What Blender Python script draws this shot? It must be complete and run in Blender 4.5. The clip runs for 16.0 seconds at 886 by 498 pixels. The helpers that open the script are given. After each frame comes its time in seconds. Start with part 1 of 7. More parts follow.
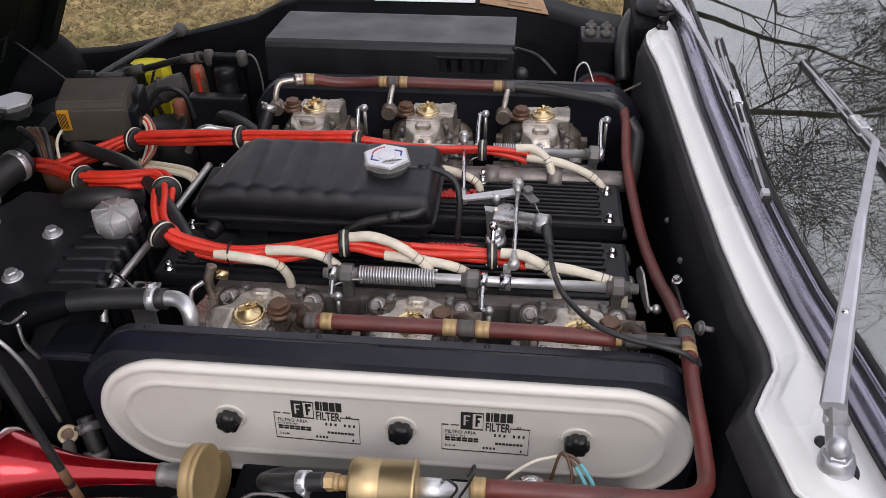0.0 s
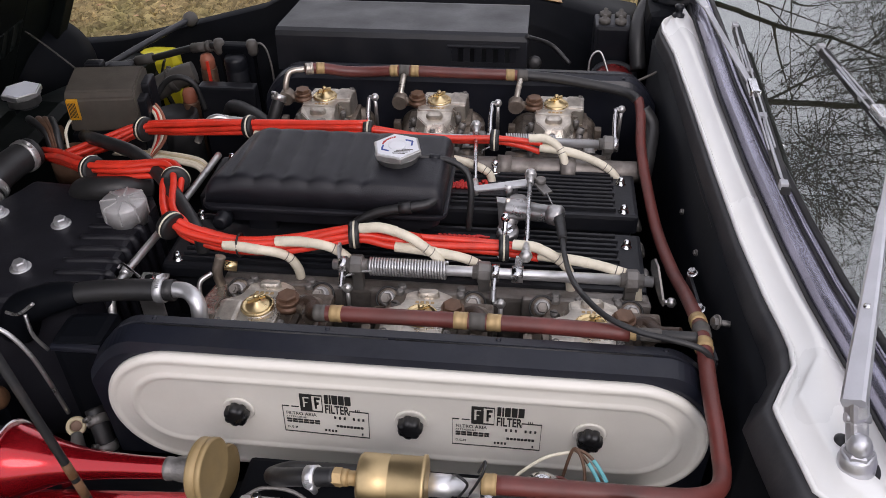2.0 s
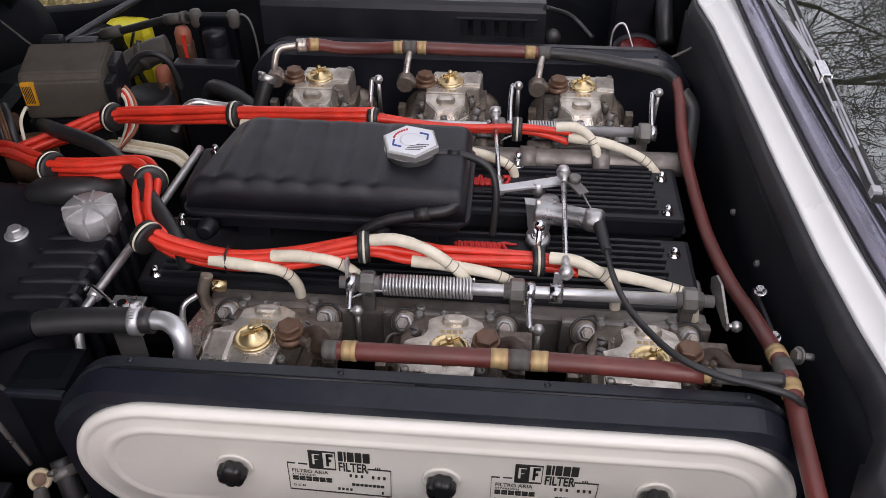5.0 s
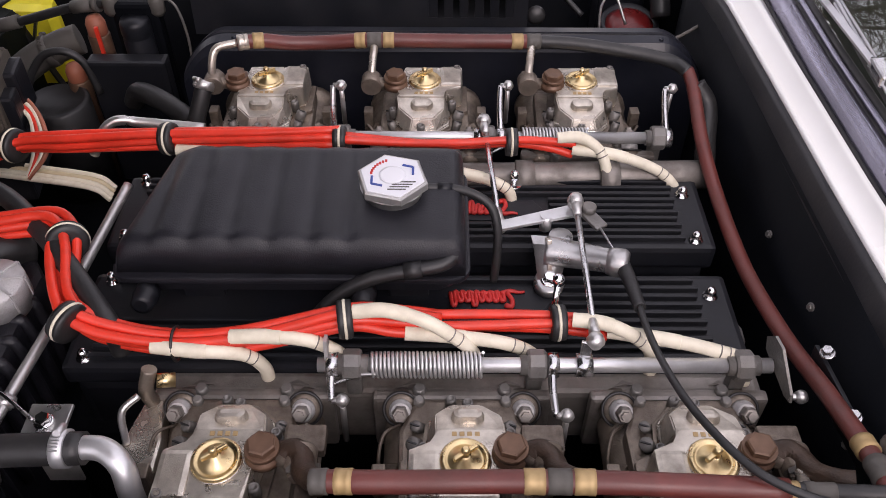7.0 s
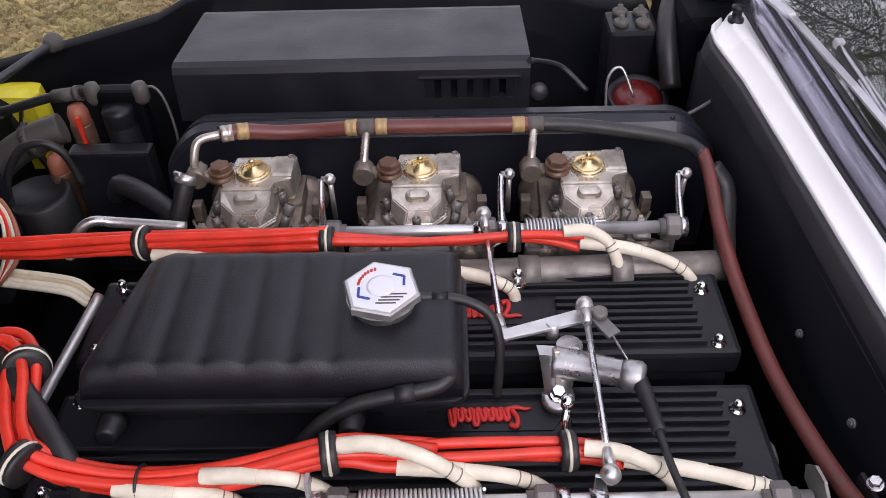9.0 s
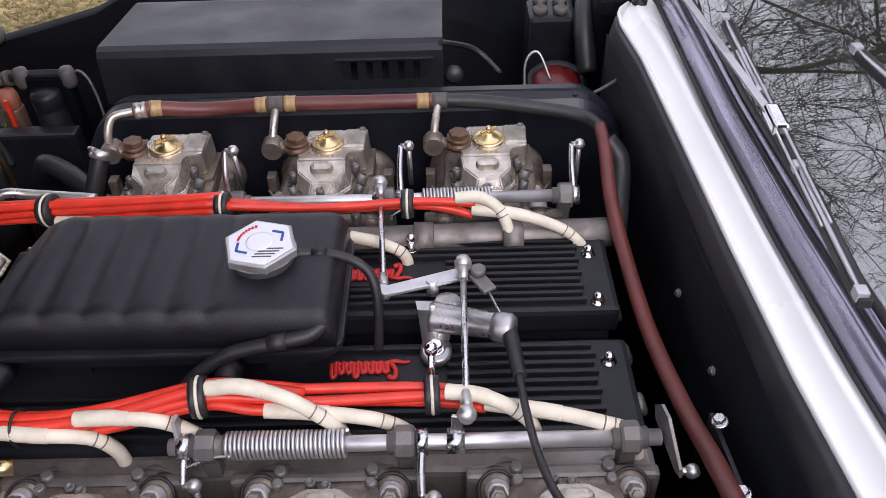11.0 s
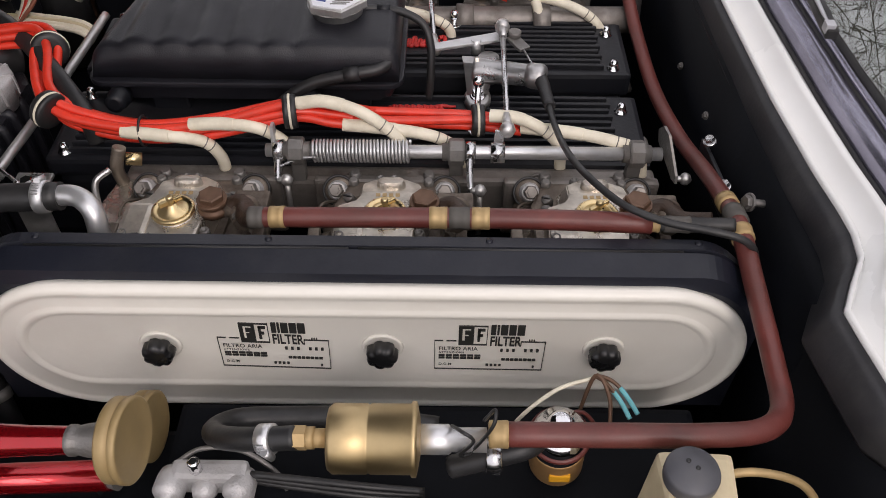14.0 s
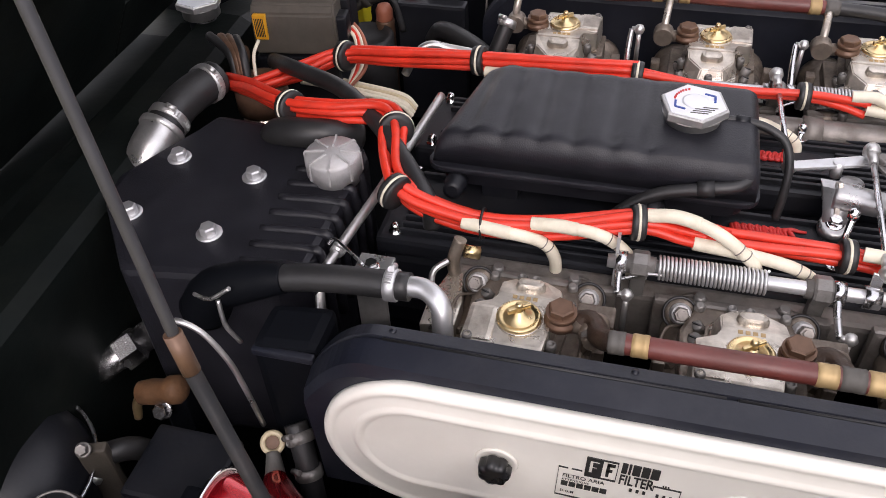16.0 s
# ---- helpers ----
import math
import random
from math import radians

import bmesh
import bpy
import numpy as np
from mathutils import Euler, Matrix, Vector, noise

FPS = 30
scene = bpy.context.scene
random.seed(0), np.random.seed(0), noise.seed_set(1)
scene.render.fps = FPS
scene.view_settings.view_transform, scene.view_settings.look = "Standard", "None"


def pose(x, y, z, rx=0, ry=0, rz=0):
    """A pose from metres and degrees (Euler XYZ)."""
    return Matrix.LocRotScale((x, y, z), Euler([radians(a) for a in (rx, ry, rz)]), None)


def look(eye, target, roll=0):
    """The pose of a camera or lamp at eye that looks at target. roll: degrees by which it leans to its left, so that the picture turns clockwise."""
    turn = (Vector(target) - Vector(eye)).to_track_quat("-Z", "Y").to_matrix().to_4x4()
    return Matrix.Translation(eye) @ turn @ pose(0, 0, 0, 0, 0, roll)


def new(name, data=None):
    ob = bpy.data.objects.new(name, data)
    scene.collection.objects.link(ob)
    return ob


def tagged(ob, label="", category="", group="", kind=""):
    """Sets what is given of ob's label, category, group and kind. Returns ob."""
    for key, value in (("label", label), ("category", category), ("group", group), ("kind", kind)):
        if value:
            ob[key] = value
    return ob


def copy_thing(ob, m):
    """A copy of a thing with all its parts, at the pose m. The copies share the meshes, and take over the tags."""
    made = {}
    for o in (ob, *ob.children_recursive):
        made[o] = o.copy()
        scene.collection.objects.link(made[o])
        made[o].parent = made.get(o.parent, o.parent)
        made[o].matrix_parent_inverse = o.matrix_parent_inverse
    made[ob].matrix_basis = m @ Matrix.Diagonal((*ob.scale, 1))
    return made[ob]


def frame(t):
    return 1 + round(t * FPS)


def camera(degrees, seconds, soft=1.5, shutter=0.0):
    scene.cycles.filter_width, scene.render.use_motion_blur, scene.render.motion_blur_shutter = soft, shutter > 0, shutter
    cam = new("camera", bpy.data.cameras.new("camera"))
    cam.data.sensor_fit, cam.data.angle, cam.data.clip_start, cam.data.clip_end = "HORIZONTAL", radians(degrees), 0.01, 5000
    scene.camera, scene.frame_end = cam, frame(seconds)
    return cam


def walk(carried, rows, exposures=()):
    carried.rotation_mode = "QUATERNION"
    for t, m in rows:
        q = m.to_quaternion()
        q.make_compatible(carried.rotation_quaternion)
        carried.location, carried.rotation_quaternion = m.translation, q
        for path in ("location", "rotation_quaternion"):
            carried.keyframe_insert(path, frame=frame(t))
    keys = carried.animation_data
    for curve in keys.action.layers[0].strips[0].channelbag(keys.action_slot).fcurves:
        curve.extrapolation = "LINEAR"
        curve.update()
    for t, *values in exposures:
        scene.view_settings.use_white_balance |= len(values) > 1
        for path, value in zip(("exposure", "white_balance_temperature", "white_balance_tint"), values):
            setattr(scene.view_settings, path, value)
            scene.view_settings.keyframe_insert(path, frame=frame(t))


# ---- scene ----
cam = camera(56.1, 16.0, soft=0.75)
PATH = [
    (0, (0.111, 0.048, 1.498), (-0.054, 1.636, 0.294), -0.7),
    (0.5, (0.11, 0.05, 1.497), (-0.061, 1.634, 0.289), -0.9),
    (1, (0.108, 0.052, 1.496), (-0.068, 1.633, 0.283), -1.0),
    (1.5, (0.109, 0.052, 1.493), (-0.077, 1.631, 0.28), -1.0),
    (2, (0.111, 0.061, 1.49), (-0.082, 1.632, 0.268), -1.2),
    (2.5, (0.117, 0.075, 1.489), (-0.108, 1.638, 0.262), -1.1),
    (3, (0.113, 0.087, 1.481), (-0.169, 1.641, 0.254), -1.3),
    (3.5, (0.108, 0.101, 1.474), (-0.178, 1.648, 0.24), -1.7),
    (3.7, (0.104, 0.105, 1.471), (-0.172, 1.652, 0.235), -1.6),
    (5.8, (0.006, 0.298, 1.432), (-0.041, 1.765, 0.073), 0.3),
    (6, (0.001, 0.318, 1.431), (-0.033, 1.77, 0.056), 0.4),
    (6.5, (-0.011, 0.365, 1.425), (-0.029, 1.806, 0.039), 0.3),
    (7, (-0.021, 0.414, 1.42), (-0.01, 1.831, 0.008), 0.5),
    (7.4, (-0.027, 0.449, 1.418), (-0.041, 1.86, 0.001), -0.1),
    (7.5, (-0.026, 0.45, 1.418), (-0.048, 1.874, 0.014), -0.8),
    (8, (-0.036, 0.479, 1.422), (-0.047, 1.929, 0.044), -0.6),
    (8.2, (-0.028, 0.495, 1.418), (-0.049, 1.96, 0.057), -1.1),
    (10.3, (0.052, 0.509, 1.408), (0.025, 2.032, 0.112), -2.5),
    (10.5, (0.072, 0.492, 1.4), (0.034, 2.038, 0.132), -3.0),
    (11, (0.108, 0.447, 1.389), (0.079, 1.969, 0.092), -2.1),
    (11.2, (0.104, 0.427, 1.384), (0.154, 1.925, 0.06), -0.3),
    (11.5, (0.118, 0.385, 1.382), (0.194, 1.869, 0.042), 0.5),
    (12, (0.13, 0.332, 1.377), (0.208, 1.775, -0.005), 0.2),
    (12.5, (0.126, 0.292, 1.384), (0.23, 1.692, -0.041), 1.0),
    (13, (0.108, 0.253, 1.381), (0.22, 1.641, -0.054), 1.5),
    (13.5, (0.085, 0.23, 1.382), (0.112, 1.617, -0.059), 0.8),
    (14, (0.054, 0.219, 1.38), (0.049, 1.582, -0.083), 0.5),
    (14.5, (0.024, 0.208, 1.386), (-0.079, 1.542, -0.1), -1.3),
    (15, (-0.027, 0.216, 1.382), (-0.233, 1.539, -0.104), -2.2),
    (15.5, (-0.097, 0.242, 1.388), (-0.419, 1.604, -0.04), -2.9),
    (16, (-0.111, 0.276, 1.388), (-0.533, 1.673, 0.022), -3.3),
]
EXPOSURES = [
    (0.0, 0.09, 6650, 20), (3.5, 0.12, 6650, 20), (6.0, 0.20, 6700, 23), (7.0, 0.32, 6850, 26), (10.5, 0.40, 6300, 24), (11.5, 0.41, 6650, 23), (12.0, 0.22, 6900, 22),
    (13.0, 0.08, 6980, 22), (14.5, 0.06, 7000, 18), (15.5, 0.36, 6850, 20), (16.0, 0.60, 6800, 21),
]
walk(cam, [(t, look(eye, target, roll)) for t, eye, target, roll in PATH], EXPOSURES)


# ---- world and light ----
SUN_EL, SUN_AZ = 42.0, 164.0
world = bpy.data.worlds.new("overcast_sky")
scene.world = world
world.use_nodes = True
wn = world.node_tree
wn.nodes.clear()
sky = wn.nodes.new("ShaderNodeTexSky")
sky.sky_type = "NISHITA"
sky.sun_disc = False
sky.sun_elevation, sky.sun_rotation = radians(SUN_EL), radians(SUN_AZ)
sky.air_density, sky.dust_density, sky.ozone_density = 1.0, 4.0, 1.0
soft_sky = wn.nodes.new("ShaderNodeHueSaturation")
soft_sky.inputs["Saturation"].default_value = 0.50
bg = wn.nodes.new("ShaderNodeBackground")
bg.inputs["Strength"].default_value = 0.15
wout = wn.nodes.new("ShaderNodeOutputWorld")
wn.links.new(sky.outputs[0], soft_sky.inputs["Color"])
cloud = wn.nodes.new("ShaderNodeMix")
cloud.data_type = "RGBA"
cloud.inputs["Factor"].default_value = 0.85
cloud.inputs["B"].default_value = (7.4, 7.9, 8.5, 1)
wn.links.new(soft_sky.outputs[0], cloud.inputs["A"])
wn.links.new(cloud.outputs["Result"], bg.inputs["Color"])
wn.links.new(bg.outputs[0], wout.inputs["Surface"])
sun_data = bpy.data.lights.new("sun", "SUN")
sun_data.energy, sun_data.angle, sun_data.color = 0.75, radians(30), (1.0, 0.98, 0.95)
sun = new("sun", sun_data)
sun.matrix_world = look((1.4, -3.90, 4.6), (0, 1, 0))


# ---- materials ----
def material(name, colour, rough=0.5, metal=0.0, vary=0.15, scale=30.0, bump=0.0, bump_scale=200.0, dirt=None, dirt_amount=0.0,
             dirt_scale=8.0, coat=0.0, rough_vary=0.1, spec=0.5):
    """Noise in colour, roughness and relief at two scales, with an optional layer of dirt or wear in patches."""
    m = bpy.data.materials.new(name)
    m.use_nodes = True
    nt = m.node_tree
    b = nt.nodes["Principled BSDF"]
    tc = nt.nodes.new("ShaderNodeTexCoord")
    n1 = nt.nodes.new("ShaderNodeTexNoise")
    n1.inputs["Scale"].default_value, n1.inputs["Detail"].default_value = scale, 6.0
    nt.links.new(tc.outputs["Object"], n1.inputs["Vector"])
    ramp = nt.nodes.new("ShaderNodeMapRange")
    ramp.inputs["From Min"].default_value, ramp.inputs["From Max"].default_value = 0.3, 0.7
    ramp.inputs["To Min"].default_value, ramp.inputs["To Max"].default_value = 1.0 - vary, 1.0 + vary
    nt.links.new(n1.outputs["Fac"], ramp.inputs["Value"])
    mul = nt.nodes.new("ShaderNodeMix")
    mul.data_type, mul.blend_type = "RGBA", "MULTIPLY"
    mul.inputs["Factor"].default_value = 1.0
    mul.inputs["A"].default_value = (*colour, 1)
    nt.links.new(ramp.outputs[0], mul.inputs["B"])
    out = mul.outputs["Result"]
    if dirt:
        n2 = nt.nodes.new("ShaderNodeTexNoise")
        n2.inputs["Scale"].default_value, n2.inputs["Detail"].default_value, n2.inputs["Roughness"].default_value = dirt_scale, 8.0, 0.65
        nt.links.new(tc.outputs["Object"], n2.inputs["Vector"])
        r2 = nt.nodes.new("ShaderNodeMapRange")
        r2.inputs["From Min"].default_value, r2.inputs["From Max"].default_value = 0.45, 0.72
        r2.inputs["To Max"].default_value = dirt_amount
        nt.links.new(n2.outputs["Fac"], r2.inputs["Value"])
        mx = nt.nodes.new("ShaderNodeMix")
        mx.data_type = "RGBA"
        nt.links.new(r2.outputs[0], mx.inputs["Factor"])
        nt.links.new(out, mx.inputs["A"])
        mx.inputs["B"].default_value = (*dirt, 1)
        out = mx.outputs["Result"]
        mr = nt.nodes.new("ShaderNodeMath")
        mr.operation = "MULTIPLY_ADD"
        mr.inputs[1].default_value, mr.inputs[2].default_value = -0.8 * metal, metal
        nt.links.new(r2.outputs[0], mr.inputs[0])
        nt.links.new(mr.outputs[0], b.inputs["Metallic"])
    else:
        b.inputs["Metallic"].default_value = metal
    nt.links.new(out, b.inputs["Base Color"])
    rr = nt.nodes.new("ShaderNodeMapRange")
    rr.inputs["From Min"].default_value, rr.inputs["From Max"].default_value = 0.3, 0.7
    rr.inputs["To Min"].default_value, rr.inputs["To Max"].default_value = max(0.02, rough - rough_vary), min(1, rough + rough_vary)
    n3 = nt.nodes.new("ShaderNodeTexNoise")
    n3.inputs["Scale"].default_value, n3.inputs["Detail"].default_value = scale * 0.6, 8.0
    nt.links.new(tc.outputs["Object"], n3.inputs["Vector"])
    nt.links.new(n3.outputs["Fac"], rr.inputs["Value"])
    nt.links.new(rr.outputs[0], b.inputs["Roughness"])
    b.inputs["Coat Weight"].default_value = coat
    b.inputs["Coat Roughness"].default_value = 0.08
    b.inputs["Specular IOR Level"].default_value = spec
    if bump:
        n4 = nt.nodes.new("ShaderNodeTexNoise")
        n4.inputs["Scale"].default_value, n4.inputs["Detail"].default_value = bump_scale, 4.0
        nt.links.new(tc.outputs["Object"], n4.inputs["Vector"])
        bp = nt.nodes.new("ShaderNodeBump")
        bp.inputs["Strength"].default_value, bp.inputs["Distance"].default_value = bump, 0.002
        nt.links.new(n4.outputs["Fac"], bp.inputs["Height"])
        nt.links.new(bp.outputs[0], b.inputs["Normal"])
    return m


M = {
    "white_paint": material("white_paint", (0.89, 0.89, 0.87), 0.28, vary=0.03, scale=8, coat=0.5, dirt=(0.70, 0.68, 0.63), dirt_amount=0.10, dirt_scale=14),
    "cream_enamel": material("cream_enamel", (0.80, 0.77, 0.70), 0.38, vary=0.03, scale=10, dirt=(0.5, 0.46, 0.38), dirt_amount=0.18, dirt_scale=9, bump=0.05, bump_scale=120),
    "navy_satin": material("navy_satin", (0.0090, 0.0105, 0.0170), 0.40, vary=0.2, scale=14, dirt=(0.06, 0.06, 0.065), dirt_amount=0.2, dirt_scale=22, bump=0.08, bump_scale=300, spec=0.38),
    "black_satin": material("black_satin", (0.0090, 0.0100, 0.0135), 0.40, vary=0.25, scale=20, dirt=(0.035, 0.033, 0.033), dirt_amount=0.25, dirt_scale=12, bump=0.1, bump_scale=250, spec=0.36),
    "black_body": material("black_body", (0.0045, 0.0052, 0.0070), 0.50, vary=0.3, scale=9, dirt=(0.008, 0.008, 0.008), dirt_amount=0.35, dirt_scale=6, bump=0.08, bump_scale=120, spec=0.06),
    "front_black": material("front_black", (0.0052, 0.0070, 0.0066), 0.50, vary=0.35, scale=12, dirt=(0.020, 0.022, 0.018), dirt_amount=0.35, dirt_scale=9, bump=0.15, bump_scale=90, spec=0.09),
    "box_grey": material("box_grey", (0.075, 0.064, 0.052), 0.6, vary=0.15, scale=30, dirt=(0.13, 0.11, 0.085), dirt_amount=0.4, dirt_scale=24, bump=0.15, bump_scale=300),
    # brown grime, laid on heavier to stand in for shade between the carburettors
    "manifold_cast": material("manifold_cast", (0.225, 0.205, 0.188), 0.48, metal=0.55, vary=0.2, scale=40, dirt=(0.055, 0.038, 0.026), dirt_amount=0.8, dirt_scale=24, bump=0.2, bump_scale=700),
    "zinc_yellow": material("zinc_yellow", (0.43, 0.30, 0.145), 0.50, metal=0.35, vary=0.15, scale=60, dirt=(0.30, 0.18, 0.06), dirt_amount=0.4, dirt_scale=50),
    "wrinkle_black": material("wrinkle_black", (0.012, 0.012, 0.016), 0.42, vary=0.2, scale=40, bump=0.25, bump_scale=700, spec=0.4, dirt=(0.035, 0.035, 0.040), dirt_amount=0.15, dirt_scale=15),
    "rubber": material("rubber", (0.017, 0.017, 0.018), 0.45, vary=0.2, scale=60, dirt=(0.06, 0.055, 0.05), dirt_amount=0.25, dirt_scale=25, bump=0.1, bump_scale=400),
    "grey_plastic": material("grey_plastic", (0.085, 0.078, 0.070), 0.6, vary=0.15, scale=30, dirt=(0.10, 0.09, 0.075), dirt_amount=0.4, dirt_scale=18, bump=0.15, bump_scale=300),
    "cast_alloy": material("cast_alloy", (0.62, 0.57, 0.50), 0.30, metal=0.85, vary=0.16, scale=60, dirt=(0.085, 0.052, 0.028), dirt_amount=0.70, dirt_scale=26, bump=0.12, bump_scale=1100),
    # grimy copy of the alloy, darkened to put shade into parts below the lids
    "cast_grime_shade": material("cast_grime_shade", (0.23, 0.19, 0.155), 0.42, metal=0.6, vary=0.25, scale=50, dirt=(0.030, 0.018, 0.011), dirt_amount=0.95, dirt_scale=30, bump=0.25, bump_scale=700),
    "alloy_clean": material("alloy_clean", (0.62, 0.61, 0.60), 0.35, metal=0.9, vary=0.1, scale=50, dirt=(0.2, 0.18, 0.16), dirt_amount=0.4, dirt_scale=30, bump=0.15, bump_scale=500),
    "manifold_grey": material("manifold_grey", (0.22, 0.21, 0.20), 0.5, metal=0.6, vary=0.2, scale=40, dirt=(0.09, 0.07, 0.05), dirt_amount=0.6, dirt_scale=20, bump=0.3, bump_scale=400),
    "steel": material("steel", (0.62, 0.62, 0.63), 0.25, metal=1.0, vary=0.1, scale=60, dirt=(0.25, 0.22, 0.2), dirt_amount=0.35, dirt_scale=40),
    "chrome": material("chrome", (0.80, 0.80, 0.81), 0.10, metal=1.0, vary=0.04, scale=20, rough_vary=0.05),
    "plated_satin": material("plated_satin", (0.70, 0.70, 0.71), 0.40, metal=0.85, vary=0.08, scale=50, dirt=(0.30, 0.28, 0.26), dirt_amount=0.3, dirt_scale=40),
    "seal_grey": material("seal_grey", (0.020, 0.020, 0.023), 0.5, vary=0.2, scale=25, dirt=(0.08, 0.075, 0.07), dirt_amount=0.3, dirt_scale=30, bump=0.1, bump_scale=300),
    "linkage_alloy": material("linkage_alloy", (0.46, 0.455, 0.455), 0.33, metal=0.85, vary=0.15, scale=60, dirt=(0.16, 0.15, 0.14), dirt_amount=0.3, dirt_scale=35, bump=0.15, bump_scale=400),
    "rusty_dark": material("rusty_dark", (0.055, 0.033, 0.022), 0.5, metal=0.3, vary=0.35, scale=70, dirt=(0.02, 0.014, 0.010), dirt_amount=0.6, dirt_scale=60, bump=0.3, bump_scale=500),
    "chalky_alloy": material("chalky_alloy", (0.50, 0.49, 0.49), 0.55, metal=0.5, vary=0.12, scale=60, dirt=(0.30, 0.28, 0.26), dirt_amount=0.5, dirt_scale=40, bump=0.3, bump_scale=500),
    "trim_silver": material("trim_silver", (0.36, 0.35, 0.43), 0.22, metal=0.85, vary=0.12, scale=16, coat=0.3),
    "wiper_silver": material("wiper_silver", (0.62, 0.62, 0.65), 0.42, metal=0.85, vary=0.06, scale=40, bump=0.08, bump_scale=500),
    "brass": material("brass", (0.80, 0.62, 0.34), 0.28, metal=1.0, vary=0.15, scale=50, dirt=(0.34, 0.22, 0.09), dirt_amount=0.45, dirt_scale=40),
    "brass_filter": material("brass_filter", (0.56, 0.42, 0.23), 0.42, metal=1.0, vary=0.12, scale=30, dirt=(0.35, 0.25, 0.12), dirt_amount=0.4, dirt_scale=25),
    "brown_plug": material("brown_plug", (0.15, 0.085, 0.055), 0.45, metal=0.4, vary=0.25, scale=80, dirt=(0.08, 0.04, 0.02), dirt_amount=0.5, dirt_scale=60),
    "brown_hose": material("brown_hose", (0.135, 0.032, 0.026), 0.42, vary=0.2, scale=35, dirt=(0.05, 0.028, 0.022), dirt_amount=0.5, dirt_scale=18, bump=0.1, bump_scale=500),
    "red_wire": material("red_wire", (0.76, 0.045, 0.022), 0.38, vary=0.12, scale=40, dirt=(0.22, 0.02, 0.012), dirt_amount=0.35, dirt_scale=30),
    "white_sleeve": material("white_sleeve", (0.78, 0.72, 0.58), 0.45, vary=0.06, scale=50, dirt=(0.38, 0.30, 0.20), dirt_amount=0.4, dirt_scale=35),
    "red_chrome": material("red_chrome", (0.42, 0.008, 0.014), 0.20, metal=0.75, vary=0.1, scale=14, coat=0.9),
    "tan_disc": material("tan_disc", (0.36, 0.255, 0.120), 0.45, metal=0.25, vary=0.12, scale=40, dirt=(0.22, 0.15, 0.06), dirt_amount=0.4, dirt_scale=22),
    "script_red": material("script_red", (0.55, 0.03, 0.025), 0.5, vary=0.1, scale=40),
    "print_black": material("print_black", (0.02, 0.02, 0.018), 0.6, vary=0.1, scale=40),
    "knob_black": material("knob_black", (0.012, 0.012, 0.013), 0.3, vary=0.2, scale=40),
    "paper_white": material("paper_white", (0.75, 0.76, 0.80), 0.5, vary=0.04, scale=20),
    "print_blue": material("print_blue", (0.03, 0.07, 0.30), 0.5, vary=0.1, scale=40),
    "amber_label": material("amber_label", (0.75, 0.36, 0.02), 0.5, vary=0.1, scale=40),
    "copper_label": material("copper_label", (0.40, 0.23, 0.10), 0.4, metal=0.5, vary=0.15, scale=25),
    "yellow_plastic": material("yellow_plastic", (0.72, 0.62, 0.03), 0.45, vary=0.12, scale=20),
    "orange_plastic": material("orange_plastic", (0.36, 0.12, 0.07), 0.5, vary=0.15, scale=30),
    "cream_plastic": material("cream_plastic", (0.62, 0.52, 0.34), 0.5, vary=0.1, scale=20, dirt=(0.3, 0.22, 0.1), dirt_amount=0.4, dirt_scale=14),
    "rust": material("rust", (0.115, 0.052, 0.020), 0.8, vary=0.35, scale=40, bump=0.5, bump_scale=200),
    "rod_grey": material("rod_grey", (0.055, 0.055, 0.06), 0.45, metal=0.3, vary=0.2, scale=40),
    "rod_dark": material("rod_dark", (0.010, 0.010, 0.011), 0.55, vary=0.3, scale=60, dirt=(0.05, 0.035, 0.03), dirt_amount=0.4, dirt_scale=50, spec=0.25),
    "cap_grey": material("cap_grey", (0.075, 0.075, 0.085), 0.45, vary=0.15, scale=30, dirt=(0.12, 0.11, 0.10), dirt_amount=0.3, dirt_scale=40),
    "lamp_red": material("lamp_red", (0.11, 0.008, 0.008), 0.3, vary=0.2, scale=20),
    "cyan_wire": material("cyan_wire", (0.15, 0.5, 0.55), 0.5, vary=0.1, scale=30),
    "bark": material("bark", (0.055, 0.045, 0.036), 0.9, vary=0.3, scale=3, bump=0.5, bump_scale=20),
    "dash_dark": material("dash_dark", (0.03, 0.034, 0.028), 0.8, vary=0.2, scale=6),
}

# straw-coloured winter grass
mg = material("winter_grass", (0.30, 0.24, 0.11), 0.9, vary=0.35, scale=9, dirt=(0.10, 0.13, 0.03), dirt_amount=0.8, dirt_scale=2.2, bump=0.6, bump_scale=60)
mleaf = material("dry_blades", (0.42, 0.33, 0.17), 0.8, vary=0.3, scale=4, dirt=(0.16, 0.19, 0.05), dirt_amount=0.8, dirt_scale=1.2)
mfallen = material("fallen_leaves", (0.36, 0.22, 0.12), 0.8, vary=0.35, scale=5)
for m_ in (mleaf, mfallen):
    nt = m_.node_tree
    geo = nt.nodes.new("ShaderNodeNewGeometry")
    hsv = nt.nodes.new("ShaderNodeHueSaturation")
    mr = nt.nodes.new("ShaderNodeMapRange")
    mr.inputs["To Min"].default_value, mr.inputs["To Max"].default_value = 0.5, 1.35
    bs = nt.nodes["Principled BSDF"]
    src = bs.inputs["Base Color"].links[0].from_socket
    nt.links.new(geo.outputs["Random Per Island"], mr.inputs["Value"])
    nt.links.new(mr.outputs[0], hsv.inputs["Value"])
    nt.links.new(src, hsv.inputs["Color"])
    nt.links.new(hsv.outputs[0], bs.inputs["Base Color"])

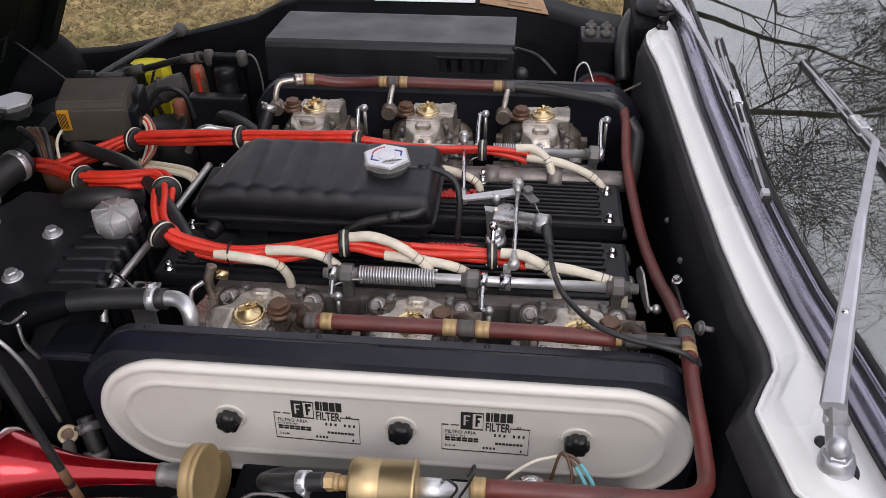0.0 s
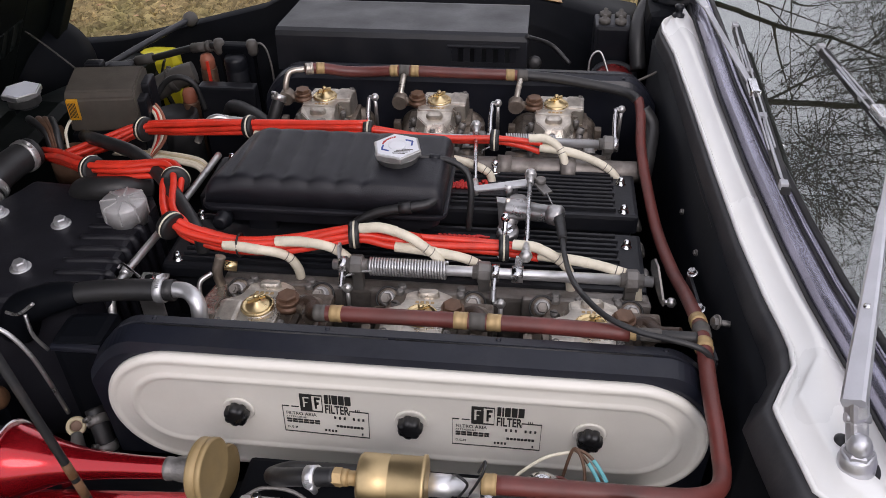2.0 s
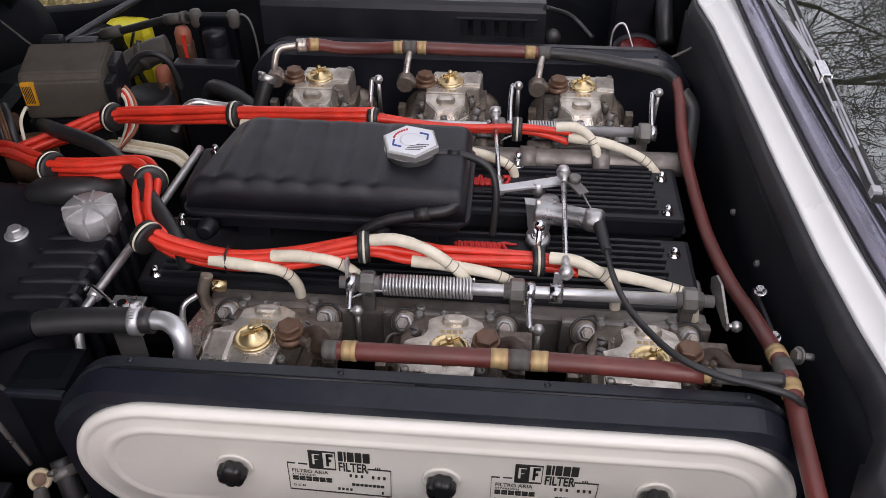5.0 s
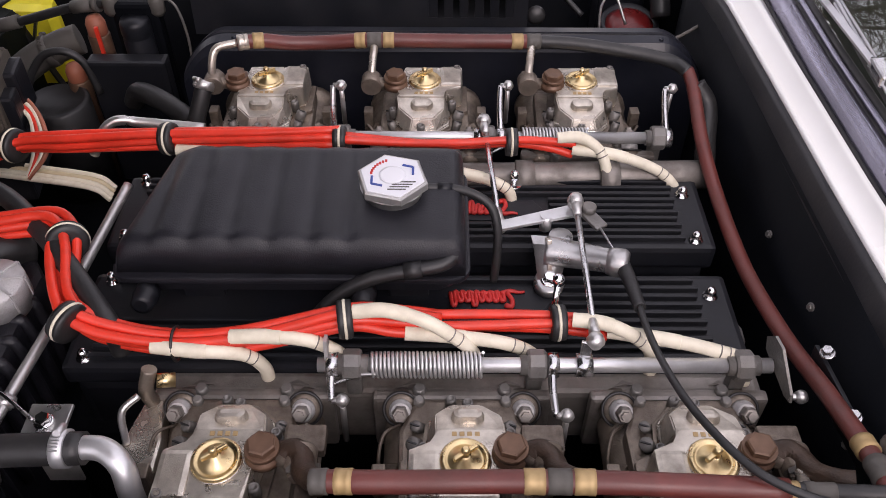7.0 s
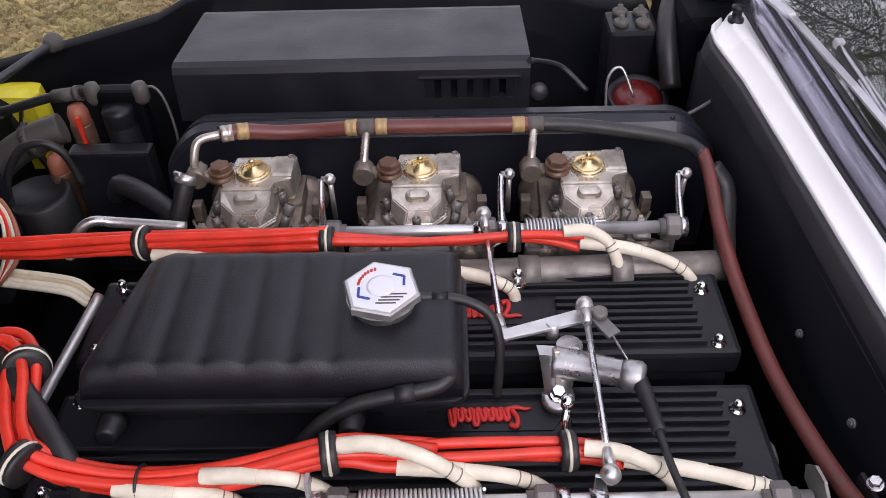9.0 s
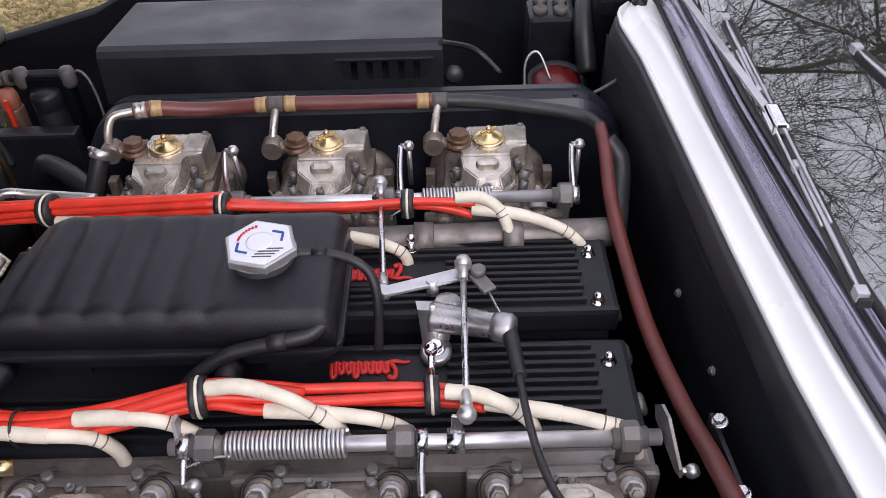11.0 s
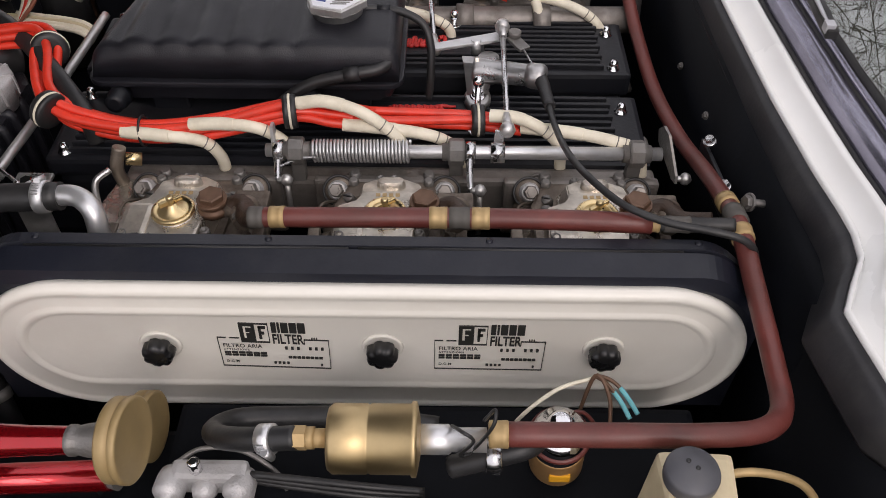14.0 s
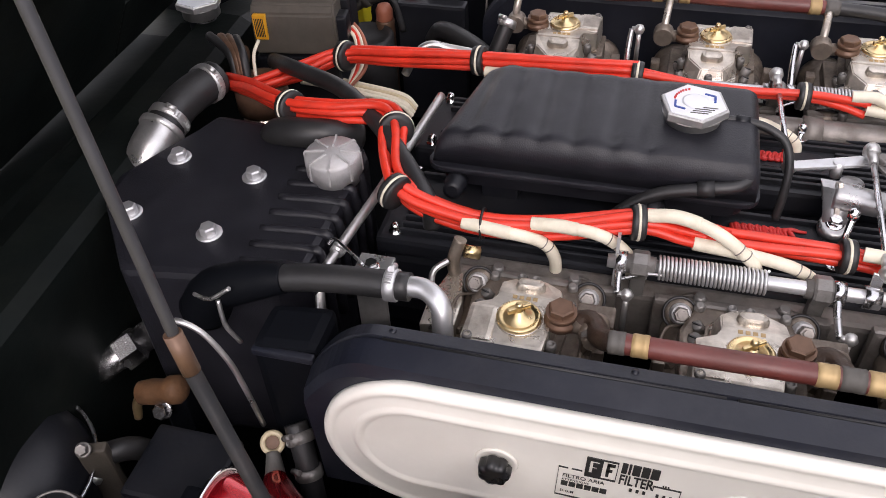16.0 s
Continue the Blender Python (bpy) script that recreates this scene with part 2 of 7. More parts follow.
# windscreen glass
mglass = bpy.data.materials.new("windscreen_glass")
mglass.use_nodes = True
gb = mglass.node_tree.nodes["Principled BSDF"]
gb.inputs["Base Color"].default_value = (0.82, 0.90, 0.84, 1)
gb.inputs["Roughness"].default_value = 0.004
gb.inputs["IOR"].default_value = 2.45
gb.inputs["Transmission Weight"].default_value = 1.0


# ---- mesh helpers ----
def V(*a):
    return Vector(a)


def spline(pts, per=8):
    """A smooth line through the points (Catmull-Rom)."""
    p = [Vector(q) for q in pts]
    if len(p) < 3:
        return p
    p = [2 * p[0] - p[1], *p, 2 * p[-1] - p[-2]]
    out = []
    for i in range(1, len(p) - 2):
        a, b, c, d = p[i - 1:i + 3]
        for k in range(per):
            t = k / per
            out.append(0.5 * (2 * b + (c - a) * t + (2 * a - 5 * b + 4 * c - d) * t * t + (3 * b - a - 3 * c + d) * t ** 3))
    out.append(p[-2])
    return out


def tube(bm, pts, r, n=10, per=8, smooth=True, caps=True):
    """A round tube along a smooth line; r is one radius, or one for each end."""
    line = spline(pts, per) if smooth else [Vector(q) for q in pts]
    r0, r1 = r if isinstance(r, tuple) else (r, r)
    rings, side = [], None
    for i, q in enumerate(line):
        d = (line[min(i + 1, len(line) - 1)] - line[max(i - 1, 0)]).normalized()
        if side is None:
            side = d.orthogonal().normalized()
        side = (side - d * side.dot(d)).normalized()
        up = d.cross(side)
        rr = r0 + (r1 - r0) * i / max(1, len(line) - 1)
        rings.append([bm.verts.new(q + rr * (math.cos(a) * side + math.sin(a) * up)) for a in (2 * math.pi * k / n for k in range(n))])
    for a, b in zip(rings, rings[1:]):
        for k in range(n):
            bm.faces.new((a[k], a[(k + 1) % n], b[(k + 1) % n], b[k])).smooth = True
    if caps:
        bm.faces.new(list(reversed(rings[0])))
        bm.faces.new(rings[-1])
    return bm


def lathe(bm, profile, at=(0, 0, 0), axis=(0, 0, 1), n=24, smooth=True):
    """Turns a profile of (radius, height) about an axis."""
    z = Vector(axis).normalized()
    x = z.orthogonal().normalized()
    y = z.cross(x)
    o = Vector(at)
    rings = []
    for r, h in profile:
        if r < 1e-6:
            rings.append([bm.verts.new(o + z * h)])
        else:
            rings.append([bm.verts.new(o + z * h + r * (math.cos(a) * x + math.sin(a) * y)) for a in (2 * math.pi * k / n for k in range(n))])
    for a, b in zip(rings, rings[1:]):
        for k in range(n):
            q = [a[k % len(a)], a[(k + 1) % len(a)], b[(k + 1) % len(b)], b[k % len(b)]]
            q = [v for i, v in enumerate(q) if v not in q[:i]]
            if len(q) > 2:
                bm.faces.new(q).smooth = smooth
    for ring, flip in ((rings[0], True), (rings[-1], False)):
        if len(ring) > 2:
            bm.faces.new(list(reversed(ring)) if flip else ring)
    return bm


def prism(bm, outline, z0, z1, bevel=0.0, top_scale=1.0):
    """An outline in x and y raised from z0 to z1, with bevelled edges."""
    cx = sum(p[0] for p in outline) / len(outline)
    cy = sum(p[1] for p in outline) / len(outline)
    lo = [bm.verts.new((x, y, z0)) for x, y in outline]
    hi = [bm.verts.new((cx + (x - cx) * top_scale, cy + (y - cy) * top_scale, z1)) for x, y in outline]
    n = len(lo)
    fs = [bm.faces.new(list(reversed(lo))), bm.faces.new(hi)]
    fs += [bm.faces.new((lo[i], lo[(i + 1) % n], hi[(i + 1) % n], hi[i])) for i in range(n)]
    if bevel:
        bmesh.ops.bevel(bm, geom=list({e for f in fs for e in f.edges}), offset=bevel, segments=2, affect="EDGES", profile=0.6)
    return bm


def block(bm, lo, hi, bevel=0.003):
    """A box between two corners with rounded edges."""
    return prism(bm, [(lo[0], lo[1]), (hi[0], lo[1]), (hi[0], hi[1]), (lo[0], hi[1])], lo[2], hi[2], bevel)


def moved(bm, m, start=0):
    """Moves what was added after the first `start` points."""
    bm.verts.ensure_lookup_table()
    bmesh.ops.transform(bm, matrix=m, verts=bm.verts[start:])
    return bm


def beam(bm, a, b, w, h, bevel=0.002):
    """A rounded bar from a to b, w wide and h high."""
    a, b = Vector(a), Vector(b)
    tmp = bmesh.new()
    block(tmp, (-w / 2, -h / 2, 0), (w / 2, h / 2, (b - a).length), bevel)
    moved(tmp, Matrix.Translation(a) @ (b - a).to_track_quat("Z", "Y").to_matrix().to_4x4())
    return add(bm, tmp)


def add(bm, other):
    me = bpy.data.meshes.new("tmp")
    other.to_mesh(me)
    other.free()
    bm.from_mesh(me)
    bpy.data.meshes.remove(me)
    return bm


def ring(bm, at, axis, r, thick, n=20, m=8):
    z = Vector(axis).normalized()
    x = z.orthogonal().normalized()
    y = z.cross(x)
    rows = []
    for k in range(n):
        a = 2 * math.pi * k / n
        d = math.cos(a) * x + math.sin(a) * y
        rows.append([bm.verts.new(Vector(at) + d * (r + thick * math.cos(b)) + z * thick * math.sin(b)) for b in (2 * math.pi * j / m for j in range(m))])
    for k in range(n):
        for j in range(m):
            bm.faces.new((rows[k][j], rows[(k + 1) % n][j], rows[(k + 1) % n][(j + 1) % m], rows[k][(j + 1) % m])).smooth = True
    return bm


def coil(bm, a, b, r, wire, turns):
    a, b = Vector(a), Vector(b)
    z = (b - a).normalized()
    x = z.orthogonal().normalized()
    y = z.cross(x)
    n = turns * 12
    pts = [a + (b - a) * i / n + r * (math.cos(2 * math.pi * i / 12) * x + math.sin(2 * math.pi * i / 12) * y) for i in range(n + 1)]
    return tube(bm, pts, wire, n=6, smooth=False)


def hexbolt(bm, at, axis=(0, 0, 1), r=0.008, h=0.007, washer=1.6):
    lathe(bm, [(r * washer, 0), (r * washer, 0.0018), (r * 1.02, 0.0020)], at, axis, 20)
    lathe(bm, [(r, 0.0018), (r, h * 0.85), (r * 0.86, h)], at, axis, 6, smooth=False)
    return bm


def origin_of(ob):
    o = Vector((0, 0, 0))
    while ob is not None:
        o += ob.location
        ob = ob.parent
    return o


def mesh_of(name, bm, mat, o=(0, 0, 0)):
    bmesh.ops.translate(bm, vec=-Vector(o), verts=bm.verts)
    bmesh.ops.recalc_face_normals(bm, faces=bm.faces)
    me = bpy.data.meshes.new(name)
    bm.to_mesh(me)
    bm.free()
    if mat:
        me.materials.append(mat)
    return me


def part(name, bm, mat, parent, label=""):
    """One mesh under a thing or under a part, from a bmesh in world places."""
    ob = new(name, mesh_of(name, bm, M[mat] if isinstance(mat, str) else mat, origin_of(parent)))
    ob.parent = parent
    return tagged(ob, label)


def thing(name, at, label, category, group="", kind=""):
    ob = new(name)
    ob.location = at
    ob.empty_display_size = 0.02
    return tagged(ob, label, category, group, kind)


def solo(name, bm, mat, label, category, group="", kind="", at=None):
    """A thing that is one plain mesh."""
    if at is None:
        n = max(1, len(bm.verts))
        lo = min(v.co.z for v in bm.verts)
        at = Vector((sum(v.co.x for v in bm.verts) / n, sum(v.co.y for v in bm.verts) / n, lo))
    ob = new(name, mesh_of(name, bm, M[mat] if isinstance(mat, str) else mat, at))
    ob.location = at
    return tagged(ob, label, category, group, kind)


def B():
    return bmesh.new()


def stadium(x0, x1, zc, r, n=14):
    """Outline of a slot with round ends in x and z."""
    pts = [(x1 - r + r * math.cos(a), zc + r * math.sin(a)) for a in np.linspace(-math.pi / 2, math.pi / 2, n)]
    return pts + [(x0 + r + r * math.cos(a), zc + r * math.sin(a)) for a in np.linspace(math.pi / 2, 1.5 * math.pi, n)]


def loft(bm, sections, closed=True, caps=True, smooth=True):
    """Joins cross-sections, each a list of as many points."""
    rows = [[bm.verts.new(p) for p in s] for s in sections]
    n = len(rows[0])
    for a, b in zip(rows, rows[1:]):
        for k in range(n if closed else n - 1):
            bm.faces.new((a[k], a[(k + 1) % n], b[(k + 1) % n], b[k])).smooth = smooth
    if closed and caps:
        bm.faces.new(list(reversed(rows[0])))
        bm.faces.new(rows[-1])
    return bm


def curve_at(table, y):
    return float(np.interp(y, [p[0] for p in table], [p[1] for p in table]))


# ---- ground ----
bm = B()
N = 60
xs = [-60 + 120 * i / N for i in range(N + 1)]
edges = [-900, -300, -120, *xs, 120, 300, 900]
grid = [[bm.verts.new((x, y, 0 if abs(x) < 3 and abs(y - 1) < 3 else 0.05 * noise.noise((x * 0.3, y * 0.3, 0)))) for x in edges] for y in edges]
for a, b in zip(grid, grid[1:]):
    for i in range(len(edges) - 1):
        bm.faces.new((a[i], a[i + 1], b[i + 1], b[i])).smooth = True
solo("ground", bm, mg, "straw-coloured winter grass with fallen leaves", "ground", kind="structure", at=Vector((0, 0, 0)))


def litter(name, count, x0, x1, y0, y1, mat, label, cat, leaf):
    rnd = random.Random(3 if leaf else 4)
    verts, faces = [], []
    for _ in range(count):
        x, y, a = rnd.gauss((x0 + x1) / 2, (x1 - x0) / 3.2), rnd.gauss((y0 + y1) / 2, (y1 - y0) / 3.4), rnd.uniform(0, 6.283)
        if y < 2.0:
            continue
        d = Vector((math.cos(a), math.sin(a), 0))
        s = Vector((-d.y, d.x, 0))
        if leaf:
            ln, w, z = rnd.uniform(0.012, 0.028), rnd.uniform(0.006, 0.013), rnd.uniform(0.010, 0.045)
            o, t = Vector((x, y, z)), Vector((0, 0, rnd.uniform(-0.012, 0.02)))
            q = [o - d * ln, o - d * ln * 0.2 + s * w + t, o + d * ln, o - d * ln * 0.2 - s * w + t * 0.5]
        else:
            ln, w, h = rnd.uniform(0.04, 0.14), rnd.uniform(0.0010, 0.0026), rnd.uniform(0.005, 0.05)
            o = Vector((x, y, 0.0))
            q = [o - s * w, o + s * w, o + d * ln * 0.6 + s * w * 0.8 + V(0, 0, h), o + d * ln + V(0, 0, h * 0.7)]
        k = len(verts)
        verts += [tuple(v) for v in q]
        faces.append((k, k + 1, k + 2, k + 3))
    me = bpy.data.meshes.new(name)
    me.from_pydata(verts, [], faces)
    me.materials.append(mat)
    tagged(new(name, me), label, cat, kind="stuff")


litter("grass_blades", 200000, -4.2, 1.6, 2.2, 5.6, mleaf, "flattened dry straw and green grass blades", "grass", False)
litter("fallen_leaf_litter", 1100, -4.2, 1.6, 2.2, 5.6, mfallen, "scattered curled brown fallen leaves on grass", "leaves", True)

# ---- car body ----
car = thing("car_body", (0, 1.0, 0.0), "white classic car body with black engine bay and open bonnet", "car")

COWL_IN = [(0.10, 0.484), (0.30, 0.442), (0.40, 0.424), (0.465, 0.396), (0.507, 0.358), (0.57, 0.347), (0.597, 0.343), (0.625, 0.357), (0.650, 0.371),
           (0.675, 0.374), (0.70, 0.372), (0.75, 0.365), (0.85, 0.356), (1.0, 0.349), (1.2, 0.342), (1.35, 0.336), (1.44, 0.326), (1.48, 0.328), (1.50, 0.345)]
COWL_OUT = [(0.10, 0.52), (0.30, 0.478), (0.40, 0.462), (0.55, 0.437), (0.65, 0.424), (0.75, 0.410), (0.85, 0.401), (1.0, 0.392), (1.2, 0.386), (1.5, 0.386)]
YS = [0.10, 0.2, 0.3, 0.4, 0.44, 0.465, 0.49, 0.507, 0.535, 0.57, 0.59, 0.597, 0.605, 0.615, 0.625, 0.637, 0.65, 0.662, 0.675, 0.70, 0.75, 0.8, 0.85, 0.92, 1.0, 1.1, 1.2, 1.28, 1.35, 1.40, 1.44, 1.47, 1.485, 1.495, 1.50]
sec = []
for y in YS:
    a, b = curve_at(COWL_IN, y), curve_at(COWL_OUT, y)
    w = 0.017
    b -= 0.008
    sec.append([(a, y, 0.885), (a - 0.001, y, 0.914), (a + 0.0015, y, 0.917), (a + 0.0035, y, 0.914), (a + 0.0050, y, 0.9075), (a + 0.0070, y, 0.9070), (a + w + 0.0005, y, 0.9285), (a + w + 0.0045, y, 0.932), (max(a + w + 0.006, (a + b) / 2 + 0.006), y, 0.930), (b + 0.006, y, 0.909), (b + 0.006, y, 0.88)])
part("cowl_panel", loft(B(), sec), "white_paint", car, "glossy white painted cowl panel below windscreen")
sec = []
for y in YS[:-3]:
    a = curve_at(COWL_IN, y)
    wd = curve_at([(0.5, 0.022), (0.7, 0.020), (0.9, 0.013), (1.5, 0.010)], y)
    sec.append([(a - 0.002, y, 0.912), (a - 0.002, y, 0.885), (a - wd * 0.85, y, 0.872), (a - wd, y, 0.879), (a - wd * 0.45, y, 0.903)])
part("gutter_seal", loft(B(), sec), "seal_grey", car, "black rubber sealing lip along the cowl")
sec = []
for y in YS[3:-3]:
    a = min(curve_at(COWL_IN, y), 0.352 if y > 0.62 else 9) - 0.012
    sec.append([(a, y, 0.885), (a - 0.004, y, 0.40), (a + 0.02, y, 0.40), (a + 0.03, y, 0.885)])
part("firewall", loft(B(), sec), "black_body", car, "black painted bulkhead behind the engine")


def trim_run(name, d0, d1, z0, z1, mat, label):
    s = []
    for y in YS[:-1] + [1.6]:
        b = curve_at(COWL_OUT, y) - 0.008
        s.append([(b + d0, y, z0 - 0.02), (b + d0, y, z0), ((2 * b + d0 + d1) / 2, y, max(z0, z1) + 0.002), (b + d1, y, z1), (b + d1, y, z1 - 0.03)])
    part(name, loft(B(), s), mat, car, label)


trim_run("screen_seal", 0.005, 0.010, 0.905, 0.911, "rubber", "thin black rubber seal line")
trim_run("screen_moulding", 0.010, 0.027, 0.913, 0.930, "trim_silver", "satin silver windscreen moulding")
trim_run("screen_gap", 0.027, 0.0285, 0.928, 0.931, "rubber", "dark gap beside the trim")
trim_run("screen_trim", 0.0285, 0.0315, 0.934, 0.938, "trim_silver", "bright metal windscreen trim strip")
trim_run("inner_seal", 0.0315, 0.037, 0.938, 0.944, "rubber", "dark inner windscreen seal")

SLOPE = radians(30)
sec = []
for y in [0.0, 0.1, *YS[1:-1:2], 1.6, 1.8]:
    b = curve_at(COWL_OUT, y) + 0.026 + max(0, 0.10 - y) * 0.4
    row = []
    for s in (0.0, 0.001, 0.004, 0.1, 0.2, 0.3, 0.4, 0.5, 0.6, 0.7, 0.796, 0.799, 0.8):
        row.append((b + s * math.cos(SLOPE) - 0.06 * s * s, y + (1.02 - y) * 0.10 * s, 0.941 + s * math.sin(SLOPE) + 0.02 * s))
    under = [(p[0] + 0.003, p[1], p[2] - 0.005) for p in reversed(row)]
    sec.append(row + under)
wind = part("windscreen", loft(B(), sec), mglass, car, "raked windscreen glass mirroring bare branches")
wind.visible_shadow = False
# cabin behind the glass
bm = B()
sec = []
for y in (0.0, 0.1, 0.2, 0.3, 0.4, 0.5, 0.6, 0.7, 0.8, 0.9, 1.0, 1.2, 1.4, 1.6, 1.8, 1.98):
    b = curve_at(COWL_OUT, min(y, 1.5)) + max(0, 0.10 - y) * 0.4
    sec.append([(b + 0.022, y, 0.70), (b + 0.022, y, 0.930), (b + 0.060, y, 0.938), (0.9, y, 0.935), (1.20, y, 0.915), (1.22, y, 0.88), (1.22, y, 0.70)])
loft(bm, sec)
part("dashboard", bm, "dash_dark", car, "dark padded dashboard top")
for name, a, b, bevel in (("cabin_floor", (1.20, 0.0, 0.0), (2.4, 2.0, 0.80), 0.02), ("roof", (1.02, 0.10, 1.42), (2.4, 1.90, 1.45), 0.01),
                          ("rear_wall", (2.36, 0.05, 0.80), (2.4, 1.95, 1.43), 0.005), ("door_panel", (0.55, -0.02, 0.70), (2.4, 0.02, 1.42), 0.005),
                          ("door_panel", (0.55, 1.98, 0.70), (2.4, 2.02, 1.42), 0.005), ("footwell", (0.45, -0.02, 0.0), (1.25, 2.02, 0.72), 0.01)):
    bm = B()
    block(bm, a, b, bevel)
    part(name, bm, "dash_dark", car)

# white outer skin that closes the car round the cabin and the bay
bm = B()
block(bm, (0.98, 0.08, 1.452), (2.42, 1.92, 1.470), 0.008)
part("roof_skin", bm, "white_paint", car)
for y0, y1 in ((-0.034, -0.021), (2.021, 2.034)):
    bm = B()
    loft(bm, [[(x, y0, 0.22), (x, y1, 0.22), (x, y1, 0.93), (x, y0, 0.93)] for x in (0.56, 1.2, 2.42)], smooth=False)
    part("side_skin", bm, "white_paint", car)
bm = B()
block(bm, (2.402, -0.03, 0.22), (2.416, 2.03, 1.45), 0.004)
part("rear_skin", bm, "white_paint", car)
bm = B()
loft(bm, [[(x, 0.160, 0.22), (x, 0.168, 0.22), (x, 0.168, 0.70), (x, 0.205, 0.800), (x, 0.197, 0.806), (x, 0.160, 0.71)] for x in (-0.95, -0.3, 0.42)])
part("near_wing_skin", bm, "white_paint", car)
# inner wings and floor of the bay
bm = B()
block(bm, (-0.95, 0.30, 0.40), (0.33, 1.75, 0.43), 0.005)
part("undertray", bm, "black_body", car)
near = [[(x, 0.36, 0.40), (x, 0.445, 0.74), (x, 0.44, 0.79), (x, 0.40, 0.82), (x, 0.30, 0.845), (x, 0.22, 0.83), (x, 0.17, 0.70), (x, 0.17, 0.0), (x, 0.34, 0.0)] for x in np.linspace(-0.95, 0.42, 15)]
part("near_inner_wing", loft(B(), near), "front_black", car, "black painted inner wing")
FAR_LIP = [(-1.0, 0.77), (-0.74, 0.78), (-0.62, 0.795), (-0.46, 0.83), (-0.34, 0.885), (0.10, 0.885), (0.24, 0.875), (0.34, 0.875)]
EDGE_Y = [(-0.40, 1.722), (0.016, 1.712), (0.163, 1.735), (0.242, 1.758), (0.34, 1.785)]
EDGE_Z = [(-0.40, 0.866), (0.016, 0.868), (0.163, 0.838), (0.242, 0.807), (0.34, 0.780)]
CREASE_Y = [(-0.40, 1.62), (0.10, 1.637), (0.209, 1.700), (0.34, 1.740)]
CREASE_Z = [(-0.40, 0.84), (0.10, 0.838), (0.209, 0.765), (0.34, 0.690)]
FAR_Y = [(-1.0, 1.62), (-0.75, 1.66), (-0.62, 1.71), (-0.46, 1.73), (-0.34, 1.76), (0.05, 1.76), (0.24, 1.72), (0.34, 1.72)]
sec = []
for x in np.linspace(-1.0, 0.33, 28):
    z, y = curve_at(FAR_LIP, x), curve_at(FAR_Y, x)
    if x > -0.40:
        ey, ez, cy, cz = (curve_at(c, x) for c in (EDGE_Y, EDGE_Z, CREASE_Y, CREASE_Z))
        sec.append([(x, 1.56, 0.40), (x, 1.58, 0.60), (x, cy, cz), (x, cy + 0.004, cz + 0.004), (x, ey - 0.002, ez - 0.008), (x, ey, ez - 0.003), (x, ey + 0.004, ez), (x, ey + 0.11, ez + 0.003), (x, ey + 0.125, ez - 0.02), (x, ey + 0.15, 0.0), (x, 1.60, 0.0)])
        continue
    yi = y - 0.03
    sec.append([(x, 1.56, 0.40), (x, 1.58, 0.60), (x, yi - 0.01, z - 0.10), (x, yi, z - 0.06), (x, yi + 0.005, z - 0.004), (x, yi + 0.007, z - 0.003), (x, y, z), (x, y + 0.012, z - 0.006), (x, y + 0.04, z - 0.09), (x, y + 0.06, 0.0), (x, 1.60, 0.0)])
part("far_inner_wing", loft(B(), sec), "black_body", car, "black inner wing with ledge and rolled edge")

# front crossmember with stepped ridges
bm = B()
loft(bm, [[(-0.655 + d, y, 0.845 - e), (-0.640 + d, y, 0.835 - e), (-0.640 + d, y, 0.45), (-0.95, y, 0.45), (-0.95, y, 0.80 - e), (-0.80, y, 0.80 - e), (-0.765 + d, y, 0.79 - e), (-0.755 + d, y, 0.825 - e), (-0.715 + d, y, 0.830 - e), (-0.705 + d, y, 0.848 - e)]
          for y, d, e in ((0.36, 0.02, 0.0), (0.6, 0.006, 0.0), (0.9, -0.006, 0.0), (1.25, -0.03, 0.01), (1.40, -0.035, 0.05), (1.62, -0.04, 0.09))], smooth=False)
part("front_crossmember", bm, "front_black", car, "black front crossmember with pressed ridges")

# bonnet, hinged at the nose, standing open
HT = radians(62)
HX, HZ = -0.845, 0.80
hd = V(math.cos(HT), 0, math.sin(HT))
hn = V(math.sin(HT), 0, -math.cos(HT))


def hood_slab(bm, s0, s1, y0, y1, off=0.0, thick=0.012):
    tmp = bmesh.new()
    block(tmp, (s0, y0, -thick), (s1, y1, 0), 0.003)
    m = Matrix(((hd.x, 0, hn.x, HX + hn.x * off), (0, 1, 0, 0), (hd.z, 0, hn.z, HZ + hn.z * off), (0, 0, 0, 1)))
    moved(tmp, m)
    return add(bm, tmp)


hood = part("bonnet", hood_slab(B(), 0.30, 1.2, 0.44, 1.54), "front_black", car, "open front-hinged bonnet, black underside")
LV = (1.16, 1.36)
part("bonnet_lower_skin", hood_slab(hood_slab(hood_slab(B(), 0.0, 0.30, 0.44, LV[0]), 0.0, 0.10, LV[0], LV[1]), 0.0, 0.30, LV[1], 1.54), "front_black", hood)
part("bonnet_upper_bridge", hood_slab(B(), 0.155, 0.30, LV[0], LV[1]), "front_black", hood)
for i in range(6):
    y = LV[0] + 0.02 + i * 0.032
    part("louvre_slat", hood_slab(B(), 0.10, 0.155, y, y + 0.016, 0.002, 0.01), "front_black", hood)
for y0, y1 in ((0.47, 0.51), (1.47, 1.51)):
    part("bonnet_rib", hood_slab(B(), 0.02, 1.15, y0, y1, 0.022, 0.022), "front_black", hood)
for s0 in (0.30, 0.72, 1.12):
    part("bonnet_cross_rib", hood_slab(B(), s0, s0 + 0.05, 0.52, 1.46, 0.02, 0.02), "front_black", hood)

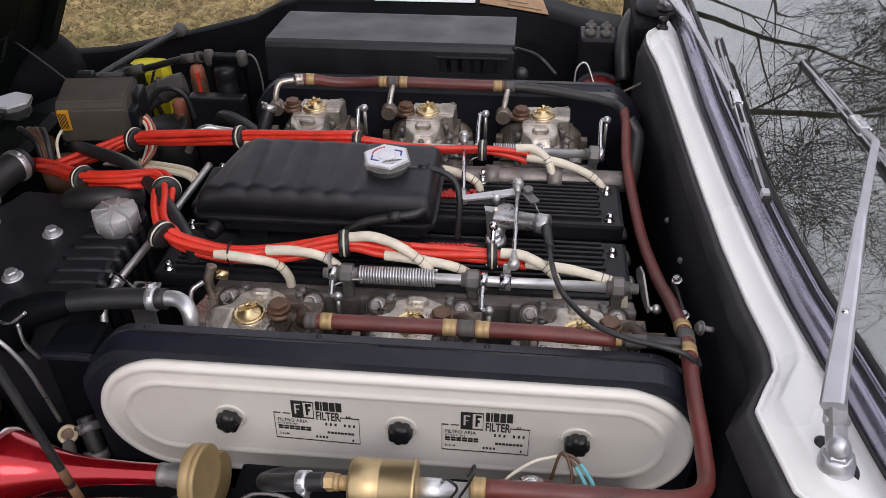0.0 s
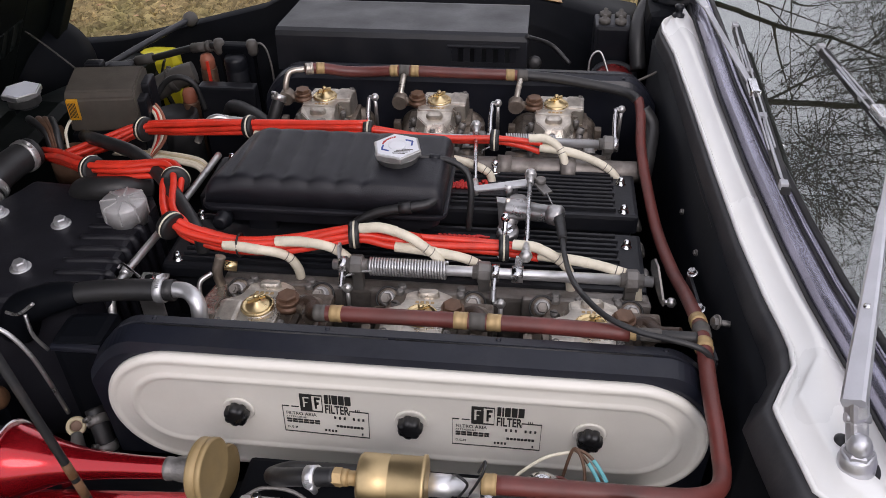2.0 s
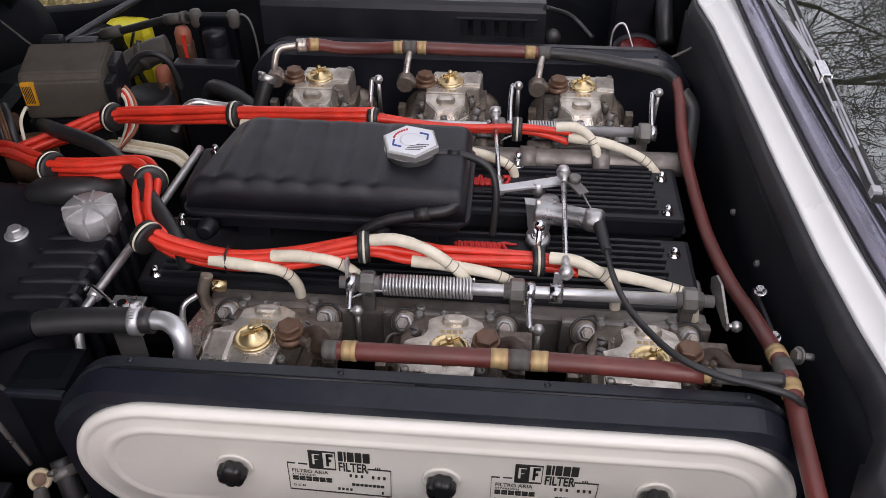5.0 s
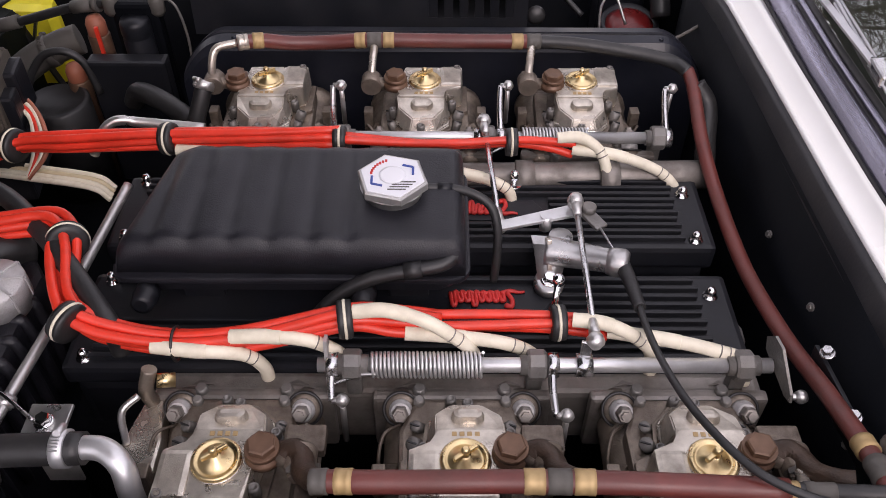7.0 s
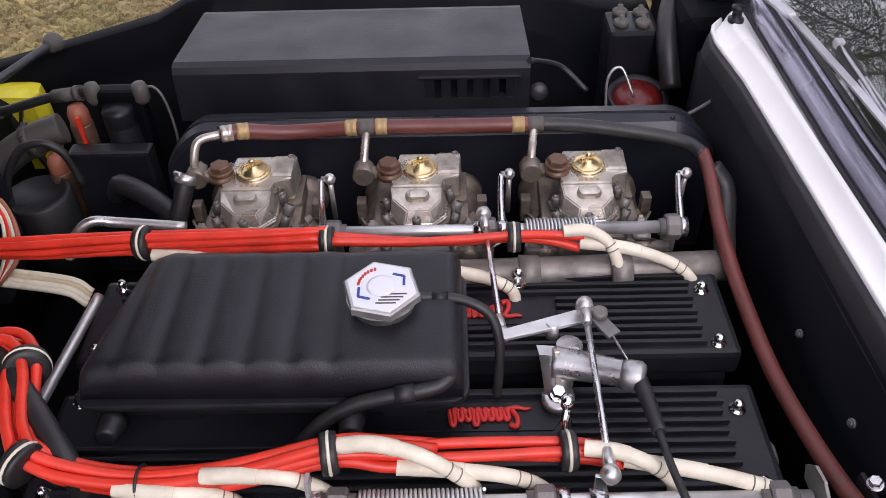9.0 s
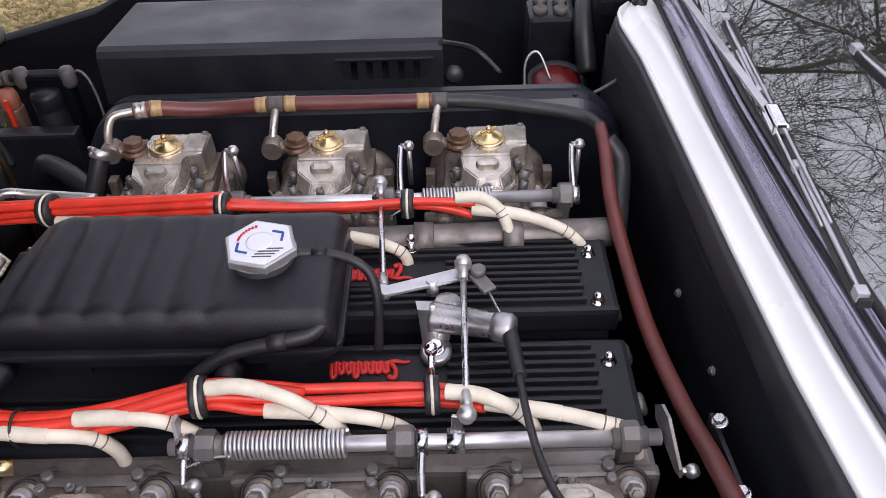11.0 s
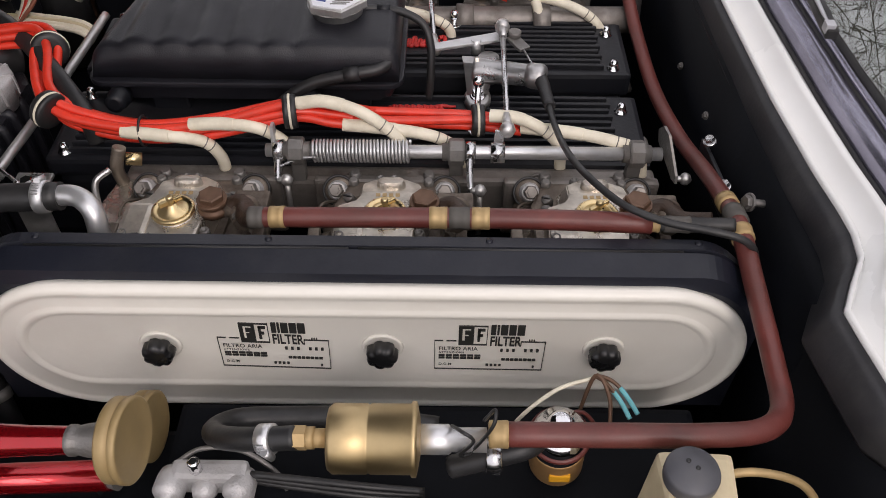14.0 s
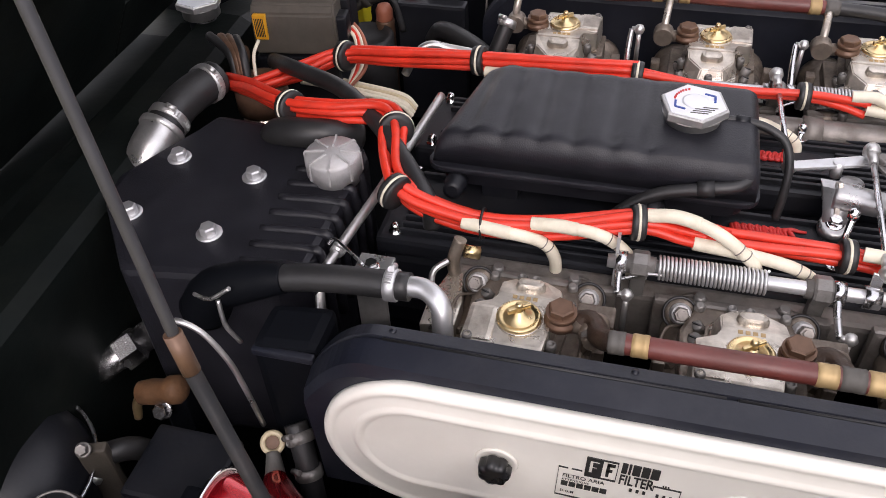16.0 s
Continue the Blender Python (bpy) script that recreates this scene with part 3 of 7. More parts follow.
# ---- engine ----
eng = thing("engine_block", (0, 1.0, 0.43), "black twelve-cylinder engine block between the inner wings", "engine")
bm = B()
block(bm, (-0.40, 0.86, 0.43), (0.27, 1.16, 0.72), 0.02)
part("block", bm, "black_body", eng)
for y0, y1 in ((0.875, 0.985), (1.025, 1.14)):
    bm = B()
    block(bm, (-0.36, y0, 0.70), (0.262, y1, 0.785), 0.01)
    part("cylinder_head", bm, "black_satin", eng)


def cam_cover(y0, y1, top, label):
    t = thing("cam_cover", ((-0.36 + 0.265) / 2, (y0 + y1) / 2, 0.785), label, "engine cover", "cam covers")
    bm = B()
    block(bm, (-0.365, y0, 0.785), (0.268, y1, top - 0.006), 0.006)
    part("body", bm, "black_satin", t)
    n = 10
    ym_script = (y0 + y1) / 2 + (0.026 if y0 < 0.9 else 0.0)
    for i in range(n):
        y = y0 + 0.012 + (y1 - y0 - 0.024) * i / (n - 1)
        bm = B()
        x0 = 0.098 if abs(y - ym_script) < 0.022 else -0.34
        block(bm, (x0, y - 0.0023, top - 0.007), (0.236 - 0.003 * (i % 2), y + 0.0023, top), 0.0012)
        part("cooling_fin", bm, "black_satin", t)
    # script plate with raised red handwriting-like strokes
    ym = (y0 + y1) / 2 + (0.026 if y0 < 0.9 else 0.0)
    bm = B()
    prism(bm, [(-0.12, ym - 0.016), (0.082, ym - 0.016), (0.093, ym), (0.082, ym + 0.016), (-0.12, ym + 0.016)], top - 0.007, top - 0.0045, 0.001)
    plate = part("script_plate", bm, "black_satin", t)
    flip = -1 if ym < 1 else 1
    for i in range(8):
        bm = B()
        x = -0.006 + i * 0.0068
        h = 0.0105 if i in (0, 3) else 0.0050
        w = 0.0030 + 0.0006 * (i % 3)
        tube(bm, [(x - w, ym - flip * 0.0058, top - 0.0035), (x - 0.001, ym + flip * h, top - 0.0028), (x + 0.002, ym + flip * h * 0.8, top - 0.0028), (x + 0.001, ym - flip * 0.0062, top - 0.0028), (x + w + 0.003, ym - flip * 0.004, top - 0.0035)], 0.0023, n=6, per=4)
        part("script_stroke", bm, "script_red", plate, "raised red painted script stroke")
    for pts, rr in (([(0.044, ym + flip * 0.011, top - 0.003), (0.050, ym + flip * 0.013, top - 0.0028), (0.051, ym + flip * 0.004, top - 0.0028), (0.046, ym - flip * 0.006, top - 0.003)], (0.0028, 0.0026)),
                    ([(0.040, ym - flip * 0.004, top - 0.003), (0.050, ym - flip * 0.0075, top - 0.0028), (0.058, ym - flip * 0.0060, top - 0.0030), (0.064, ym - flip * 0.0072, top - 0.0035)], (0.0028, 0.0013))):
        bm = B()
        tube(bm, pts, rr, n=6, per=4)
        part("script_stroke", bm, "script_red", plate, "raised red painted script stroke")
    for x, y in ((0.247, y0 + 0.012), (0.247, y1 - 0.03), (-0.345, y0 + 0.012), (-0.345, y1 - 0.012)):
        bm = B()
        lathe(bm, [(0.0075, 0), (0.0075, 0.0015), (0.0052, 0.002), (0.0052, 0.008), (0.003, 0.0115), (0.0, 0.012)], (x, y, top - 0.006), n=12)
        part("acorn_nut", bm, "chrome", t)
    return t


cam_cover(0.872, 0.992, 0.815, "black finned cam cover with red script")
cam_cover(1.022, 1.135, 0.822, "black finned cam cover with red script")

# ---- carburettors ----
def carburettor():
    t = thing("carburettor", (0, 0, -0.13), "sidedraught twin-choke carburettor, stained cast alloy with brass cover", "carburettor", "six carburettors")
    bm = B()
    prism(bm, [(-0.052, -0.030), (0.052, -0.030), (0.054, 0.050), (0.040, 0.082), (-0.040, 0.082), (-0.054, 0.050)], -0.125, -0.046, 0.004)
    for x in (-0.042, 0.042):
        lathe(bm, [(0.026, -0.012), (0.030, -0.010), (0.030, 0.0), (0.026, 0.003), (0.026, 0.128), (0.033, 0.130), (0.033, 0.139)], (x, -0.045, -0.085), (0, 1, 0), 20)
    part("body", bm, "cast_grime_shade", t)
    low = [(-0.030, 0.026), (0.036, 0.026), (0.035, 0.050), (0.018, 0.068), (-0.014, 0.068), (-0.029, 0.052)]
    bm = B()
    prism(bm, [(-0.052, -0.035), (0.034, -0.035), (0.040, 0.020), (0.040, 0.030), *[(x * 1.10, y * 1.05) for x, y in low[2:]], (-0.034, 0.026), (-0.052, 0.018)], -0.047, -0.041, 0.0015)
    part("gasket_flange", bm, "cast_grime_shade", t)
    bm = B()
    prism(bm, [(-0.047, -0.033), (0.026, -0.033), (0.029, 0.0), (0.033, 0.024), (0.033, 0.032), (-0.024, 0.032), (-0.025, 0.015), (-0.045, 0.012)], -0.041, -0.011, 0.003, 0.97)
    lid = part("lid", bm, "cast_alloy", t, "stained alloy top cover")
    bm = B()
    high = [(-0.023, 0.026, -0.012), (0.033, 0.026, -0.012), (0.030, 0.046, -0.017), (0.014, 0.060, -0.023), (-0.010, 0.060, -0.023), (-0.023, 0.047, -0.017)]
    loft(bm, [[(x, y, -0.041) for x, y in low], [(x, y, -0.037) for x, y in low], [(x * 0.96, y * 0.985, -0.036) for x, y in low], high], smooth=False)
    bmesh.ops.bevel(bm, geom=[e for e in bm.edges if e.calc_length() > 0.006], offset=0.0012, segments=2, affect="EDGES")
    part("lid_nose", bm, "cast_alloy", lid)
    bm = B()
    k = [(0.0072 * math.cos(a) + (0.0065 if math.cos(a) > 0 else -0.0065), 0.0075 * math.sin(a)) for a in np.linspace(0, 2 * math.pi, 20, endpoint=False)]
    prism(bm, k, -0.006, 0.0075, 0.004, 0.88)
    moved(bm, pose(0.003, 0.0425, -0.0165, -14, 0, 0))
    part("lid_boss", bm, "cast_alloy", lid)
    bm = B()
    block(bm, (-0.0445, -0.031, -0.040), (-0.018, 0.010, -0.0085), 0.005)
    part("side_chamber", bm, "cast_alloy", lid)
    bm = B()
    lathe(bm, [(0.0205, -0.014), (0.0205, -0.0108), (0.0195, -0.0100)], n=28)
    part("cover_seat", bm, "cast_alloy", lid)
    for x0 in (-0.010, -0.004, 0.002, 0.008):
        bm = B()
        block(bm, (x0, 0.0225, -0.0115), (x0 + 0.004, 0.0265, -0.0105), 0.0004)
        part("raised_mark", bm, "zinc_yellow", lid)
    bm = B()
    lathe(bm, [(0.0192, -0.012), (0.0195, -0.0085), (0.0180, -0.0068), (0.0158, -0.0066), (0.0146, -0.0084), (0.0132, -0.0084), (0.0110, -0.0062), (0.0060, -0.0045), (0.0045, -0.001), (0.0, 0.0)], n=36)
    cap = part("jet_cover", bm, "brass", t, "polished brass jet cover")
    bm = B()
    prism(bm, [(-0.011, -0.0018), (-0.011, 0.0018), (0.011, 0.0018), (0.011, -0.0018)], -0.001, 0.004, 0.0012)
    moved(bm, pose(0, 0, 0, 0, 0, 35))
    lathe(bm, [(0.0035, -0.003), (0.0035, 0.006), (0.002, 0.008)], n=10)
    part("wing_nut", bm, "brass", cap)
    bm = B()
    lathe(bm, [(0.0145, -0.014), (0.0145, -0.008), (0.012, -0.0075), (0.012, -0.005), (0.0135, -0.0045), (0.0135, 0.0)], (0.035, 0.006, 0), n=16)
    lathe(bm, [(0.0115, 0.0), (0.0115, 0.005), (0.010, 0.006)], (0.035, 0.006, 0), n=6, smooth=False)
    part("filter_plug", bm, "brown_plug", t, "brown hexagonal filter plug")
    bm = B()
    tube(bm, [(0.046, 0.004, -0.012), (0.070, 0.002, -0.012)], 0.0075, n=12, smooth=False)
    lathe(bm, [(0.0115, -0.010), (0.0125, -0.008), (0.0125, 0.008), (0.0115, 0.010)], (0.064, 0.002, -0.012), (0, 1, 0), 16)
    lathe(bm, [(0.009, 0), (0.009, 0.006), (0.008, 0.007)], (0.064, -0.008, -0.012), (0, -1, 0), 6, smooth=False)
    part("fuel_union", bm, "cast_grime_shade", t, "alloy banjo fuel union")
    for x, y, z in ((-0.039, -0.028, -0.009), (0.031, -0.020, -0.014), (-0.033, 0.022, -0.026), (0.038, 0.036, -0.026), (0.004, 0.066, -0.028), (-0.010, 0.075, -0.036)):
        bm = B()
        lathe(bm, [(0.0048, -0.012), (0.0048, -0.001), (0.0038, 0.001), (0.0026, 0.001), (0.0026, -0.0005), (0.0, -0.0005)], (x, y, z), n=12)
        part("lid_screw", bm, "manifold_grey", t)
    for sx in (-1, 1):
        a, d = (sx * 0.053, 0.082, -0.060), (0, -0.72, 0.69)
        bm = B()
        lathe(bm, [(0.016, -0.012), (0.016, 0.002), (0.013, 0.007), (0.010, 0.008)], a, d, 22)
        part("choke_boss", bm, "cast_grime_shade", t)
        bm = B()
        lathe(bm, [(0.0098, 0.008), (0.0102, 0.010), (0.0102, 0.014), (0.0088, 0.015), (0.0088, 0.020), (0.0080, 0.021)], a, d, 22)
        st = part("mixture_screw", bm, "chalky_alloy", t, "dull metal mixture screw stack")
        bm = B()
        lathe(bm, [(0.0072, 0.021), (0.0072, 0.029), (0.0060, 0.031), (0.004, 0.031), (0.004, 0.034), (0.0, 0.034)], a, d, 6, smooth=False)
        part("lock_nut", bm, "manifold_cast", st)
        bm = B()
        ring(bm, Vector(a) + Vector(d) * 0.006, d, 0.0150, 0.0014, 22, 6)
        part("seal_ring", bm, "rubber", st)
        for ox, oy, oz, rr, mt in ((0.042, 0.030, -0.034, 0.0062, "manifold_grey"), (0.030 + 0.004 * sx, 0.037 + 0.004 * sx, -0.038, 0.0058, "brown_plug"), (0.040, 0.048, -0.036, 0.0050, "manifold_grey")):
            bm = B()
            lathe(bm, [(rr, -0.014), (rr, -0.001), (rr - 0.001, 0.0), (0.0, 0.0)], (sx * ox, oy, oz), (sx * 0.35, -0.35, 0.85), 14)
            sc = part("jet_screw", bm, mt, t)
            bm = B()
            beam(bm, Vector((sx * ox, oy, oz)) + V(-0.004, 0.002, 0.0008), Vector((sx * ox, oy, oz)) + V(0.004, -0.001, 0.0008), 0.0014, 0.0012, 0)
            part("slot", bm, "rubber", sc)
        bm = B()
        block(bm, (sx * 0.069 - 0.0055, 0.004, -0.075), (sx * 0.069 + 0.0055, 0.018, -0.044), 0.0015)
        part("link_post", bm, "cast_grime_shade", t)
        bm = B()
        lathe(bm, [(0.006, -0.03), (0.006, 0.0), (0.0045, 0.003)], (sx * 0.037, 0.092, -0.046), n=8)
        part("stud", bm, "manifold_grey", t)
        bm = B()
        lathe(bm, [(0.005, -0.03), (0.005, 0.0), (0.0035, 0.002)], (sx * 0.037, 0.078, -0.042), n=8)
        part("stud", bm, "manifold_grey", t)
        bm = B()
        beam(bm, (sx * 0.055, 0.02, -0.06), (sx * 0.068, 0.03, -0.075), 0.01, 0.006, 0.001)
        tube(bm, [(sx * 0.052, 0.062, -0.055), (sx * 0.066, 0.045, -0.045), (sx * 0.070, 0.025, -0.060), (sx * 0.062, 0.008, -0.075)], 0.0016, n=6)
        part("choke_lever", bm, "cast_grime_shade", t)
    for i, x in enumerate((-0.030, -0.005, 0.022)):
        bm = B()
        lathe(bm, [(0.0062, 0), (0.0062, 0.006), (0.0045, 0.008)], (x, 0.079, -0.062 - 0.006 * (i % 2)), (0, 0.8, 0.5), 8)
        part("drain_screw", bm, "brown_plug", t)
    return t


CZ = 0.8665
first = carburettor()
first.matrix_basis = pose(-0.19, 0.75, CZ - 0.13)
for x in (0.0, 0.19):
    copy_thing(first, pose(x, 0.75, CZ - 0.13))
for x in (-0.227, -0.038, 0.150):
    copy_thing(first, pose(x, 1.267, CZ - 0.13, 0, 0, 180))

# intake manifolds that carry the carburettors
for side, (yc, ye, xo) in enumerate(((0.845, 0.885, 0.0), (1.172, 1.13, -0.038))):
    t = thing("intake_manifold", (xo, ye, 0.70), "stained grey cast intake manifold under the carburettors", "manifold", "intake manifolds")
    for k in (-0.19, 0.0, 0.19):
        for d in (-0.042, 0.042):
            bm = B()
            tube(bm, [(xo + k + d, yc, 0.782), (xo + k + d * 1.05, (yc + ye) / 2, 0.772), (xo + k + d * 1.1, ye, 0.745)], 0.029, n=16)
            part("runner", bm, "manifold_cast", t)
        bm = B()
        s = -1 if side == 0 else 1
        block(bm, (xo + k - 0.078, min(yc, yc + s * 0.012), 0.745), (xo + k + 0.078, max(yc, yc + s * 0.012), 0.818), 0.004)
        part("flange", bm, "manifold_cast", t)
    bm = B()
    if side == 0:
        block(bm, (-0.275, 0.848, 0.735), (0.27, 0.872, 0.806), 0.006)
    else:
        tube(bm, [(-0.30, 1.132, 0.815), (0.0, 1.132, 0.818), (0.285, 1.146, 0.812)], 0.0165, n=16)
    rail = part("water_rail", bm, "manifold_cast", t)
    if side:
        for x in (-0.19, 0.075, 0.17):
            bm = B()
            lathe(bm, [(0.0165, -0.011), (0.02, -0.01), (0.0195, 0.01), (0.0165, 0.011)], (x, 1.133, 0.8175), (1, 0, 0), 16)
            part("rail_collar", bm, "manifold_cast", rail)

# ---- air boxes ----
def air_box(front):
    s = 1 if front else -1
    yb = lambda d: 0.645 + d if front else 1.385 - d
    z = 0.0 if front else -0.022
    t = thing("air_filter_box", (-0.015, yb(0.03), 0.69), "dark blue-black painted air filter box beside the carburettors", "air filter", "air filter boxes")
    prof = [(0.008, 0.70), (0.006, 0.800), (0.002, 0.874), (0.006, 0.886), (0.027, 0.892), (0.0285, 0.888), (0.031, 0.888), (0.0325, 0.891), (0.046, 0.888), (0.053, 0.878), (0.055, 0.80), (0.055, 0.70)]
    bm = B()
    sections = []
    for x in [-0.352 + 0.006 * k for k in range(11)] + [0.258 + 0.006 * k for k in range(11)]:
        e = min(x + 0.352, 0.318 - x)
        drop = 0.05 * max(0, 1 - e / 0.06) ** 2
        sections.append([(x, yb(d), max(0.70, zz - (drop if zz > 0.75 else 0)) + z) for d, zz in prof])
    loft(bm, sections, smooth=False)
    hs = part("housing", bm, "navy_satin", t)
    for x0, x1 in ((-0.29, -0.02), (-0.02, 0.25)):
        bm = B()
        tube(bm, [(x0 + 0.004, yb(0.030), 0.8895 + z), (x1 - 0.004, yb(0.030), 0.8895 + z)], 0.0016, n=6)
        part("joint_bead", bm, "rubber", hs)
    for x in (-0.28, -0.09, 0.09, 0.26):
        bm = B()
        lathe(bm, [(0.0030, -0.001), (0.0030, 0.0008), (0.0, 0.0016)], (x, yb(0.040), 0.8896 + z), n=10)
        part("rivet", bm, "navy_satin", hs)
    if front:
        # cover plate pressed in cream enamel
        bm = B()
        cx, zc = -0.012, 0.7955
        offs = [(0.0, 0.004), (0.0, -0.002), (0.0015, -0.0055), (0.0045, -0.0074), (0.0075, -0.0074), (0.0100, -0.0062), (0.0118, -0.0056), (0.0140, -0.0058),
                (0.0265, -0.0062), (0.0280, -0.0068), (0.0300, -0.0082), (0.0325, -0.0086), (0.0350, -0.0080), (0.0370, -0.0068), (0.0385, -0.0064)]
        steps = [(0.324 - o, 0.0830 - o, d) for o, d in offs] + [(0.10, 0.012, -0.0064)]
        rows = []
        for hx, hz, d in steps:
            lift = 0.005 * min(1, max(0, (0.069 - hz) / 0.012))
            rows.append([(px + cx, 0.645 + d, pz + lift) for px, pz in stadium(-hx, hx, zc, hz, 32)])
        loft(bm, rows)
        cover = part("cover_plate", bm, "cream_enamel", t, "oval cream enamelled filter cover plate")
        for x in (-0.186, 0.002, 0.189):
            bm = B()
            lathe(bm, [(0.0180, 0.0), (0.0172, 0.0014), (0.0158, 0.0020), (0.0145, 0.0012), (0.008, 0.0012)], (x, 0.6386, 0.807), (0, -1, 0), 24)
            part("washer", bm, "cream_enamel", cover)
            bm = B()
            lathe(bm, [(0.008, 0), (0.010, 0.006)], (x, 0.6386, 0.807), (0, -1, 0), 16)
            prof2 = [(0.0115, 0.002), (0.0140, 0.004), (0.0140, 0.011), (0.0125, 0.0145), (0.008, 0.0155), (0.0, 0.0150)]
            tmp = B()
            lathe(tmp, prof2, (0, 0, 0), (0, 0, 1), 48)
            for v in tmp.verts:
                a = math.atan2(v.co.y, v.co.x)
                g = 0.98 - 0.15 * (0.5 - 0.5 * math.cos(7 * a)) ** 2
                v.co.x *= g
                v.co.y *= g
            moved(tmp, Matrix.Translation((x, 0.6386, 0.807)) @ pose(0, 0, 0, 90, 0, 0))
            add(bm, tmp)
            part("knob", bm, "knob_black", cover, "black lobed plastic knob")
        label_sheet(cover, -0.1365, 0.8190, 2.0)
        label_sheet(cover, 0.0460, 0.8180, 0.6)
    return t


def text_mesh(bm, s, x, y, z, size, spacing=1.0, bold=0.0, narrow=1.0):
    """Flat lettering that stands upright and faces the camera's side (-y)."""
    cu = bpy.data.curves.new("t", "FONT")
    cu.body, cu.size, cu.space_character, cu.offset = s, size, spacing, bold
    ob = bpy.data.objects.new("t", cu)
    scene.collection.objects.link(ob)
    me = bpy.data.meshes.new_from_object(ob.evaluated_get(bpy.context.evaluated_depsgraph_get()))
    bpy.data.objects.remove(ob)
    bpy.data.curves.remove(cu)
    tmp = B()
    tmp.from_mesh(me)
    bpy.data.meshes.remove(me)
    moved(tmp, Matrix.Translation((x, y, z)) @ pose(0, 0, 0, 90, 0, 0) @ Matrix.Diagonal((narrow, 1, 1, 1)))
    return add(bm, tmp)


def label_sheet(parent, x0, z0, turn=0.0):
    """A printed frame with its lines of type; the maker's mark and name are drawn as plain shapes."""
    y = 0.6381
    bm = B()

    def bar(x, z, w, h):
        block(bm, (x0 + x, y - 0.0006, z0 + z), (x0 + x + w, y + 0.002, z0 + z + h), 0.0)

    W, H = 0.107, 0.0375
    bar(0, -H, W, 0.00045)
    bar(0, -H, 0.00045, H)
    bar(W - 0.0006, -H, 0.00045, H)
    bar(0, -0.0006, 0.0085, 0.0006)
    bar(0.0115, -0.0006, 0.0095, 0.0006)
    bar(0.0835, -0.0006, W - 0.0835, 0.0006)
    bar(0.0830, -0.0060, 0.0006, 0.0060)
    # square maker's marks, one filled with a pale sign and one framed
    for a, b, w, h in ((0.0230, -0.0026, 0.0035, 0.0154), (0.0265, 0.0105, 0.0110, 0.0023), (0.0265, -0.0026, 0.0110, 0.0031), (0.0345, 0.0005, 0.0030, 0.0100),
                       (0.0290, 0.0060, 0.0055, 0.0028), (0.0325, 0.0045, 0.0020, 0.0015), (0.0290, 0.0005, 0.0055, 0.0040),
                       (0.0375, -0.0026, 0.0130, 0.0006), (0.0375, 0.0122, 0.0130, 0.0006), (0.0499, -0.0026, 0.0006, 0.0154),
                       (0.0410, 0.0005, 0.0026, 0.0100), (0.0410, 0.0088, 0.0070, 0.0017), (0.0410, 0.0043, 0.0052, 0.0017)):
        bar(a, b * 1.55 - 0.0012, w, h * 1.55)
    # name of the maker as plain bars
    for a, w in ((0.0535, 0.0046), (0.0594, 0.0020), (0.0627, 0.0066), (0.0706, 0.0066), (0.0785, 0.0070)):
        bar(a, 0.0082, w, 0.0118)
    for z in (-0.0200, -0.0233):
        for k in range(6):
            bar(0.0042 + k * 0.0070, z, 0.0060, 0.0017)
    for k in range(8):
        bar(0.0660 + k * 0.0043, -0.0247, 0.0034, 0.0022)
    for k in range(4):
        bar(0.0510 + k * 0.0042, -0.0325, 0.0024, 0.0022)
    bar(0.0970, -0.0340, 0.0020, 0.0022)
    for k in (0, 1, 2, 4, 5, 6):
        bar(0.0640 + k * 0.0058, -0.0130, 0.0024, 0.0030)
    bar(0.0872, -0.0118, 0.0022, 0.0007)
    for k in range(3):
        bar(0.0905 + k * 0.0022, 0.0012, 0.0012, 0.0012)
    text_mesh(bm, "FILTER", x0 + 0.0530, y - 0.0006, z0 - 0.0052, 0.0168, 1.02, 0.0005, 0.60)
    text_mesh(bm, "FILTRO ARIA", x0 + 0.0042, y - 0.0006, z0 - 0.0118, 0.0064, 1.04, 0.0001)
    text_mesh(bm, "ATTENZIONE", x0 + 0.0042, y - 0.0006, z0 - 0.0158, 0.0033, 1.3, 0.0001)
    text_mesh(bm, "D.G.M", x0 + 0.0042, y - 0.0006, z0 - 0.0318, 0.0044, 1.1, 0.0001)
    moved(bm, Matrix.Translation((x0, y, z0)) @ pose(0, 0, 0, 0, turn, 0) @ Matrix.Diagonal((0.875, 1, 1.09, 1)) @ Matrix.Translation((-x0, -y, -z0)))
    part("printed_label", bm, "print_black", parent, "black printed maker's label")


air_box(True)
air_box(False)

# black cover over the far air intake, with vent slots
t = thing("intake_cover", (-0.13, 1.50, 0.80), "matt black sheet cover with a row of vent slots", "cover")
bm = B()
XL, XR, SL, SR = -0.352, 0.098, -0.035, 0.078
prof = [(1.425, 0.825), (1.432, 0.888), (1.436, 0.896), (1.446, 0.899), (1.610, 0.884), (1.622, 0.881), (1.626, 0.874), (1.626, 0.80)]


def cover_run(bm, xa, xb, pr):
    return loft(bm, [[(x, y, z) for y, z in pr] for x in (xa, xb)], smooth=False)


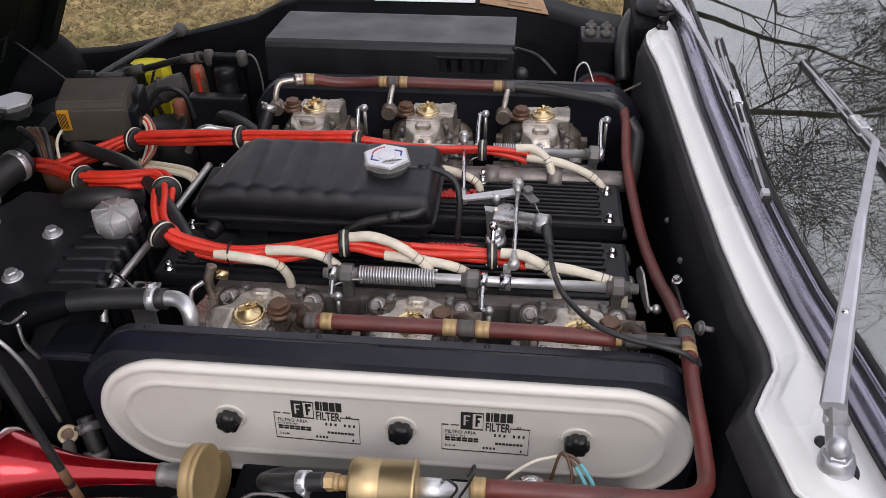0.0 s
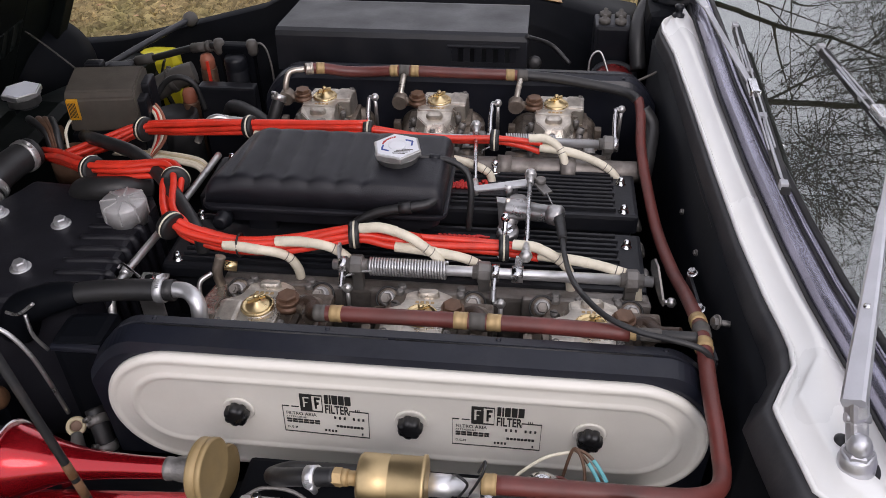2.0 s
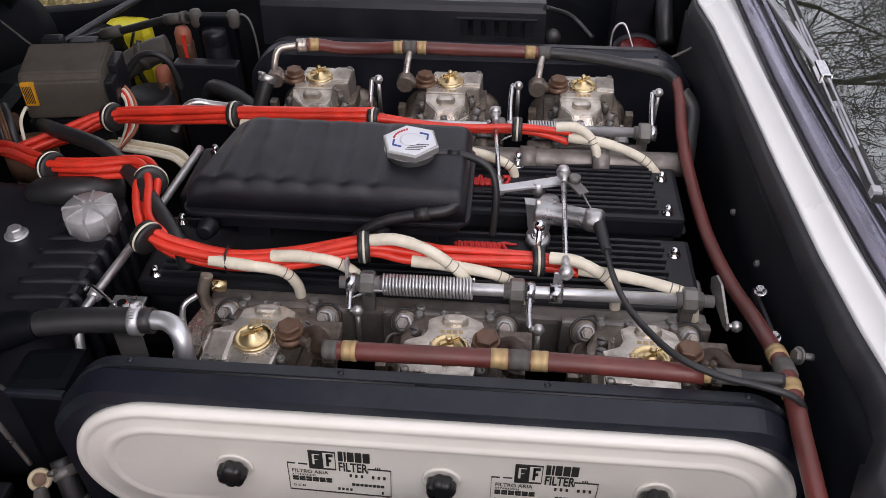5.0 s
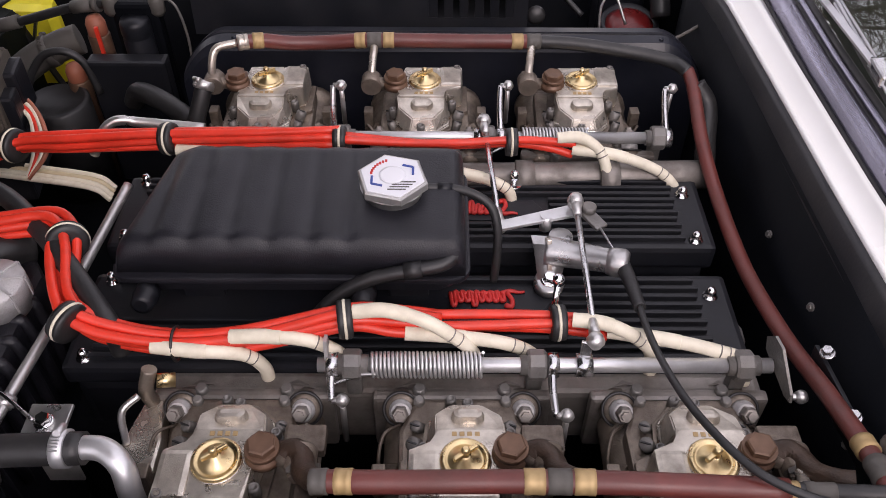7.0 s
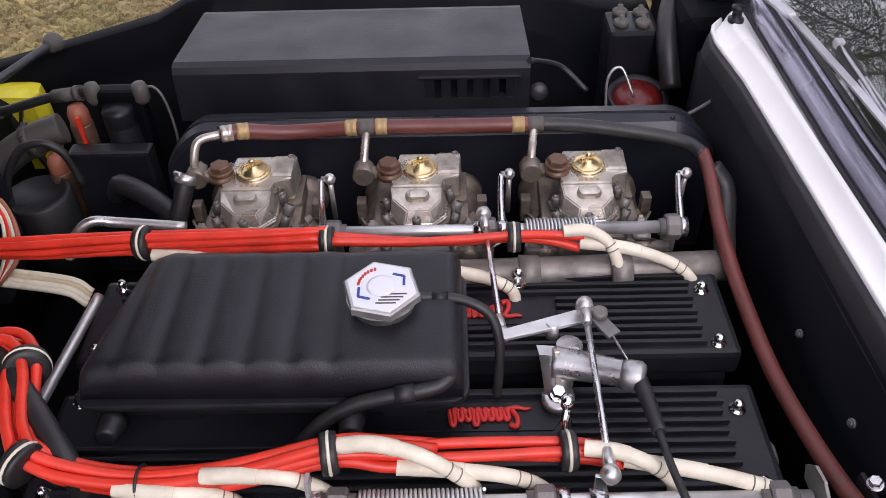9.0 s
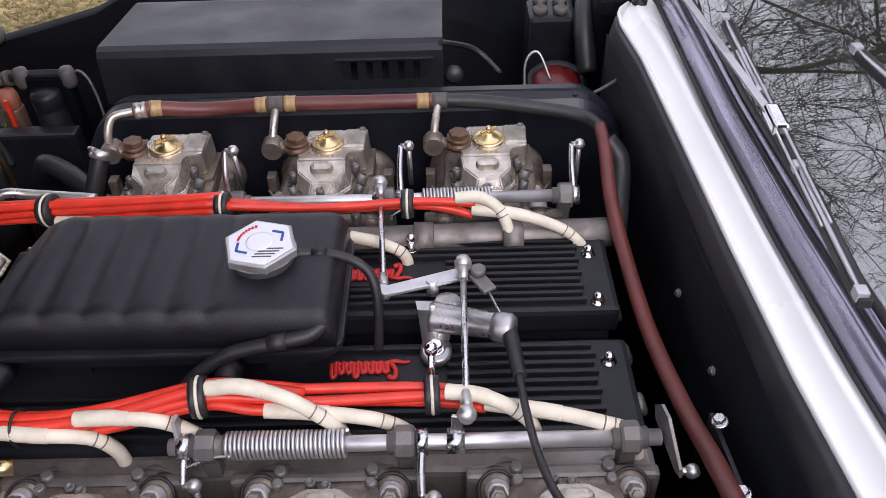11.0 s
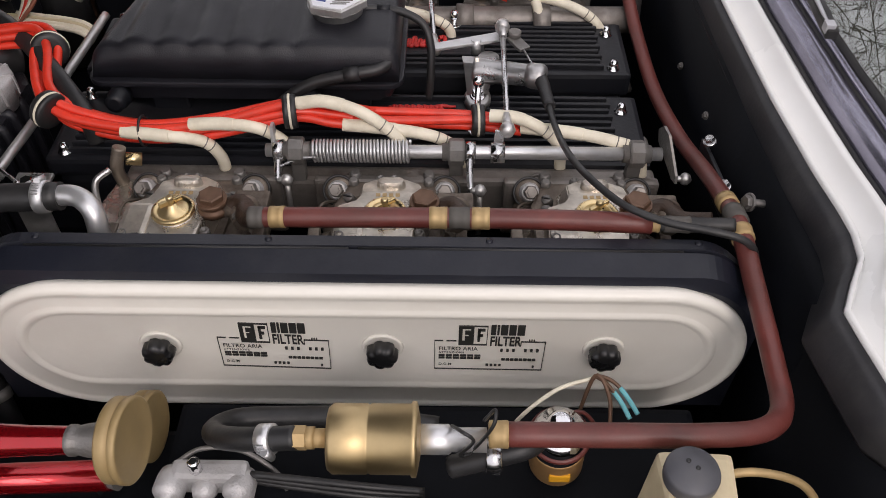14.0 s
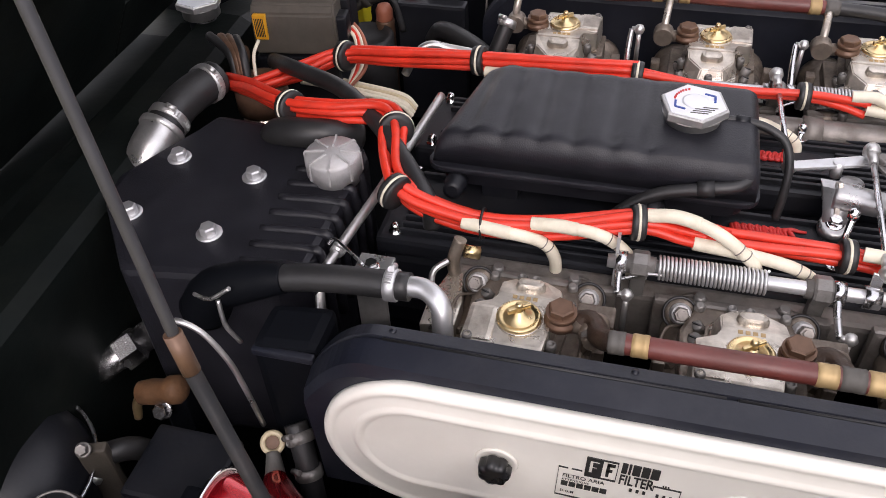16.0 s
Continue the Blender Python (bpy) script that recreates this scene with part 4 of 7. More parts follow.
cover_run(bm, XL, SL, prof)
part("shell_main", bm, "black_satin", t)
bm = B()
cover_run(bm, SR, XR, prof)
part("shell_end", bm, "black_satin", t)
bm = B()
cover_run(bm, SL, SR, [(1.4305, 0.876), *prof[1:-1], (1.60, 0.868)])
part("shell_top", bm, "black_satin", t)
bm = B()
cover_run(bm, SL, SR, [(1.425, 0.825), (1.4275, 0.850), (1.60, 0.850), (1.60, 0.82)])
part("shell_sill", bm, "black_satin", t)
bm = B()
block(bm, (SL - 0.008, 1.4265, 0.876), (SR + 0.008, 1.436, 0.881), 0.002)
part("vent_hood", bm, "black_satin", t)
for i in range(6):
    x = SL + (SR - SL) * (i + 0.0) / 5.5
    bm = B()
    block(bm, (x, 1.4285, 0.848), (x + 0.012, 1.4345, 0.878), 0.001)
    part("vent_bar", bm, "black_satin", t)
for x in (0.112,):
    bm = B()
    lathe(bm, [(0.011, -0.008), (0.013, 0), (0.009, 0.004), (0, 0.004)], (x, 1.45, 0.842), (0, -1, 0.4), 16)
    part("grommet", bm, "rubber", t)
bm = B()
tube(bm, [(0.096, 1.43, 0.900), (0.14, 1.47, 0.868), (0.175, 1.45, 0.842)], 0.004, n=8)
part("edge_strip", bm, "rubber", t)

# ---- header tank on the engine ----
def header_tank():
    t = thing("header_tank", (-0.155, 1.01, 0.815), "black ribbed sheet-metal coolant header tank on the engine", "coolant tank")
    X0, X1, Y0, Y1, ZT, ZB = -0.318, 0.004, 0.938, 1.086, 0.903, 0.862
    nx, ny, R = 90, 26, 0.016
    bm = B()
    rows = []
    for i in range(nx + 1):
        u = i / nx
        row = []
        for j in range(ny + 1):
            v = j / ny
            taper = 0.028 * (1 - u) ** 2 * v
            x = X0 + taper + (X1 - X0 - taper) * u
            y = Y0 + (Y1 - Y0) * v + 0.004 * (1 - u)
            dx = min(x - X0 - taper, X1 - x)
            dy = min(v, 1 - v) * (Y1 - Y0)
            z = ZT
            for d in (dx, dy):
                if d < R:
                    z -= R - math.sqrt(max(0, R * R - (R - d) ** 2))
            f = max(0.0, min(1.0, dx / 0.02)) * max(0.0, min(1.0, dy / 0.018))
            for g in (-0.282, -0.246, -0.210, -0.174, -0.138, -0.104):
                z -= 0.0042 * f * math.exp(-((x - g) / 0.0075) ** 2)
            row.append(bm.verts.new((x, y, z - 0.010 * max(0, 0.12 - u) / 0.12)))
        rows.append(row)
    for a, b in zip(rows, rows[1:]):
        for j in range(ny):
            bm.faces.new((a[j], b[j], b[j + 1], a[j + 1])).smooth = True
    rim = [r[0] for r in rows] + rows[-1][1:] + [r[-1] for r in reversed(rows)][1:] + list(reversed(rows[0]))[1:-1]
    low = [bm.verts.new((v.co.x, v.co.y, ZB)) for v in rim]
    n = len(rim)
    for k in range(n):
        bm.faces.new((rim[k], rim[(k + 1) % n], low[(k + 1) % n], low[k])).smooth = True
    bm.faces.new(low)
    body = part("upper_shell", bm, "wrinkle_black", t)
    bm = B()
    ol = []
    for cx, cy, a0 in ((X1 - 0.012, Y0 + 0.012, -90), (X1 - 0.012, Y1 - 0.012, 0), (X0 + 0.04, Y1 - 0.012, 90), (X0 + 0.012, Y0 + 0.012, 180)):
        ol += [(cx + 0.017 * math.cos(radians(a0 + k * 22.5)), cy + 0.017 * math.sin(radians(a0 + k * 22.5))) for k in range(5)]
    prism(bm, ol, 0.856, 0.863, 0.002)
    part("seam_flange", bm, "wrinkle_black", t)
    bm = B()
    c_ = V(-0.155, 1.01, 0)
    prism(bm, [(c_.x + (x - c_.x) * 0.93, c_.y + (y - c_.y) * 0.80) for x, y in ol], 0.832, 0.857, 0.006, 1.0)
    part("lower_shell", bm, "wrinkle_black", t)
    for x in (-0.29, -0.09):
        bm = B()
        lathe(bm, [(0.012, 0), (0.012, 0.010), (0.010, 0.012), (0.010, 0.022), (0.006, 0.024)], (x, 0.934, 0.846), (0, -1, 0.2), 14)
        part("mounting_stud", bm, "black_satin", t)
    for x in (-0.25, -0.05):
        bm = B()
        block(bm, (x - 0.02, 0.96, 0.80), (x + 0.02, 1.06, 0.83), 0.003)
        part("mounting_bracket", bm, "black_satin", t)
    return t


header_tank()


def hex_cap(at, r, label, printed):
    t = thing("radiator_cap", (at[0], at[1], at[2] - 0.022), label, "radiator cap", "pressure caps")
    bm = B()
    lathe(bm, [(r * 0.80, -0.024), (r * 0.80, -0.010), (r * 0.9, -0.009)], at, n=24)
    lathe(bm, [(r * 0.95, -0.010), (r, -0.008), (r, -0.0012), (r * 0.965, 0.0)], at, n=6, smooth=False)
    top = part("body", moved(bm, Matrix.Identity(4)), "alloy_clean", t)
    bm = B()
    lathe(bm, [(r * 0.90, 0.0), (r * 0.90, 0.0008), (r * 0.885, 0.001)], at, n=6, smooth=False)
    face = part("printed_face", bm, "paper_white", top, "white printed warning face")
    if printed:
        for s in (1, -1):
            bm = B()
            c = Vector(at)
            a = c + V(s * -0.019, s * -0.012, 0.0012)
            for p, q in (((0, 0), (0.0, 0.011)), ((0, 0), (0.010, -0.003))):
                beam(bm, a + V(s * p[0], s * p[1], 0), a + V(s * q[0], s * q[1], 0), 0.0022, 0.0012, 0.0)
            part("arrow_mark", bm, "print_blue", face)
        bm = B()
        lathe(bm, [(r * 0.36, 0.001), (r * 0.36, 0.0022), (r * 0.30, 0.0026), (0, 0.0024)], at, n=20)
        part("centre_boss", bm, "paper_white", face)
        bm = B()
        for k in range(8):
            a = radians(112 + k * 9)
            block(bm, (at[0] + 0.021 * math.cos(a), at[1] + 0.021 * math.sin(a), at[2] + 0.0008), (at[0] + 0.021 * math.cos(a) + 0.0022, at[1] + 0.021 * math.sin(a) + 0.0036, at[2] + 0.0014), 0)
        part("maker_bars", bm, "script_red", face)
        bm = B()
        for k in range(4):
            block(bm, (at[0] + 0.002 - k * 0.002, at[1] - 0.010 - k * 0.0035, at[2] + 0.0008), (at[0] + 0.022 - k * 0.003, at[1] - 0.0085 - k * 0.0035, at[2] + 0.0013), 0)
        part("print_bars", bm, "grey_plastic", face)
    return t


hex_cap((-0.064, 1.010, 0.9215), 0.0345, "hexagonal chromed pressure cap on the header tank", True)
bm = B()
lathe(bm, [(0.020, -0.06), (0.020, -0.02)], (-0.733, 1.230, 0.867), n=20)
solo("filler_neck", bm, "black_satin", "black radiator filler neck", "filler neck")
hex_cap((-0.733, 1.230, 0.868), 0.033, "hexagonal chromed pressure cap on the radiator neck", False)

# overflow hose from the cap, and the hose on the tank's front face
t = thing("overflow_hose", (0.0, 1.01, 0.81), "thin black rubber overflow hose from cap to engine", "hose")
bm = B()
tube(bm, [(-0.040, 1.016, 0.903), (-0.018, 1.018, 0.900), (0.006, 1.016, 0.898), (0.028, 1.008, 0.888), (0.036, 0.996, 0.868), (0.036, 0.985, 0.840), (0.034, 0.980, 0.812)], 0.0045)
part("hose", bm, "rubber", t)
bm = B()
tube(bm, [(-0.022, 1.018, 0.9005), (-0.008, 1.018, 0.900)], 0.0058, smooth=False)
part("clip", bm, "black_satin", t)
t = thing("tank_hose", (-0.10, 0.93, 0.82), "black rubber hose across the front of the header tank", "hose")
bm = B()
tube(bm, [(-0.005, 0.945, 0.884), (-0.018, 0.936, 0.880), (-0.045, 0.932, 0.876), (-0.085, 0.930, 0.866), (-0.115, 0.925, 0.848), (-0.140, 0.915, 0.826), (-0.17, 0.91, 0.812)], 0.0068)
part("hose", bm, "rubber", t)
bm = B()
tube(bm, [(-0.036, 0.9328, 0.8772), (-0.052, 0.9318, 0.8752)], 0.0082, smooth=False)
part("clip", bm, "rubber", t)

# ---- throttle linkage ----
t = thing("linkage_bracket", (0.10, 0.98, 0.81), "cast alloy throttle bell-crank bracket bolted between the cam covers", "bracket")
bm = B()
tube(bm, [(0.150, 0.966, 0.853), (0.115, 0.983, 0.845), (0.085, 0.992, 0.842)], (0.0115, 0.0150), n=14)
lathe(bm, [(0.0125, -0.012), (0.0140, -0.006), (0.0140, 0.004), (0.011, 0.008)], (0.152, 0.965, 0.853), (0.9, -0.3, 0.1), 18)
loft(bm, [[(0.070, 1.004, 0.852), (0.108, 1.000, 0.852), (0.106, 0.990, 0.850), (0.072, 0.994, 0.850)], [(0.076, 0.984, 0.828), (0.100, 0.984, 0.828), (0.100, 0.972, 0.826), (0.076, 0.972, 0.826)], [(0.078, 0.972, 0.812), (0.098, 0.972, 0.812), (0.098, 0.962, 0.810), (0.078, 0.962, 0.810)]])
lathe(bm, [(0.015, 0), (0.015, 0.008), (0.012, 0.010)], (0.088, 0.972, 0.8135), (0, -0.25, 1), 18)
lathe(bm, [(0.012, 0), (0.012, 0.03)], (0.10, 1.005, 0.82), n=14)
part("casting", bm, "linkage_alloy", t)
bm = B()
beam(bm, (0.086, 0.994, 0.857), (0.088, 0.975, 0.822), 0.005, 0.012, 0.001)
part("web", bm, "cast_alloy", t)
bm = B()
hexbolt(bm, (0.088, 0.971, 0.8225), (0, -0.25, 1), 0.0065, 0.009, 1.4)
part("bolt", bm, "chrome", t)
bm = B()
tmp = bmesh.new()
prism(tmp, [(-0.044, -0.006), (0.036, -0.008), (0.040, 0.0), (0.036, 0.008), (-0.044, 0.006), (-0.048, 0)], 0, 0.004, 0.001)
moved(tmp, Matrix.Translation((0.082, 1.022, 0.857)) @ pose(0, 0, 0, 0, 0, 17))
add(bm, tmp)
lathe(bm, [(0.006, -0.012), (0.006, 0.006)], (0.086, 1.021, 0.857), n=12)
arm = part("bell_crank", bm, "plated_satin", t, "bright steel bell-crank arm")
bm = B()
lathe(bm, [(0.004, 0.0), (0.004, 0.006), (0.0075, 0.008), (0.0085, 0.014), (0.0065, 0.019), (0, 0.021)], (0.115, 1.033, 0.858), n=14)
part("ball_joint", bm, "alloy_clean", arm)
bm = B()
beam(bm, (0.126, 1.030, 0.860), (0.140, 1.008, 0.858), 0.014, 0.004, 0.001)
lathe(bm, [(0.0075, 0), (0.0075, 0.006), (0.006, 0.007)], (0.129, 1.030, 0.861), n=16)
part("cable_stop", bm, "manifold_grey", arm)


def link_rod(a, b, label):
    t = thing("link_rod", Vector(b), label, "link rod", "throttle link rods")
    a, b = Vector(a), Vector(b)
    d = (b - a).normalized()
    bm = B()
    tube(bm, [a, b], 0.0030, n=10, smooth=False)
    part("rod", bm, "steel", t)
    for p, s in ((a, 1), (b, -1)):
        bm = B()
        tube(bm, [p, p + d * s * 0.022], (0.0058, 0.0042), n=12, smooth=False)
        lathe(bm, [(0, -0.0085), (0.006, -0.006), (0.0085, 0), (0.006, 0.006), (0, 0.0085)], p, (0, 0, 1), 14)
        part("ball_end", bm, "alloy_clean", t)


link_rod((0.115, 1.033, 0.872), (0.114, 0.863, 0.862), "thin bright steel link rod with ball joints")
link_rod((0.029, 1.173, 0.866), (0.040, 1.016, 0.853), "thin bright steel link rod with ball joints")


def throttle_shaft(y, z, x0, x1, spring, nuts, levers, side):
    t = thing("throttle_shaft", ((x0 + x1) / 2, y, z - 0.03), "bright plated throttle shaft with return spring above the manifold", "throttle shaft", "throttle shafts")
    bm = B()
    tube(bm, [(x0, y, z), (x1, y, z)], 0.0068, n=14, smooth=False)
    part("shaft", bm, "plated_satin", t)
    if spring:
        bm = B()
        coil(bm, (spring[0], y, z), (spring[1], y, z), 0.0106, 0.0015, spring[2])
        part("return_spring", bm, "plated_satin", t, "coiled steel return spring")
        bm = B()
        tube(bm, [(spring[0] + 0.004, y - 0.010, z), (spring[0] - 0.012, y - 0.010, z - 0.002), (spring[0] - 0.034, y - 0.014, z - 0.010), (spring[0] - 0.036, y - 0.016, z - 0.016)], 0.0017, n=6)
        part("spring_tail", bm, "steel", t)
    for x in nuts:
        bm = B()
        lathe(bm, [(0.0125, -0.008), (0.0140, -0.006), (0.0140, 0.006), (0.0125, 0.008)], (x, y, z), (1, 0, 0), 8, smooth=False)
        lathe(bm, [(0.009, -0.014), (0.009, 0.014)], (x, y, z), (1, 0, 0), 16)
        block(bm, (x - 0.007, min(y, y - side * 0.004), z - 0.045), (x + 0.007, max(y, y - side * 0.004) + 0.008, z - 0.004), 0.002)
        part("bearing_block", bm, "manifold_grey", t)
    for x, dy, dz, w, ball in levers:
        bm = B()
        tube(bm, [(x, y, z), (x - 0.001, y + dy * 0.5, z + dz * 0.55), (x, y + dy, z + dz)], (0.0042, 0.0030), n=8)
        lathe(bm, [(0.011, -0.005), (0.011, 0.005)], (x, y, z), (1, 0, 0), 14)
        lever = part("lever", bm, "steel", t)
        if ball:
            bm = B()
            lathe(bm, [(0, -0.0065), (0.0045, -0.0045), (0.0065, 0), (0.0045, 0.0045), (0, 0.0065)], (x + 0.009, y + dy, z + dz), (0, 0, 1), 12)
            tube(bm, [(x, y + dy, z + dz), (x + 0.009, y + dy, z + dz)], 0.003, n=8, smooth=False)
            tube(bm, [(x + 0.009, y + dy, z + dz), (x + 0.009, y + dy - side * 0.004, z + dz - 0.055)], 0.0028, n=8, smooth=False)
            part("ball_and_rod", bm, "alloy_clean", lever)


throttle_shaft(0.853, 0.841, -0.125, 0.268, (-0.078, 0.018, 27), (-0.095, 0.064, 0.243), ((-0.112, -0.026, -0.016, 1, 1), (0.078, -0.045, -0.010, 1, 1)), 1)
# flat crank with a ball joint at the shaft's end
t = thing("end_crank", (0.262, 0.85, 0.80), "flat plated crank plate with a ball joint", "crank")
bm = B()
profile = [(0.872, 0.858), (0.864, 0.868), (0.852, 0.866), (0.824, 0.838), (0.822, 0.830), (0.830, 0.829), (0.868, 0.846)]
loft(bm, [[(x + (0.862 - py) * 0.25, py, pz) for py, pz in profile] for x in (0.2675, 0.2700)], smooth=False)
crank = part("plate", bm, "manifold_grey", t)
bm = B()
lathe(bm, [(0, -0.0065), (0.0045, -0.0045), (0.0065, 0), (0.0045, 0.0045), (0, 0.0065)], (0.288, 0.826, 0.833), (0, 0, 1), 12)
tube(bm, [(0.277, 0.826, 0.833), (0.288, 0.826, 0.833)], 0.003, n=8, smooth=False)
part("ball", bm, "alloy_clean", crank)
# small plate at the shaft's end and arm up to the near link rod
t = thing("spring_anchor_plate", (-0.116, 0.85, 0.80), "triangular plated spring anchor plate at the shaft end", "plate")
bm = B()
loft(bm, [[(x, 0.842, 0.795), (x, 0.872, 0.80), (x, 0.866, 0.866), (x, 0.856, 0.868)] for x in (-0.1185, -0.1155)], smooth=False)
part("plate", bm, "chalky_alloy", t)
bm = B()
beam(bm, (0.105, 0.853, 0.841), (0.107, 0.862, 0.862), 0.010, 0.004, 0.001)
lathe(bm, [(0.0105, -0.007), (0.0105, 0.007)], (0.105, 0.853, 0.841), (1, 0, 0), 14)
solo("throttle_lever", bm, "steel", "short plated lever clamped on the throttle shaft", "lever")
throttle_shaft(1.180, 0.838, -0.285, 0.243, (0.075, 0.150, 20), (-0.13, 0.035, 0.230), ((-0.140, 0.026, 0.052, 1, 1), (0.050, 0.048, 0.038, 1, 1), (0.240, 0.046, 0.036, 1, 1)), -1)
bm = B()
lathe(bm, [(0.0105, -0.007), (0.0105, 0.007)], (0.026, 1.180, 0.838), (1, 0, 0), 14)
beam(bm, (0.028, 1.180, 0.838), (0.029, 1.174, 0.860), 0.010, 0.004, 0.001)
solo("throttle_lever", bm, "steel", "short plated lever clamped on the throttle shaft", "lever")

t = thing("throttle_cable", (0.2, 0.8, 0.80), "black sheathed throttle cable curving across the carburettors", "cable")
bm = B()
tube(bm, [(0.154, 0.962, 0.853), (0.157, 0.926, 0.858), (0.161, 0.862, 0.866), (0.166, 0.802, 0.884), (0.177, 0.754, 0.899), (0.200, 0.714, 0.905), (0.232, 0.693, 0.906), (0.264, 0.685, 0.905), (0.290, 0.680, 0.901), (0.303, 0.678, 0.890), (0.3075, 0.678, 0.868), (0.308, 0.680, 0.790)], 0.0033)
part("sheath", bm, "rubber", t)
bm = B()
tube(bm, [(0.153, 0.964, 0.853), (0.156, 0.943, 0.856), (0.159, 0.902, 0.860)], (0.0082, 0.0058))
part("end_boot", bm, "rubber", t)
bm = B()
tube(bm, [(0.137, 1.010, 0.859), (0.153, 0.966, 0.854)], 0.0012, n=6, smooth=False)
part("inner_wire", bm, "steel", t)

# ---- fuel hoses ----
def fuel_line(name, pts, r, clamps, label, mat="brown_hose", taper=1.0, pipes=()):
    lo = min(pts, key=lambda p: p[2])
    t = thing(name, lo, label, "fuel hose")
    bm = B()
    tube(bm, pts, (r * taper, r), n=14)
    hose = part("hose", bm, mat, t)
    line = spline(pts, 8)
    for p, d, m_, w in clamps:
        p = Vector(p)
        d = Vector(d).normalized()
        bm = B()
        q = min(line[1:-1], key=lambda v: (v - p).length)
        k = line.index(q)
        d = (line[k + 1] - line[k - 1]).normalized()
        p = q + d * (p - q).dot(d)
        lathe(bm, [(r - 0.001, -w / 2), (r + 0.0008, -w / 2 + 0.0006), (r + 0.0008, -w / 6), (r + 0.0006, -w / 8), (r + 0.0006, w / 8), (r + 0.0008, w / 6), (r + 0.0008, w / 2 - 0.0006), (r - 0.001, w / 2)], p, d, 22)
        part("ferrule", bm, "zinc_yellow" if m_ == "brass" else m_, hose, "crimped yellow ferrule" if m_ == "brass" else "")
    for a in pipes:
        bm = B()
        tube(bm, a, 0.0048, n=10)
        part("branch_pipe", bm, "cast_alloy", t)
    return t


X = (1, 0, 0)
fuel_line("fuel_rail_hose", [(-0.104, 0.7188, 0.8805), (-0.085, 0.718, 0.882), (-0.06, 0.717, 0.883), (0.065, 0.717, 0.884), (0.15, 0.712, 0.888), (0.225, 0.707, 0.890)], 0.0088,
          [((-0.088, 0.7185, 0.8815), X, "brass", 0.014), ((0.048, 0.717, 0.884), X, "brass", 0.016), ((0.066, 0.717, 0.884), X, "grey_plastic", 0.018), ((0.084, 0.716, 0.8845), X, "brass", 0.016), ((-0.106, 0.7195, 0.8795), X, "grey_plastic", 0.014)],
          "reddish brown fuel hose with brass ferrules", pipes=[[(-0.126, 0.752, 0.855), (-0.124, 0.735, 0.864), (-0.112, 0.7205, 0.877)], [(0.064, 0.752, 0.855), (0.065, 0.735, 0.864), (0.066, 0.718, 0.880)], [(0.254, 0.752, 0.855), (0.250, 0.730, 0.866), (0.238, 0.708, 0.886)]])
fuel_line("rail_end_hose", [(0.222, 0.707, 0.890), (0.262, 0.704, 0.892), (0.292, 0.702, 0.894)], 0.0064, [((0.226, 0.7065, 0.8902), X, "brass", 0.012), ((0.246, 0.7055, 0.891), X, "grey_plastic", 0.022)], "thin dark fuel hose joining the rail", "rubber")
fuel_line("fuel_rail_hose", [(-0.262, 1.290, 0.893), (-0.235, 1.297, 0.892), (-0.20, 1.305, 0.884), (-0.16, 1.310, 0.882), (-0.099, 1.306, 0.888), (0.0, 1.308, 0.886), (0.092, 1.311, 0.884)], 0.0088,
          [((-0.238, 1.2965, 0.892), X, "brass", 0.014), ((-0.255, 1.292, 0.893), X, "cast_alloy", 0.014), ((-0.116, 1.307, 0.887), X, "brass", 0.014), ((-0.099, 1.306, 0.888), X, "grey_plastic", 0.018), ((-0.082, 1.3065, 0.888), X, "brass", 0.014), ((0.074, 1.310, 0.8845), X, "brass", 0.015), ((0.094, 1.311, 0.884), X, "grey_plastic", 0.018)],
          "reddish brown fuel hose with brass ferrules", pipes=[[(-0.291, 1.265, 0.855), (-0.291, 1.268, 0.875), (-0.285, 1.280, 0.891), (-0.262, 1.290, 0.893)], [(-0.102, 1.265, 0.855), (-0.101, 1.280, 0.872), (-0.099, 1.303, 0.886)], [(0.086, 1.265, 0.855), (0.088, 1.280, 0.870), (0.092, 1.308, 0.882)]])
fuel_line("cross_hose", [(0.098, 1.311, 0.884), (0.15, 1.312, 0.880), (0.22, 1.302, 0.874), (0.262, 1.290, 0.870), (0.279, 1.272, 0.866)], 0.0082, [], "thin black fuel hose behind the carburettors", "rubber")
fuel_line("side_fuel_hose", [(0.279, 1.275, 0.867), (0.281, 1.24, 0.858), (0.278, 1.17, 0.842), (0.283, 1.10, 0.822), (0.290, 1.00, 0.812), (0.298, 0.90, 0.824), (0.303, 0.82, 0.848), (0.304, 0.745, 0.872), (0.300, 0.70, 0.885),
                             (0.299, 0.64, 0.880), (0.302, 0.585, 0.866), (0.298, 0.545, 0.864), (0.275, 0.522, 0.874), (0.235, 0.514, 0.880), (0.17, 0.512, 0.882), (0.095, 0.513, 0.880)], 0.0088,
          [((0.3035, 0.755, 0.869), (-0.05, -1, 0.3), "brass", 0.014), ((0.300, 0.70, 0.885), (-0.03, -1, 0.1), "brass", 0.014), ((0.302, 0.728, 0.8785), (-0.04, -1, 0.25), "grey_plastic", 0.024), ((0.092, 0.513, 0.880), X, "brass", 0.014)],
          "long reddish brown fuel hose running along the bulkhead", taper=0.86)

